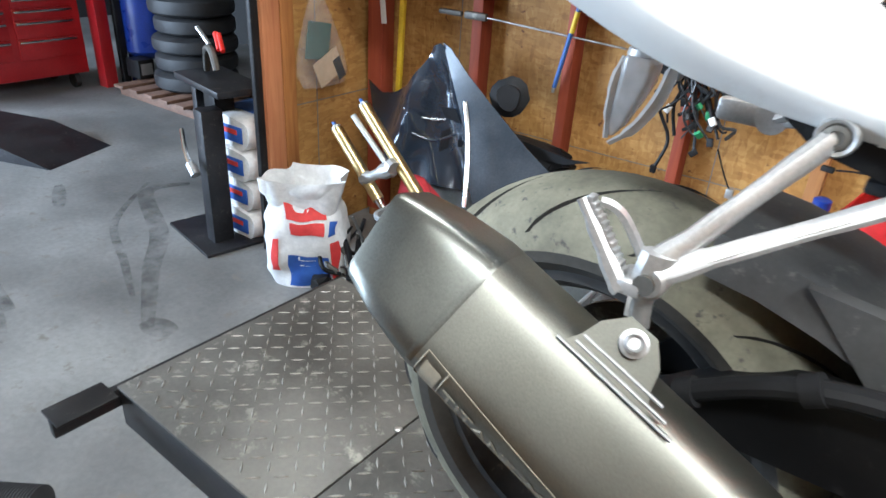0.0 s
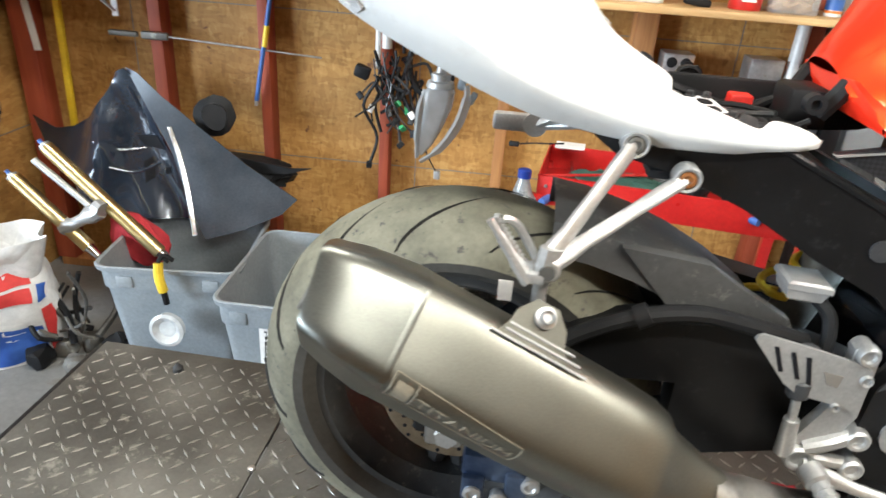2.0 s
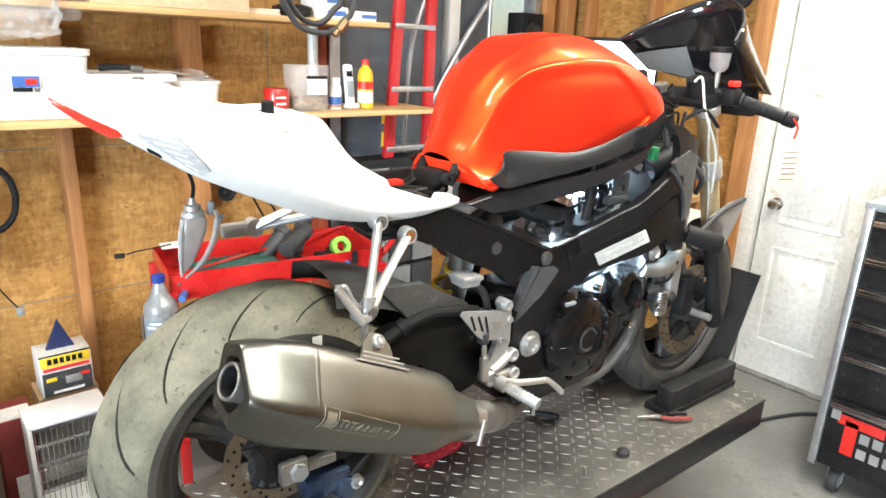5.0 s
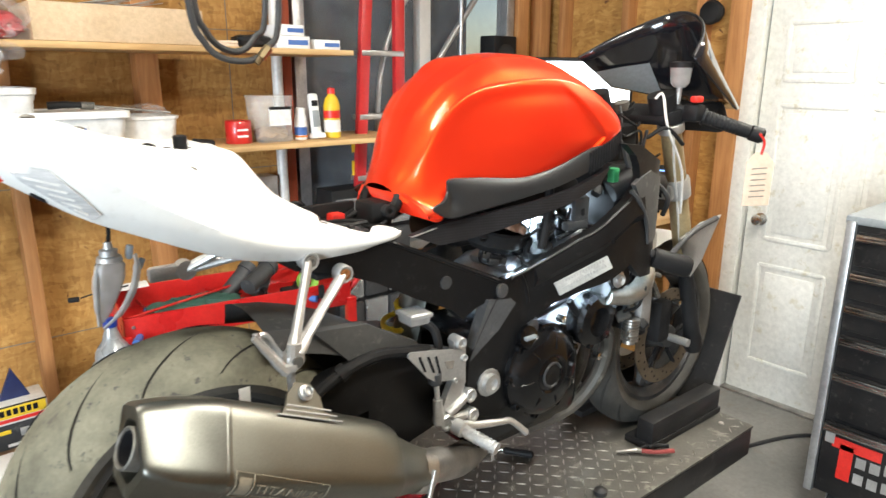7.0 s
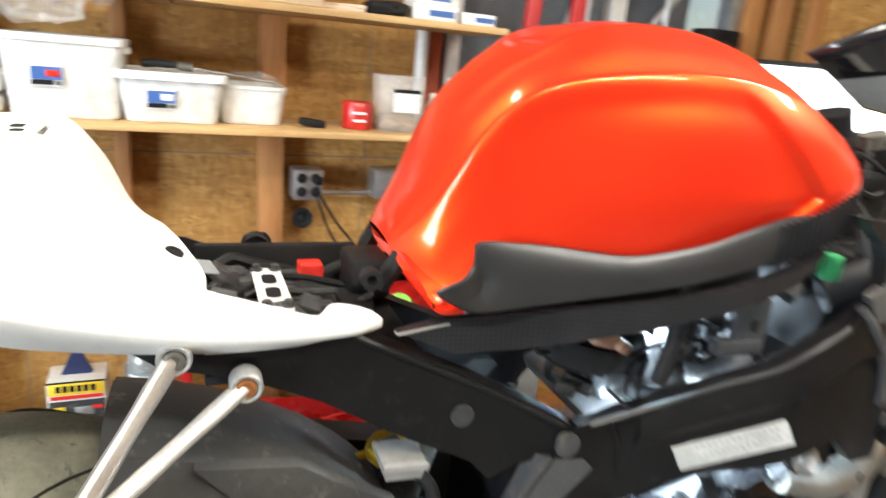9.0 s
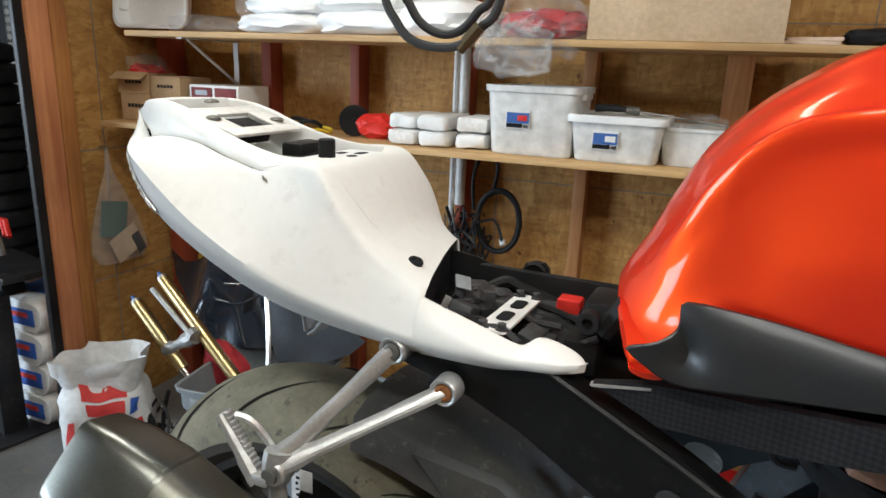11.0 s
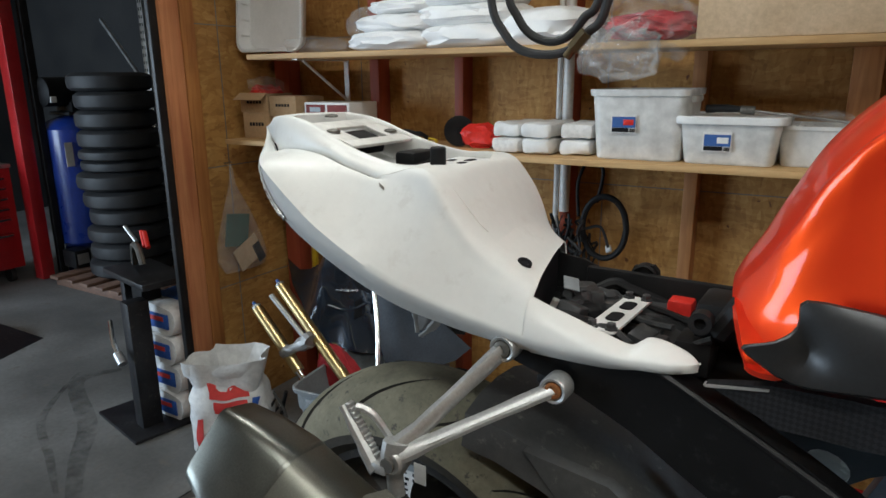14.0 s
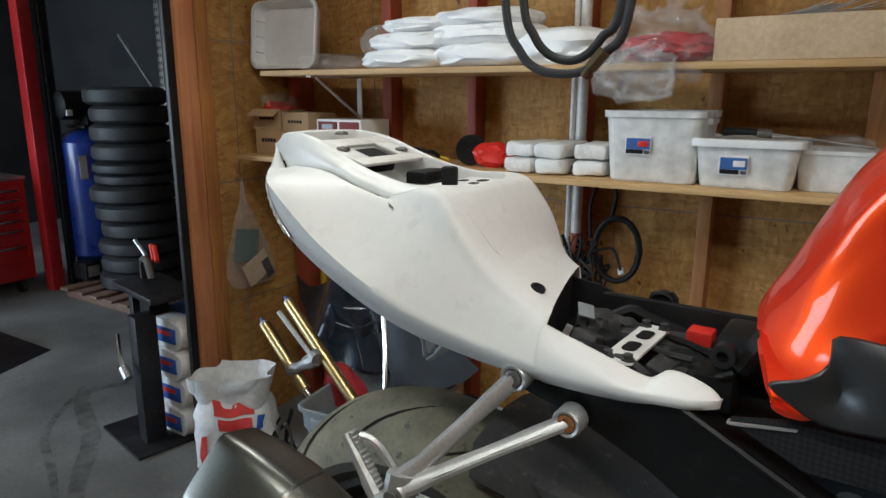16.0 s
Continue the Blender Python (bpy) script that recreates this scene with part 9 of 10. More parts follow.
def sack(name, m, w, d, h, label, fold=True, group=""):
    """A filled paper sack standing upright, creased, with its open mouth rolled down."""
    t = thing(name, m, label, "sack", group)
    rings = []
    n = 36
    for i in range(15):
        q = i / 14
        bulge, thin = sack_form(q, fold)
        ring = []
        for k in range(n):
            a = 2 * math.pi * k / n
            ca, sa = math.cos(a), math.sin(a)
            x = w / 2 * bulge * math.copysign(abs(ca) ** 0.55, ca)
            y = d / 2 * bulge * thin * math.copysign(abs(sa) ** 0.6, sa)
            v = Vector((x, y, q * h))
            v += (0.020 + 0.10 * max(0, q - 0.7)) * noise.noise_vector(v * 11 + Vector((w, 0, 3)))
            if q == 0:
                v.z = 0.0
            ring.append(v)
        rings.append(ring)
    if fold:
        rings.append([v * 0.86 + Vector((0, 0, -0.02)) for v in rings[-1]])
        rings.append([v * 0.82 + Vector((0, 0, -0.01)) for v in rings[-1]])
    part("sack_paper", ring_faces(B(), rings), SACK_WHITE, t, "", 60)

    def slip(nm, x0, x1, z0, z1, mat):
        bm = B()
        cols = []
        for i in range(9):
            x = x0 + (x1 - x0) * i / 8
            col = []
            for j in range(7):
                z = z0 + (z1 - z0) * j / 6
                q = z / h
                bl, th = sack_form(q, fold)
                u = min(0.995, abs(x) / (w / 2 * bl)) ** (1 / 0.55)
                y = -d / 2 * bl * th * (1 - u * u) ** 0.3 if u < 1 else 0
                v = Vector((x, y, z))
                v += (0.020 + 0.10 * max(0, q - 0.7)) * noise.noise_vector(v * 11 + Vector((w, 0, 3)))
                v.y -= 0.004
                col.append(v)
            cols.append(col)
        part(nm, ring_faces(bm, cols, closed=False), mat, t, "", 180)
    return t, slip


st, slip = sack("absorbent_sack", pose(-1.635, 1.115, 0, 4, 0, 38), 0.33, 0.20, 0.50, "white paper sack with red and blue print, opened")
for x0, x1, z0, z1, m in ((-0.07, 0.09, 0.335, 0.385, SACK_RED), (-0.055, 0.08, 0.275, 0.325, SACK_RED), (-0.07, 0.10, 0.02, 0.17, SACK_BLUE), (-0.03, 0.04, 0.12, 0.20, PAPER), (0.11, 0.14, 0.06, 0.24, SACK_RED), (-0.14, -0.11, 0.08, 0.24, SACK_RED), (0.10, 0.135, 0.27, 0.33, SACK_BLUE), (-0.05, 0.07, 0.395, 0.405, SACK_BLUE)):
    slip("print_patch", x0, x1, z0, z1, m)
# space heater, boxes
ht = thing("space_heater", pose(-0.095, 1.33, 0), "white metal radiant heater with wire guard", "space heater")
part("casing_back", box(B(), (0, 0.06, 0.25), (0.235, 0.012, 0.33), 0.003), STEEL_WORN, ht, "dull reflector behind the elements")
part("casing_top", box(B(), (0, 0.0, 0.416), (0.25, 0.15, 0.018), 0.004), WHITE_PLASTIC, ht)
part("casing_bottom", box(B(), (0, 0, 0.085), (0.25, 0.15, 0.018), 0.004), WHITE_PLASTIC, ht)
part("casing_side", box(B(), (-0.118, 0, 0.25), (0.014, 0.15, 0.33), 0.003), WHITE_PLASTIC, ht)
part("casing_side", box(B(), (0.118, 0, 0.25), (0.014, 0.15, 0.33), 0.003), WHITE_PLASTIC, ht)
for z in (0.15, 0.22, 0.29, 0.36):
    part("element", rod(B(), (-0.10, 0.01, z), (0.10, 0.01, z), 0.008), GALVANISED if z > 0.2 else STEEL_DARK, ht)
for k in range(14):
    part("guard_wire", rod(B(), (-0.105 + 0.016 * k, -0.068, 0.10), (-0.105 + 0.016 * k, -0.068, 0.40), 0.0015, seg=6), CHROME, ht)
for z in (0.16, 0.25, 0.34):
    part("guard_wire", rod(B(), (-0.11, -0.07, z), (0.11, -0.07, z), 0.002, seg=6), CHROME, ht)
for x in (-0.1, 0.1):
    part("foot", turned(B(), (x, -0.04, 0.0), (0, 0, 1), [(0, 0.018), (0.03, 0.02), (0.04, 0.008), (0.08, 0.008)], 14), PLASTIC_BLACK, ht)
bt = thing("battery_box", pose(-0.045, 1.57, 0), "grey and yellow cardboard battery box with black print", "battery box")
part("stand_crate", box(B(), (0, 0.03, 0.19), (0.2, 0.16, 0.38), 0.004), CARDBOARD, bt)
part("box_body", box(B(), (0.0, 0, 0.465), (0.17, 0.13, 0.16), 0.003), CONDUIT, bt)
part("box_band", box(B(), (0, -0.066, 0.52), (0.162, 0.003, 0.040), 0.001), YELLOW, bt)
part("box_rim", box(B(), (0, -0.0655, 0.5435), (0.17, 0.004, 0.005), 0.001), PLASTIC_BLACK, bt)
for k in range(6):
    part("print_bar", box(B(), (-0.052 + 0.02 * k, -0.068, 0.522), (0.014, 0.002, 0.022)), INK, bt)
part("box_stripe", box(B(), (0, -0.066, 0.491), (0.15, 0.003, 0.012)), RED_PLASTIC, bt)
part("box_picture", box(B(), (0.02, -0.0675, 0.44), (0.055, 0.003, 0.030), 0.001, pose(0, 0, 0)), ALU_MATT, bt)
part("box_patch", box(B(), (-0.052, -0.0675, 0.452), (0.034, 0.003, 0.014)), YELLOW, bt)
part("box_patch", box(B(), (0.058, -0.0675, 0.452), (0.03, 0.003, 0.012)), RED_PLASTIC, bt)
part("box_patch", box(B(), (0.0, -0.0675, 0.400), (0.10, 0.003, 0.010)), PAPER, bt)
part("box_picture", box(B(), (0, -0.066, 0.432), (0.16, 0.003, 0.092)), PLASTIC_GREY, bt)
part("blue_flap", ngon_plate(B(), [(-0.048, 0.545), (0.045, 0.545), (0.0, 0.655)], lambda a, b, s: (a, -0.01 + 0.02 * s, b), 0.02), NAVY_CARD, bt, "dark blue folded card triangle")
rx = thing("red_carton", pose(-0.235, 1.46, 0), "tall red and white cardboard carton on the floor", "cardboard box")
part("box_body", box(B(), (0, 0, 0.20), (0.11, 0.16, 0.40), 0.003), DULL_RED, rx)
part("white_panel", box(B(), (0.01, -0.081, 0.12), (0.07, 0.002, 0.12)), PAPER, rx)
part("white_panel", box(B(), (0.0, -0.03, 0.4015), (0.10, 0.09, 0.003)), PAPER, rx)

# ---- red service cart behind the motorcycle ----
cart = thing("service_cart", pose(0.23, 1.12, 0, 0, 0, -8.5), "red steel service cart with tools in its tray", "service cart")
CW, CD, CZ = 0.78, 0.36, 0.90
for z in (CZ, 0.45):
    tr = part("tray", box(B(), (CW / 2, CD / 2, z - 0.085), (CW, CD, 0.006), 0.002), RED_PAINT, cart)
    for c, s in (((CW / 2, 0, z - 0.045), (CW, 0.006, 0.09)), ((CW / 2, CD, z - 0.045), (CW, 0.006, 0.09)), ((0, CD / 2, z - 0.045), (0.006, CD - 0.008, 0.09)), ((CW, CD / 2, z - 0.045), (0.006, CD - 0.008, 0.09))):
        part("tray_side", box(B(), c, s, 0.002), RED_PAINT, tr)
    part("tray_lip", tube(B(), [(0, 0, z), (CW, 0, z), (CW, CD, z), (0, CD, z)], 0.005, 6, 1, closed=True), RED_PAINT, tr)
for x in (0.0, CW):
    for y in (0.0, CD):
        part("leg", box(B(), (x, y, 0.47), (0.035, 0.035, 0.74), 0.003), RED_PAINT, cart)
        for z in (0.83, 0.87):
            part("rivet", turned(B(), (x + 0.025, -0.004 if y == 0 else CD + 0.004, z), (0, -1 if y == 0 else 1, 0), [(0, 0.006), (0.003, 0.005), (0.004, 0.001)], 10), STEEL_WORN, cart)
        cs = part("caster", turned(B(), (x, y - 0.014, 0.045), (0, 1, 0), [(0, 0.012), (0, 0.045), (0.028, 0.045), (0.028, 0.012)], 20), RUBBER_DARK, cart)
        part("caster_fork", box(B(), (x, y, 0.08), (0.03, 0.04, 0.05), 0.004), GALVANISED, cs)
part("push_handle", tube(B(), [(CW, 0.02, 0.86), (CW + 0.07, 0.03, 0.95), (CW + 0.07, CD - 0.03, 0.95), (CW, CD - 0.02, 0.86)], 0.012, 10, 5), RED_PAINT, cart)
CM = pose(0.23, 1.12, 0.822, 0, 0, -8.5)
solo("green_rag", blob(B(), (0, 0, 0.02), (0.14, 0.09, 0.045), 0.45, 4, 3.3, 4, 0.0), GREEN_CLOTH, CM @ pose(0.24, 0.13, 0), "crumpled dark green shop rag in the cart", "rag")
rng = random.Random(31)
for k in range(9):
    x, y, a = rng.uniform(0.06, 0.7), rng.uniform(0.05, 0.3), rng.uniform(0, 180)
    t = thing("hand_tool", CM @ pose(x, y, 0.012 + 0.012 * (k % 3), 0, 0, a), "steel hand tool lying in the cart tray", "hand tool", "tools in the cart")
    part("shank", rod(B(), (-0.08, 0, 0), (0.06, 0, 0), 0.006), CHROME if k % 2 else STEEL_DARK, t)
    part("grip", rod(B(), (-0.14, 0, 0), (-0.07, 0, 0), 0.012), rng.choice((PLASTIC_BLACK, RED_PLASTIC, BLUE_PLASTIC)), t)
for i, (x, y, l, a, b) in enumerate(((0.40, 0.20, 0.20, 25, -35), (0.52, 0.22, 0.18, 15, -70), (0.48, 0.14, 0.16, 40, -15))):
    solo("hose_section", rod(rod(B(), (-l / 2, 0, 0), (l / 2, 0, 0), 0.030, 0.030, 18), (l / 2 - 0.03, 0, 0), (l / 2, 0, 0), 0.036, 0.034, 18), PLASTIC_GREY, CM @ pose(x, y, 0.07 + 0.02 * i, 0, b, a), "dark grey rubber hose stub in the cart", "hose", "hose stubs")
solo("paper_slip", crumple(box(B(), (0, 0, 0), (0.10, 0.07, 0.002)), 0.008, 15), PAPER, CM @ pose(0.07, 0.30, 0.095), "folded white paper on the cart rim", "paper")
solo("black_box", box(B(), (0, 0, 0.02), (0.12, 0.09, 0.05), 0.006), PLASTIC_BLACK, CM @ pose(0.62, 0.12, 0), "black plastic case in the cart tray", "case")
ck = thing("clip_tool", CM @ pose(0.66, -0.012, 0.06), "small black magnetic holder on the cart side", "holder")
part("holder_body", box(B(), (0, 0, 0), (0.02, 0.016, 0.05), 0.004), PLASTIC_BLACK, ck)
solo("green_frog_tape", turned(B(), (0, 0, 0), (0, -1, 0.4), [(0, 0.02), (0, 0.04), (0.03, 0.04), (0.03, 0.02)], 20, cap=False), surface("lime_plastic", (0.2, 0.42, 0.05), (0.28, 0.55, 0.08), 0.5), CM @ pose(0.66, 0.14, 0.06), "lime green tape roll in the cart", "tape roll")
jg = thing("spray_bottle", pose(0.185, 1.10, 0.665), "silver grey fluid bottle with blue cap hooked beside the cart", "bottle")
body = part("bottle_body", turned(B(), (0, 0, 0), (0, 0, 1), [(0, 0.046), (0.006, 0.052), (0.135, 0.054), (0.15, 0.052), (0.165, 0.044), (0.185, 0.030), (0.22, 0.019), (0.235, 0.017)], 28), BOTTLE_GREY, jg)
part("cap", turned(B(), (0, 0, 0.232), (0, 0, 1), [(0, 0.021), (0.022, 0.021), (0.026, 0.014), (0.026, 0.002)], 18), BLUE_PAINT, jg, "dark blue screw cap")
part("bottle_label", turned(B(), (0, 0, 0.03), (0, 0, 1), [(0, 0.0538), (0.085, 0.0548)], 28, cap=False), LABEL_GREY, body, "blue-grey printed label")
for k, (z, w) in enumerate(((0.10, 0.5), (0.085, 0.7), (0.05, 0.55))):
    part("print_bar", ring_faces(B(), [[(0.0556 * math.sin(a), -0.0556 * math.cos(a), z + h) for a in [-w + w * i / 4 - 0.5 for i in range(9)]] for h in (0.0, 0.008)], closed=False), PAPER, body)
wh = part("wire_holder", tube(tube(B(), [(-0.062, 0.0, 0.0), (-0.062, 0.0, 0.12), (0.02, 0.07, 0.16)], 0.003, 6, 1), [(0.058 * math.cos(a), 0.058 * math.sin(a), 0.0) for a in [2 * math.pi * k / 10 for k in range(10)]], 0.003, 6, 2, closed=True), STEEL_WORN, jg)
wc = tube(B(), [(-0.12, 0.02, 0.0), (-0.08, 0.02, 0.008), (-0.02, 0.0, 0.02), (0.03, -0.01, 0.03)], 0.003, 6, 5)
solo("dangling_lead", box(wc, (-0.14, 0.02, -0.002), (0.035, 0.02, 0.016), 0.004), PLASTIC_BLACK, CM @ pose(0.02, 0.26, 0.085), "thin black lead over the cart edge", "lead")

# ---- right-hand side: chest, bench, screens ----
ch = thing("tool_chest", pose(2.25, -0.25, 0), "black roller tool chest with bright drawer pulls", "tool chest")
CHW = 0.72
part("case", box(B(), (0.25, -CHW / 2, 0.645), (0.49, CHW, 1.05), 0.006), BLACK_PAINT, ch)
part("corner_post", box(B(), (-0.002, -0.012, 0.645), (0.028, 0.03, 1.06), 0.004), GALVANISED, ch, "brushed steel corner post")
part("corner_post", box(B(), (-0.002, -CHW + 0.012, 0.645), (0.028, 0.03, 1.06), 0.004), GALVANISED, ch)
part("top_mat", box(B(), (0.25, -CHW / 2, 1.178), (0.51, CHW + 0.02, 0.03), 0.006), TOTE_GREY, ch, "grey top edge")
for z0, z1 in ((0.15, 0.42), (0.44, 0.62), (0.64, 0.76), (0.78, 0.88), (0.90, 1.0), (1.02, 1.14)):
    dr = part("drawer", box(B(), (-0.003, -CHW / 2, (z0 + z1) / 2), (0.012, CHW - 0.07, z1 - z0), 0.003), BLACK_PAINT, ch)
    part("drawer_pull", box(box(B(), (-0.016, -CHW / 2, z1 - 0.018), (0.016, CHW - 0.07, 0.026), 0.006), (-0.022, -CHW / 2, z1 - 0.026), (0.008, CHW - 0.07, 0.012), 0.003), CHROME, dr, "bright full-width drawer pull")
lg = part("maker_mark", box(box(B(), (-0.0105, -0.15, 0.35), (0.002, 0.16, 0.04), 0), (-0.0105, -0.12, 0.28), (0.002, 0.045, 0.14), 0), RED_PLASTIC, ch, "red slab-shaped maker's mark")
for y, z in ((-0.06, 0.36), (-0.17, 0.30), (-0.215, 0.30), (-0.26, 0.31), (-0.17, 0.235), (-0.215, 0.235), (-0.26, 0.24)):
    part("mark_bar", box(B(), (-0.0108, y, z), (0.002, 0.032, 0.04)), ALU_MATT, lg)
for y in (-0.09, -CHW + 0.09):
    for x in (0.06, 0.44):
        c = part("caster", turned(B(), (x, y - 0.018, 0.055), (0, 1, 0), [(0, 0.015), (0, 0.052), (0.006, 0.055), (0.03, 0.055), (0.036, 0.052), (0.036, 0.015)], 24), RUBBER_DARK, ch)
        part("caster_hub", turned(B(), (x, y - 0.021, 0.055), (0, 1, 0), [(0, 0.008), (0.002, 0.034), (0.04, 0.034), (0.042, 0.008)], 20), TOTE_GREY, c)
        part("caster_cheek", box(B(), (x, y - 0.026, 0.085), (0.03, 0.004, 0.075), 0.001), GALVANISED, c)
        part("caster_cheek", box(B(), (x, y + 0.026, 0.085), (0.03, 0.004, 0.075), 0.001), GALVANISED, c)
cl2 = thing("wire_clamp", pose(2.36, -0.42, 1.193), "black spring clamp with wire handles on the chest", "clamp")
part("clamp_jaw", box(B(), (0, 0, 0.012), (0.11, 0.04, 0.022), 0.005), PLASTIC_BLACK, cl2)
part("clamp_wire", tube(B(), [(-0.04, -0.01, 0.02), (-0.02, -0.01, 0.08), (0.02, 0.01, 0.085), (0.04, 0.01, 0.02)], 0.004, 6, 5), CHROME, cl2)
bn = thing("corner_bench", pose(2.62, 1.25, 0), "wooden corner bench with electronics", "bench")
part("bench_top", box(B(), (0.0, 0, 0.935), (0.72, 1.05, 0.03), 0.003), SHELF_WOOD, bn)
for x in (-0.32, 0.30):
    for y in (-0.48, 0.48):
        part("leg", box(B(), (x, y, 0.46), (0.06, 0.06, 0.92), 0.003), STUD, bn)
mo = thing("monitor", pose(2.56, 1.20, 0.951, 0, 0, -42), "black computer monitor with a bright white screen", "monitor")
part("stand", box(box(B(), (0, 0.03, 0.01), (0.24, 0.18, 0.02), 0.005), (0, 0.05, 0.25), (0.05, 0.03, 0.48), 0.005), PLASTIC_BLACK, mo)
part("bezel", box(B(), (0, 0.02, 0.61), (0.58, 0.03, 0.37), 0.008), PLASTIC_BLACK, mo)
part("screen", box(B(), (0, 0.003, 0.612), (0.545, 0.004, 0.325)), SCREEN, mo, "glowing white screen")
m2 = thing("small_screen", pose(2.82, 0.90, 0.951, 0, 0, -58), "small black screen showing bright blue", "screen")
part("bezel", box(B(), (0, 0.01, 0.13), (0.20, 0.02, 0.24), 0.006), PLASTIC_BLACK, m2)
part("screen", box(B(), (0, -0.001, 0.15), (0.17, 0.004, 0.15)), SCREEN_BLUE, m2)
part("foot", box(B(), (0, 0.02, 0.006), (0.14, 0.1, 0.012), 0.003), PLASTIC_BLACK, m2)
sp2 = thing("loudspeaker", pose(2.55, 1.78, 1.66), "black loudspeaker on the wall by the window", "loudspeaker")
part("cabinet", box(B(), (0, 0, 0.1), (0.18, 0.12, 0.22), 0.008), PLASTIC_BLACK, sp2)
part("cone", turned(B(), (0, -0.062, 0.10), (0, -1, 0), [(0, 0.065), (0.006, 0.065), (0.002, 0.055), (-0.02, 0.02), (-0.016, 0.01)], 26), RUBBER_DARK, sp2)
part("bracket", rod(B(), (0, 0.05, 0.1), (0, 0.12, 0.1), 0.015), GALVANISED, sp2)
ls = solo("dust_cap", turned(B(), (0, 0, 0), (-1, 0, 0), [(0, 0.05), (0.04, 0.06), (0.06, 0.05), (0.07, 0.01)], 22), PLASTIC_BLACK, pose(3.0, 0.72, 1.96), "round black lamp head on the wall", "wall lamp")
# ladder and bent tubes in front of the window
ld = thing("step_ladder", pose(1.60, 1.70, 0), "red fibreglass step ladder leaning by the window", "ladder")
for s in (-1, 1):
    part("stile", box(B(), (s * 0.16, 0, 1.1), (0.055, 0.03, 2.2), 0.004, pose(0, 0, 0, 3, s * -2.0, 0)), RED_CABINET, ld)
for k in range(7):
    part("rung", box(B(), (0, 0.0 - 0.015 * k, 0.3 + 0.29 * k), (0.34 - 0.02 * k, 0.07, 0.025), 0.004), GALVANISED, ld)
for z in (1.33, 1.22):
    part("warning_label", box(B(), (-0.17 + 0.03, -0.055, z), (0.035, 0.004, 0.07), 0, pose(0, 0, 0, 0, 0, 0)), YELLOW, ld)
bt2 = thing("bent_tubes", pose(1.88, 1.76, 0), "bundle of bent pale metal tubes by the window", "metal tubes")
part("bent_tube", tube(B(), [(-0.22, 0, 0.7), (-0.2, 0, 1.5), (-0.12, 0.0, 1.85), (0.05, 0.0, 2.1), (0.25, 0, 2.3)], 0.014, 10, 6), GALVANISED, bt2)
part("bent_tube", tube(B(), [(-0.05, 0, 0.7), (-0.04, 0, 1.6), (-0.03, 0.0, 2.3)], 0.010, 10, 6), GALVANISED, bt2)
part("bent_tube", tube(B(), [(-0.05, 0.01, 1.35), (0.2, 0.01, 1.72), (0.55, 0.01, 2.15)], 0.016, 10, 6), GALVANISED, bt2)
part("bent_tube", rod(B(), (0.36, 0.0, 0.75), (0.36, 0.0, 2.2), 0.012), GALVANISED, bt2)
# rack with clear drawers below the window
dk = thing("drawer_rack", pose(1.52, 1.60, 0), "dark rack of small clear drawers under the window", "drawer rack")
part("rack_case", box(B(), (0, 0.06, 0.58), (0.46, 0.14, 1.1), 0.006), PLASTIC_BLACK, dk)
for i in range(3):
    for k in range(6):
        part("drawer", box(B(), (-0.145 + 0.145 * i, -0.02, 0.14 + 0.175 * k), (0.13, 0.03, 0.15), 0.006), CLEAR_TUB if (i + k) % 2 else PLASTIC_GREY, dk)
# tag on the bar end
tg = thing("paper_tag", BIKE @ pose(1.295, -0.325, 0.925), "tan paper tag with handwriting hung from the handlebar", "tag")
part("tag_string", tube(B(), [(0, 0, 0.01), (0.012, -0.008, -0.01), (0.012, -0.004, -0.04)], 0.003, 6, 5), RED_PLASTIC, tg, "red tag string")
card = part("tag_card", ngon_plate(B(), [(-0.03, -0.17), (0.03, -0.165), (0.032, -0.06), (0.012, -0.035), (-0.012, -0.035), (-0.03, -0.06)], lambda a, b, s: (0.012 + 0.6 * a, -0.004 - 0.8 * a + 0.001 * s, b), 0.001), TAG_PAPER, tg)
for k in range(6):
    part("scrawl", ngon_plate(B(), [(-0.018, 0), (0.016, 0.004), (0.016, 0.007), (-0.018, 0.003)], lambda a, b, s: (0.012 + 0.6 * a - 0.0006, -0.0052 - 0.8 * a - 0.0006 * (1 - s), -0.078 - 0.014 * k + b), 0.001), INK_GREY, card)

# ---- on the lift and under it ----
pl = thing("pliers", BIKE @ pose(1.20, -0.13, 0.008, 0, 0, -33), "slim pliers with black and red grips on the lift deck", "pliers")
part("jaws", box(rod(B(), (-0.06, 0, 0.004), (0.0, 0, 0.006), 0.003, 0.007), (0.005, 0, 0.006), (0.022, 0.018, 0.01), 0.003), STEEL_WORN, pl)
part("grip", tube(B(), [(0.012, 0.005, 0.006), (0.05, 0.017, 0.007), (0.10, 0.012, 0.007)], 0.0065, 8, 5), PLASTIC_BLACK, pl)
part("grip", tube(B(), [(0.012, -0.005, 0.006), (0.05, -0.016, 0.007), (0.105, -0.014, 0.007)], 0.0065, 8, 5), DULL_RED, pl, "dark red grip")
sd = thing("screwdriver", BIKE @ pose(0.893, 0.112, 0.013, 0, 0, -54), "screwdriver with a black handle on the lift deck", "screwdriver")
part("blade", rod(B(), (-0.09, 0, -0.006), (0.0, 0, 0), 0.003), CHROME, sd)
part("handle", turned(B(), (0, 0, 0), (1, 0, 0), [(0, 0.006), (0.006, 0.011), (0.03, 0.009), (0.07, 0.012), (0.085, 0.010), (0.09, 0.004)], 12), PLASTIC_BLACK, sd)
yt = thing("pry_tool", BIKE @ pose(-0.295, -0.139, 0.012, 0, 0, -22), "black and yellow handled tool on the lift deck", "hand tool")
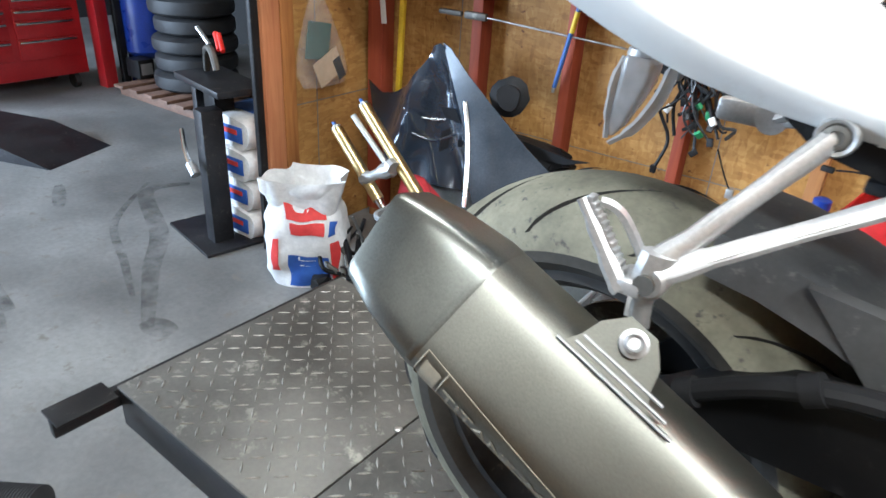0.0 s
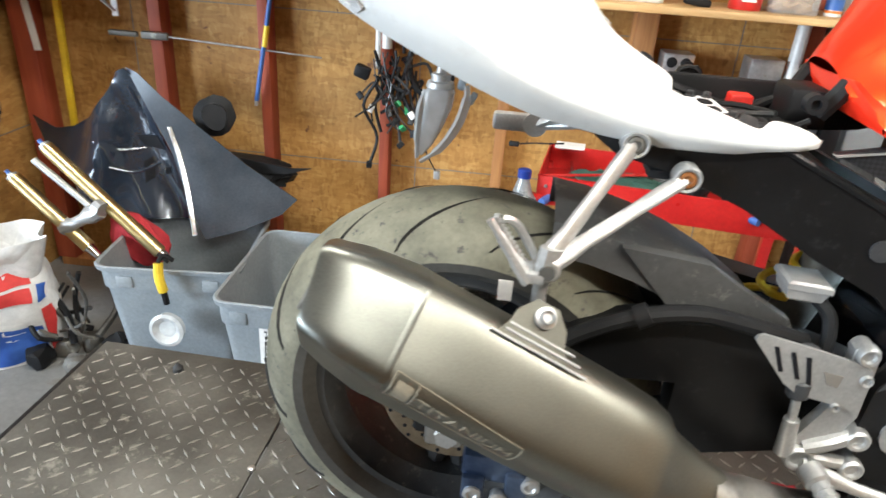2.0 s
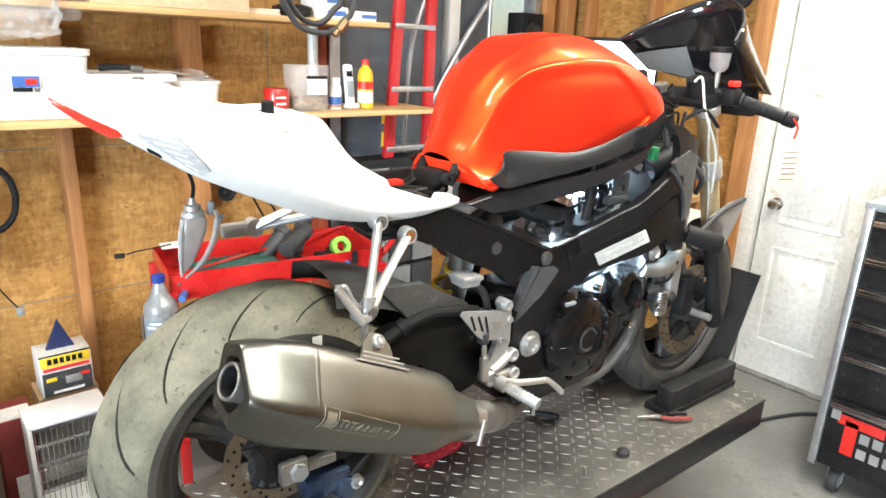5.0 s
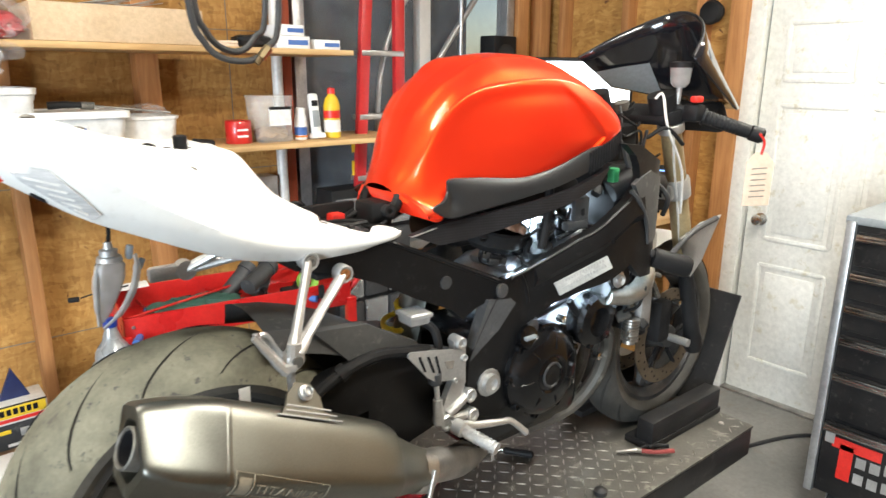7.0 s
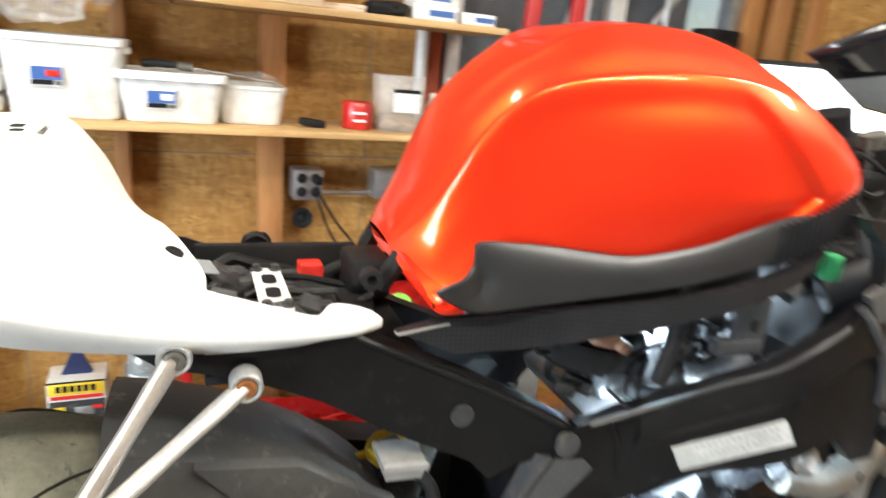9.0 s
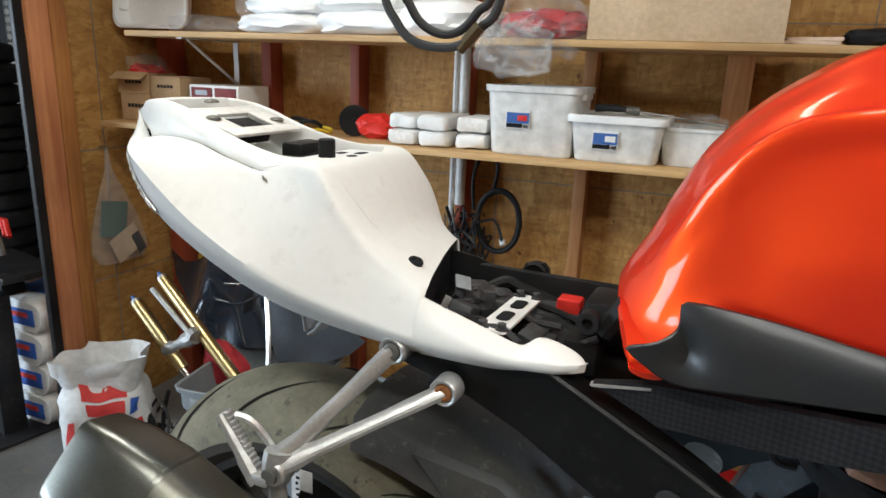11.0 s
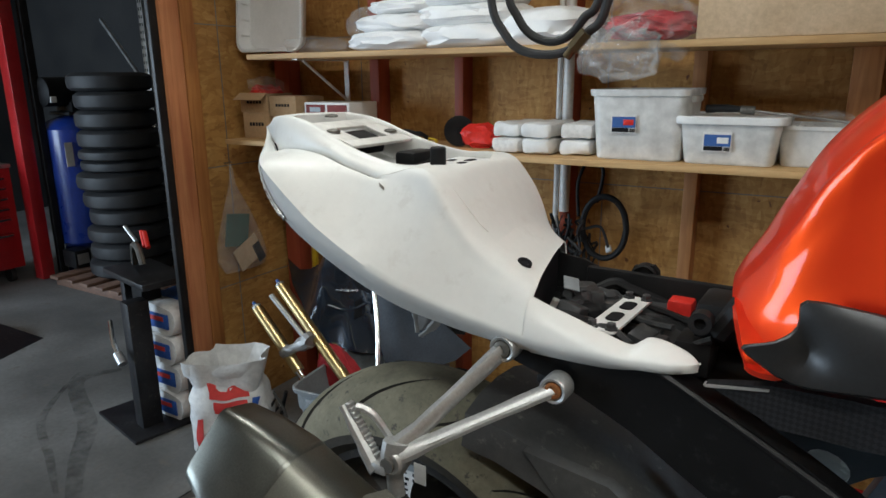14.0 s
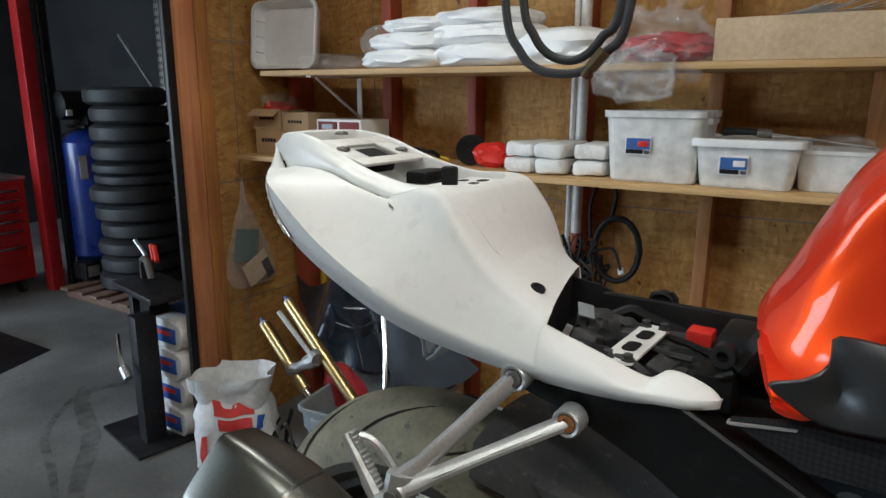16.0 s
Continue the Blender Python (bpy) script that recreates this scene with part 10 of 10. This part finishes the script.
part("handle", tube(B(), [(0.0, 0, 0), (0.03, 0, 0.001), (0.14, 0, 0.001)], [0.006, 0.011, 0.012], 10, 4), PLASTIC_BLACK, yt)
part("grip_inlay", tube(B(), [(0.012, 0.0, 0.008), (0.06, 0.001, 0.0105), (0.13, 0, 0.0105)], 0.0045, 8, 4, flat=0.7), YELLOW, yt, "yellow grip inlay")
solo("rubber_plug", turned(B(), (0, 0, 0), (0, 0, 1), [(0, 0.017), (0.012, 0.018), (0.016, 0.014), (0.02, 0.005)], 16), RUBBER_DARK, BIKE @ pose(0.965, -0.185, 0.0), "small black rubber plug on the lift deck", "plug")
solo("small_bolt", rod(rod(B(), (0, 0, 0.004), (0.03, 0, 0.004), 0.003), (0.03, 0, 0.004), (0.036, 0, 0.004), 0.006, seg=6), STEEL_WORN, BIKE @ pose(0.80, -0.19, 0.0, 0, 0, 40), "small steel bolt on the lift deck", "bolt")
solo("rubber_plug", turned(B(), (0, 0, 0), (0, 0, 1), [(0, 0.012), (0.010, 0.012), (0.014, 0.008), (0.02, 0.004)], 14), RUBBER_DARK, BIKE @ pose(-0.672, 0.288, 0.0), "small black rubber plug on the lift deck", "plug")
solo("red_rag", crumple(blob(B(), (0, 0, 0.02), (0.125, 0.035, 0.022), 0.4, 4, 12, 4, 0.0), 0.006, 26), RED_CLOTH, BIKE @ pose(0.585, 0.125, 0.0, 0, 0, 12), "crumpled red shop rag under the engine", "rag")
gc = thing("fuel_can", pose(1.19, -0.27, 0, 0, 0, -25) @ Matrix.Scale(0.8, 4), "red plastic fuel can with an orange funnel", "fuel can")
part("can_body", ring_faces(B(), [[(a * s, b * s, z) for a, b in rounded(0.25, 0.17, 0.04, 5)] for z, s in ((0, 0.94), (0.01, 1.0), (0.12, 1.0), (0.125, 0.985), (0.135, 0.985), (0.14, 1.0), (0.24, 0.98), (0.285, 0.80), (0.30, 0.55))]), RED_PLASTIC, gc)
part("can_handle", tube(B(), [(0.10, 0, 0.25), (0.11, 0, 0.33), (0.05, 0, 0.345), (0.0, 0, 0.30)], 0.016, 10, 5), RED_PLASTIC, gc)
part("can_label", box(B(), (0.03, -0.086, 0.17), (0.12, 0.002, 0.06)), INK, gc)
part("funnel", turned(B(), (-0.065, 0, 0.29), (-0.1, 0, 1), [(0, 0.014), (0.06, 0.016), (0.09, 0.03), (0.175, 0.042), (0.18, 0.046), (0.178, 0.04), (0.09, 0.026)], 24), ORANGE_LENS, gc, "translucent orange funnel")
fh = thing("air_line", pose(0, 0, 0), "black air line lying on the floor", "air line")
part("line", tube(B(), [(1.72, 0.1, 0.45), (1.95, 0.12, 0.30), (2.2, 0.13, 0.06), (2.5, 0.11, 0.012), (2.85, -0.04, 0.012), (2.95, -0.3, 0.012)], 0.009, 8, 6), RUBBER_DARK, fh)
rw = thing("ribbed_roller", pose(-1.22, -0.30, 0.075, 0, 0, 35), "dark ribbed roller with a white end cap on the floor", "roller")
part("roller_body", turned(B(), (-0.09, 0, 0.0), (1, 0, 0), [(0, 0.05)] + [(0.004 + 0.008 * k + e, q) for k in range(20) for e, q in ((0, 0.072), (0.002, 0.075), (0.005, 0.075), (0.006, 0.072))] + [(0.17, 0.05)], 24), RUBBER_DARK, rw)
part("end_cap", turned(B(), (-0.092, 0, 0), (-1, 0, 0), [(0, 0.074), (0.012, 0.074), (0.014, 0.066), (0.004, 0.05), (0.004, 0.01)], 24), WHITE_PLASTIC, rw, "white rimmed end cap")
part("green_mark", box(B(), (-0.03, -0.06, 0.046), (0.05, 0.03, 0.012), 0.003), GREEN, rw)

# ---- neighbouring bay ----
rng = random.Random(6)
h = 0.0
tz = 0.10
tyres = None
for k in range(12):
    wd = rng.uniform(0.125, 0.15) if k not in (6, 7) else 0.09
    r = rng.uniform(0.30, 0.33)
    prof = [(0.0, 0.20), (0.0, 0.24), (wd * 0.06, r * 0.90), (wd * 0.2, r * 0.98), (wd * 0.5, r), (wd * 0.8, r * 0.98), (wd * 0.94, r * 0.90), (wd, 0.24), (wd, 0.20)]
    bm = turned(B(), (0, 0, 0), (0, 0, 1), prof, 36, cap=False)
    solo("tyre", bm, RUBBER_DARK, pose(-4.42 + rng.uniform(-0.03, 0.03), 2.56 + rng.uniform(-0.03, 0.03), tz, 0, 0, rng.uniform(0, 90)), "worn black motorcycle tyre lying in a tall stack", "tyre", "stacked tyres")
    tz += wd
pa = thing("pallet_block", pose(-4.72, 2.45, 0), "rough wooden pallet under the tyre stack", "pallet")
for y in (-0.25, 0.1, 0.45):
    part("runner", box(B(), (0.3, y, 0.035), (1.0, 0.08, 0.07), 0.003), DULL_TAN, pa)
for k in range(5):
    part("slat", box(B(), (-0.12 + 0.2 * k, 0.1, 0.085), (0.12, 0.9, 0.025), 0.003), DULL_TAN, pa)
ac = thing("air_compressor", pose(-5.15, 2.62, 0), "tall blue upright air compressor with black motor", "air compressor")
part("tank", turned(B(), (0, 0, 0.2), (0, 0, 1), [(0, 0.08), (0.03, 0.18), (0.08, 0.23), (1.05, 0.23), (1.12, 0.18), (1.16, 0.08)], 32), BLUE_PAINT, ac)
part("tank_label", box(B(), (0.19, -0.14, 1.05), (0.004, 0.10, 0.2), 0, pose(0, 0, 0, 0, 0, -2)), PAPER, ac)
part("motor", turned(B(), (0.02, -0.25, 1.56), (0, 1, 0), [(0, 0.08), (0.02, 0.12), (0.3, 0.12), (0.32, 0.05)], 22), PLASTIC_BLACK, ac)
part("pump_head", box(box(B(), (0.0, 0.05, 1.52), (0.24, 0.2, 0.3), 0.02), (0, 0.05, 1.38), (0.3, 0.3, 0.03), 0.01), PLASTIC_BLACK, ac)
for k in range(3):
    a = 2 * math.pi * k / 3
    part("foot", rod(B(), (0.17 * math.cos(a), 0.17 * math.sin(a), 0.0), (0.17 * math.cos(a), 0.17 * math.sin(a), 0.3), 0.02), BLUE_PAINT, ac)
part("white_gauge", box(B(), (0.13, -0.2, 1.5), (0.02, 0.05, 0.05), 0.004), WHITE_PLASTIC, ac)
bc = thing("battery_charger", pose(-4.95, 2.38, 0.1), "small grey battery on the pallet", "battery")
part("battery_case", box(B(), (0, 0, 0.08), (0.18, 0.14, 0.15), 0.006), PLASTIC_BLACK, bc)
part("battery_label", box(B(), (0.092, 0.0, 0.08), (0.002, 0.1, 0.09)), ALU_MATT, bc)
rc = thing("tool_cabinet", pose(-5.30, 2.13, 0), "red metal tool cabinet with rows of bright drawer pulls", "tool cabinet")
part("case", box(B(), (-0.25, -0.62, 0.54), (0.5, 1.24, 0.84), 0.006), RED_CABINET, rc)
part("top_tray", box(B(), (-0.25, -0.62, 0.975), (0.52, 1.26, 0.03), 0.005), GALVANISED, rc)
for y0, y1, n in ((-0.05, -0.50, 6), (-0.55, -1.19, 6)):
    zz = 0.90
    for k in range(n):
        hh = (0.085, 0.085, 0.085, 0.085, 0.135, 0.16)[k]
        d = part("drawer", box(B(), (0.004, (y0 + y1) / 2, zz - hh / 2), (0.012, abs(y1 - y0), hh - 0.01), 0.003), RED_CABINET, rc)
        part("drawer_pull", box(B(), (0.018, (y0 + y1) / 2, zz - 0.022), (0.018, abs(y1 - y0) - 0.02, 0.018), 0.005), CHROME, d, "bright drawer pull")
        zz -= hh
for y in (-0.1, -1.14):
    for x in (-0.06, -0.44):
        part("caster", turned(B(), (x, y - 0.02, 0.06), (0, 1, 0), [(0, 0.015), (0, 0.06), (0.04, 0.06), (0.04, 0.015)], 20), RUBBER_DARK, rc)
structure("red_post", box(B(), (-5.22, 2.235, 1.45), (0.12, 0.10, 2.9), 0.004), RED_CABINET, "red painted steel post in the bay")
structure("dark_post", box(B(), (-5.16, 2.36, 1.45), (0.05, 0.06, 2.9), 0.003), BLACK_PAINT, "black door track post in the bay")
structure("wall_pale", box(B(), (-5.95, 1.2, 1.45), (0.05, 2.0, 2.9)), OSB, "chipboard wall behind the red cabinet")
solo("oil_jug", blob(B(), (0, 0, 0.08), (0.08, 0.06, 0.08), 0.15, 2, 3, 3, 0.0), WHITE_PLASTIC, pose(-5.45, 1.95, 0.99), "white plastic jug on the cabinet", "jug")
solo("blue_case", box(B(), (0, 0, 0.08), (0.2, 0.16, 0.16), 0.01), PLASTIC_BLACK, pose(-5.5, 2.02 - 0.3, 0.99), "dark case on the cabinet", "case")
rk = thing("pallet_rack", pose(-5.3, 3.55, 0), "grey punched-steel pallet rack with a diagonal brace", "pallet rack")
for x in (0.0, 0.9):
    up = part("upright", box(B(), (x, 0, 1.4), (0.07, 0.06, 2.8), 0.004), GALVANISED, rk)
    bm = B()
    for k in range(26):
        for s in (-0.016, 0.016):
            box(bm, (x + s, -0.0305, 0.9 + 0.07 * k), (0.014, 0.003, 0.03))
    tagged(part("slot_pattern", bm, INK, up), kind="stuff")
part("brace", tube(B(), [(-0.75, 0.05, 2.25), (0.0, 0.05, 1.45)], 0.02, 4, 1), GALVANISED, rk)
# press stand beside the passage
ps = thing("tube_bender_stand", pose(-2.28, 1.11, 0, 0, 0, -12), "black steel pedestal stand with a bending tool", "pedestal stand")
part("base_plate", box(B(), (0, 0, 0.008), (0.44, 0.30, 0.016), 0.003), SHOP_BLACK, ps)
part("column", box(B(), (0.085, -0.02, 0.33), (0.085, 0.10, 0.64), 0.005), SHOP_BLACK, ps)
part("column", box(B(), (-0.20, 0.10, 0.36), (0.05, 0.12, 0.70), 0.004), SHOP_BLACK, ps)
part("head_plate", box(B(), (-0.03, 0.10, 0.73), (0.46, 0.24, 0.03), 0.004), SHOP_BLACK, ps)
part("ram_body", box(box(B(), (-0.06, 0.10, 0.62), (0.12, 0.10, 0.2), 0.01), (-0.06, 0.12, 0.40), (0.08, 0.08, 0.25), 0.01), PLASTIC_BLACK, ps)
part("lever", tube(B(), [(-0.14, -0.06, 0.50), (-0.02, -0.10, 0.44), (0.08, -0.12, 0.40)], 0.011, 8, 4), CHROME, ps)
part("lever_end", rod(B(), (0.07, -0.12, 0.41), (0.12, -0.12, 0.37), 0.022), GALVANISED, ps)
part("bender_arm", tube(B(), [(-0.16, 0.10, 0.76), (-0.10, 0.08, 0.86), (0.0, 0.06, 0.88), (0.04, 0.06, 0.80)], 0.016, 8, 5), STEEL_DARK, ps)
part("bender_arm", tube(B(), [(-0.10, 0.10, 0.88), (-0.22, 0.10, 0.94)], 0.010, 8, 1), GALVANISED, ps)
for k in (0, 1):
    part("red_grip", rod(B(), (0.04 + 0.035 * k, 0.08, 0.885), (-0.03 + 0.035 * k, 0.10, 0.945), 0.011), RED_PLASTIC, ps, "red lever grip")
for k in range(4):
    s2, slip2 = sack("cement_sack", pose(-2.20 - 0.01 * (k % 2), 1.43, 0.16 * k + 0.09, 90, 0, 80), 0.34, 0.15, 0.50, "white paper sack with blue print lying in a stack", False, "stacked sacks")
    s2.matrix_world = pose(-2.22, 1.16 + 0.01 * (k % 2), 0.075 + 0.15 * k, -90, 0, 0)
    slip2("print_patch", -0.12, 0.12, 0.10, 0.30, SACK_BLUE)
    part("print_patch", box(B(), (0.02, 0.0, -0.004), (0.20, 0.075, 0.006), 0.002), SACK_BLUE, s2)
    part("print_bar", box(B(), (0.03, -0.012, -0.008), (0.12, 0.022, 0.003)), SACK_RED, s2)
solo("paper_cone", ring_faces(B(), [[(0.09 * s * math.cos(2 * math.pi * k / 18), 0.09 * s * math.sin(2 * math.pi * k / 18), z) for k in range(18)] for z, s in ((0, 0.62), (0.10, 0.25))], cap=False), PAPER, pose(-2.09, 1.62, 1.32), "white paper cone pinned beside the passage post", "paper cone")
rp = thing("loading_ramp", pose(-4.25, 1.02, 0, 0, 0, 20), "low black loading ramp on the floor", "ramp")
part("ramp_body", ngon_plate(B(), [(-0.55, 0.0), (0.55, 0.0), (0.50, 0.012), (0.12, 0.11), (-0.55, 0.12)], lambda a, b, s: (a, -0.25 + 0.5 * s, b), 0.5), SHOP_BLACK, rp)
part("ramp_edge", box(B(), (-0.2, -0.255, 0.06), (0.6, 0.01, 0.1), 0.003), SHOP_BLACK, rp)
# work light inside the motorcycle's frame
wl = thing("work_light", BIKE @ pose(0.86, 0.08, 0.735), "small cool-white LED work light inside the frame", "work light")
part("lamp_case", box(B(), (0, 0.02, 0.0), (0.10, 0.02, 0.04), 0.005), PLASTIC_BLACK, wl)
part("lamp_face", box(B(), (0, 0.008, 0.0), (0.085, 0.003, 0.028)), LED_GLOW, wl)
# invented strip, added only to carry the engine gap fill
part("fill_strip", box(B(), (0, 0, 0), (0.15, 0.024, 0.008), 0.002, (BIKE @ pose(0.86, 0.08, 0.735)).inverted() @ pose(0.859, -0.112, 1.264)), PLASTIC_BLACK, wl, "slim black strip added over the engine gap fill light")

# dark tyre marks on the concrete
def tyre_mark(pts, width, label):
    path = curve_points([(x, y, 0.0) for x, y in pts], 10)
    bm, rows = B(), []
    for i, q in enumerate(path):
        d = (path[min(i + 1, len(path) - 1)] - path[max(i - 1, 0)]).normalized()
        n = Vector((-d.y, d.x, 0)) * (width / 2 * (0.5 + 0.5 * math.sin(math.pi * i / (len(path) - 1))))
        rows.append([q - n + Vector((0, 0, 0.0012)), q + n + Vector((0, 0, 0.0012))])
    return solo("tyre_mark", ring_faces(bm, rows, closed=False), MARK, Matrix(), label, "floor stain", "tyre marks", "structure")


for pts, w in (([(-2.92, 1.40), (-2.98, 1.17), (-2.48, 0.92), (-2.2, 0.70), (-1.8, 0.43)], 0.09), ([(-3.1, 1.25), (-2.75, 0.85), (-2.35, 0.66), (-2.05, 0.52)], 0.04), ([(-2.9, 0.35), (-2.6, 0.2), (-2.3, 0.16)], 0.08), ([(-3.4, 0.9), (-3.1, 0.75)], 0.07), ([(-1.85, 0.45), (-1.70, 0.47)], 0.11), ([(-2.4, 0.12), (-2.1, 0.02)], 0.10)):
    tyre_mark(pts, w, "faded dark tyre mark on grey concrete floor")
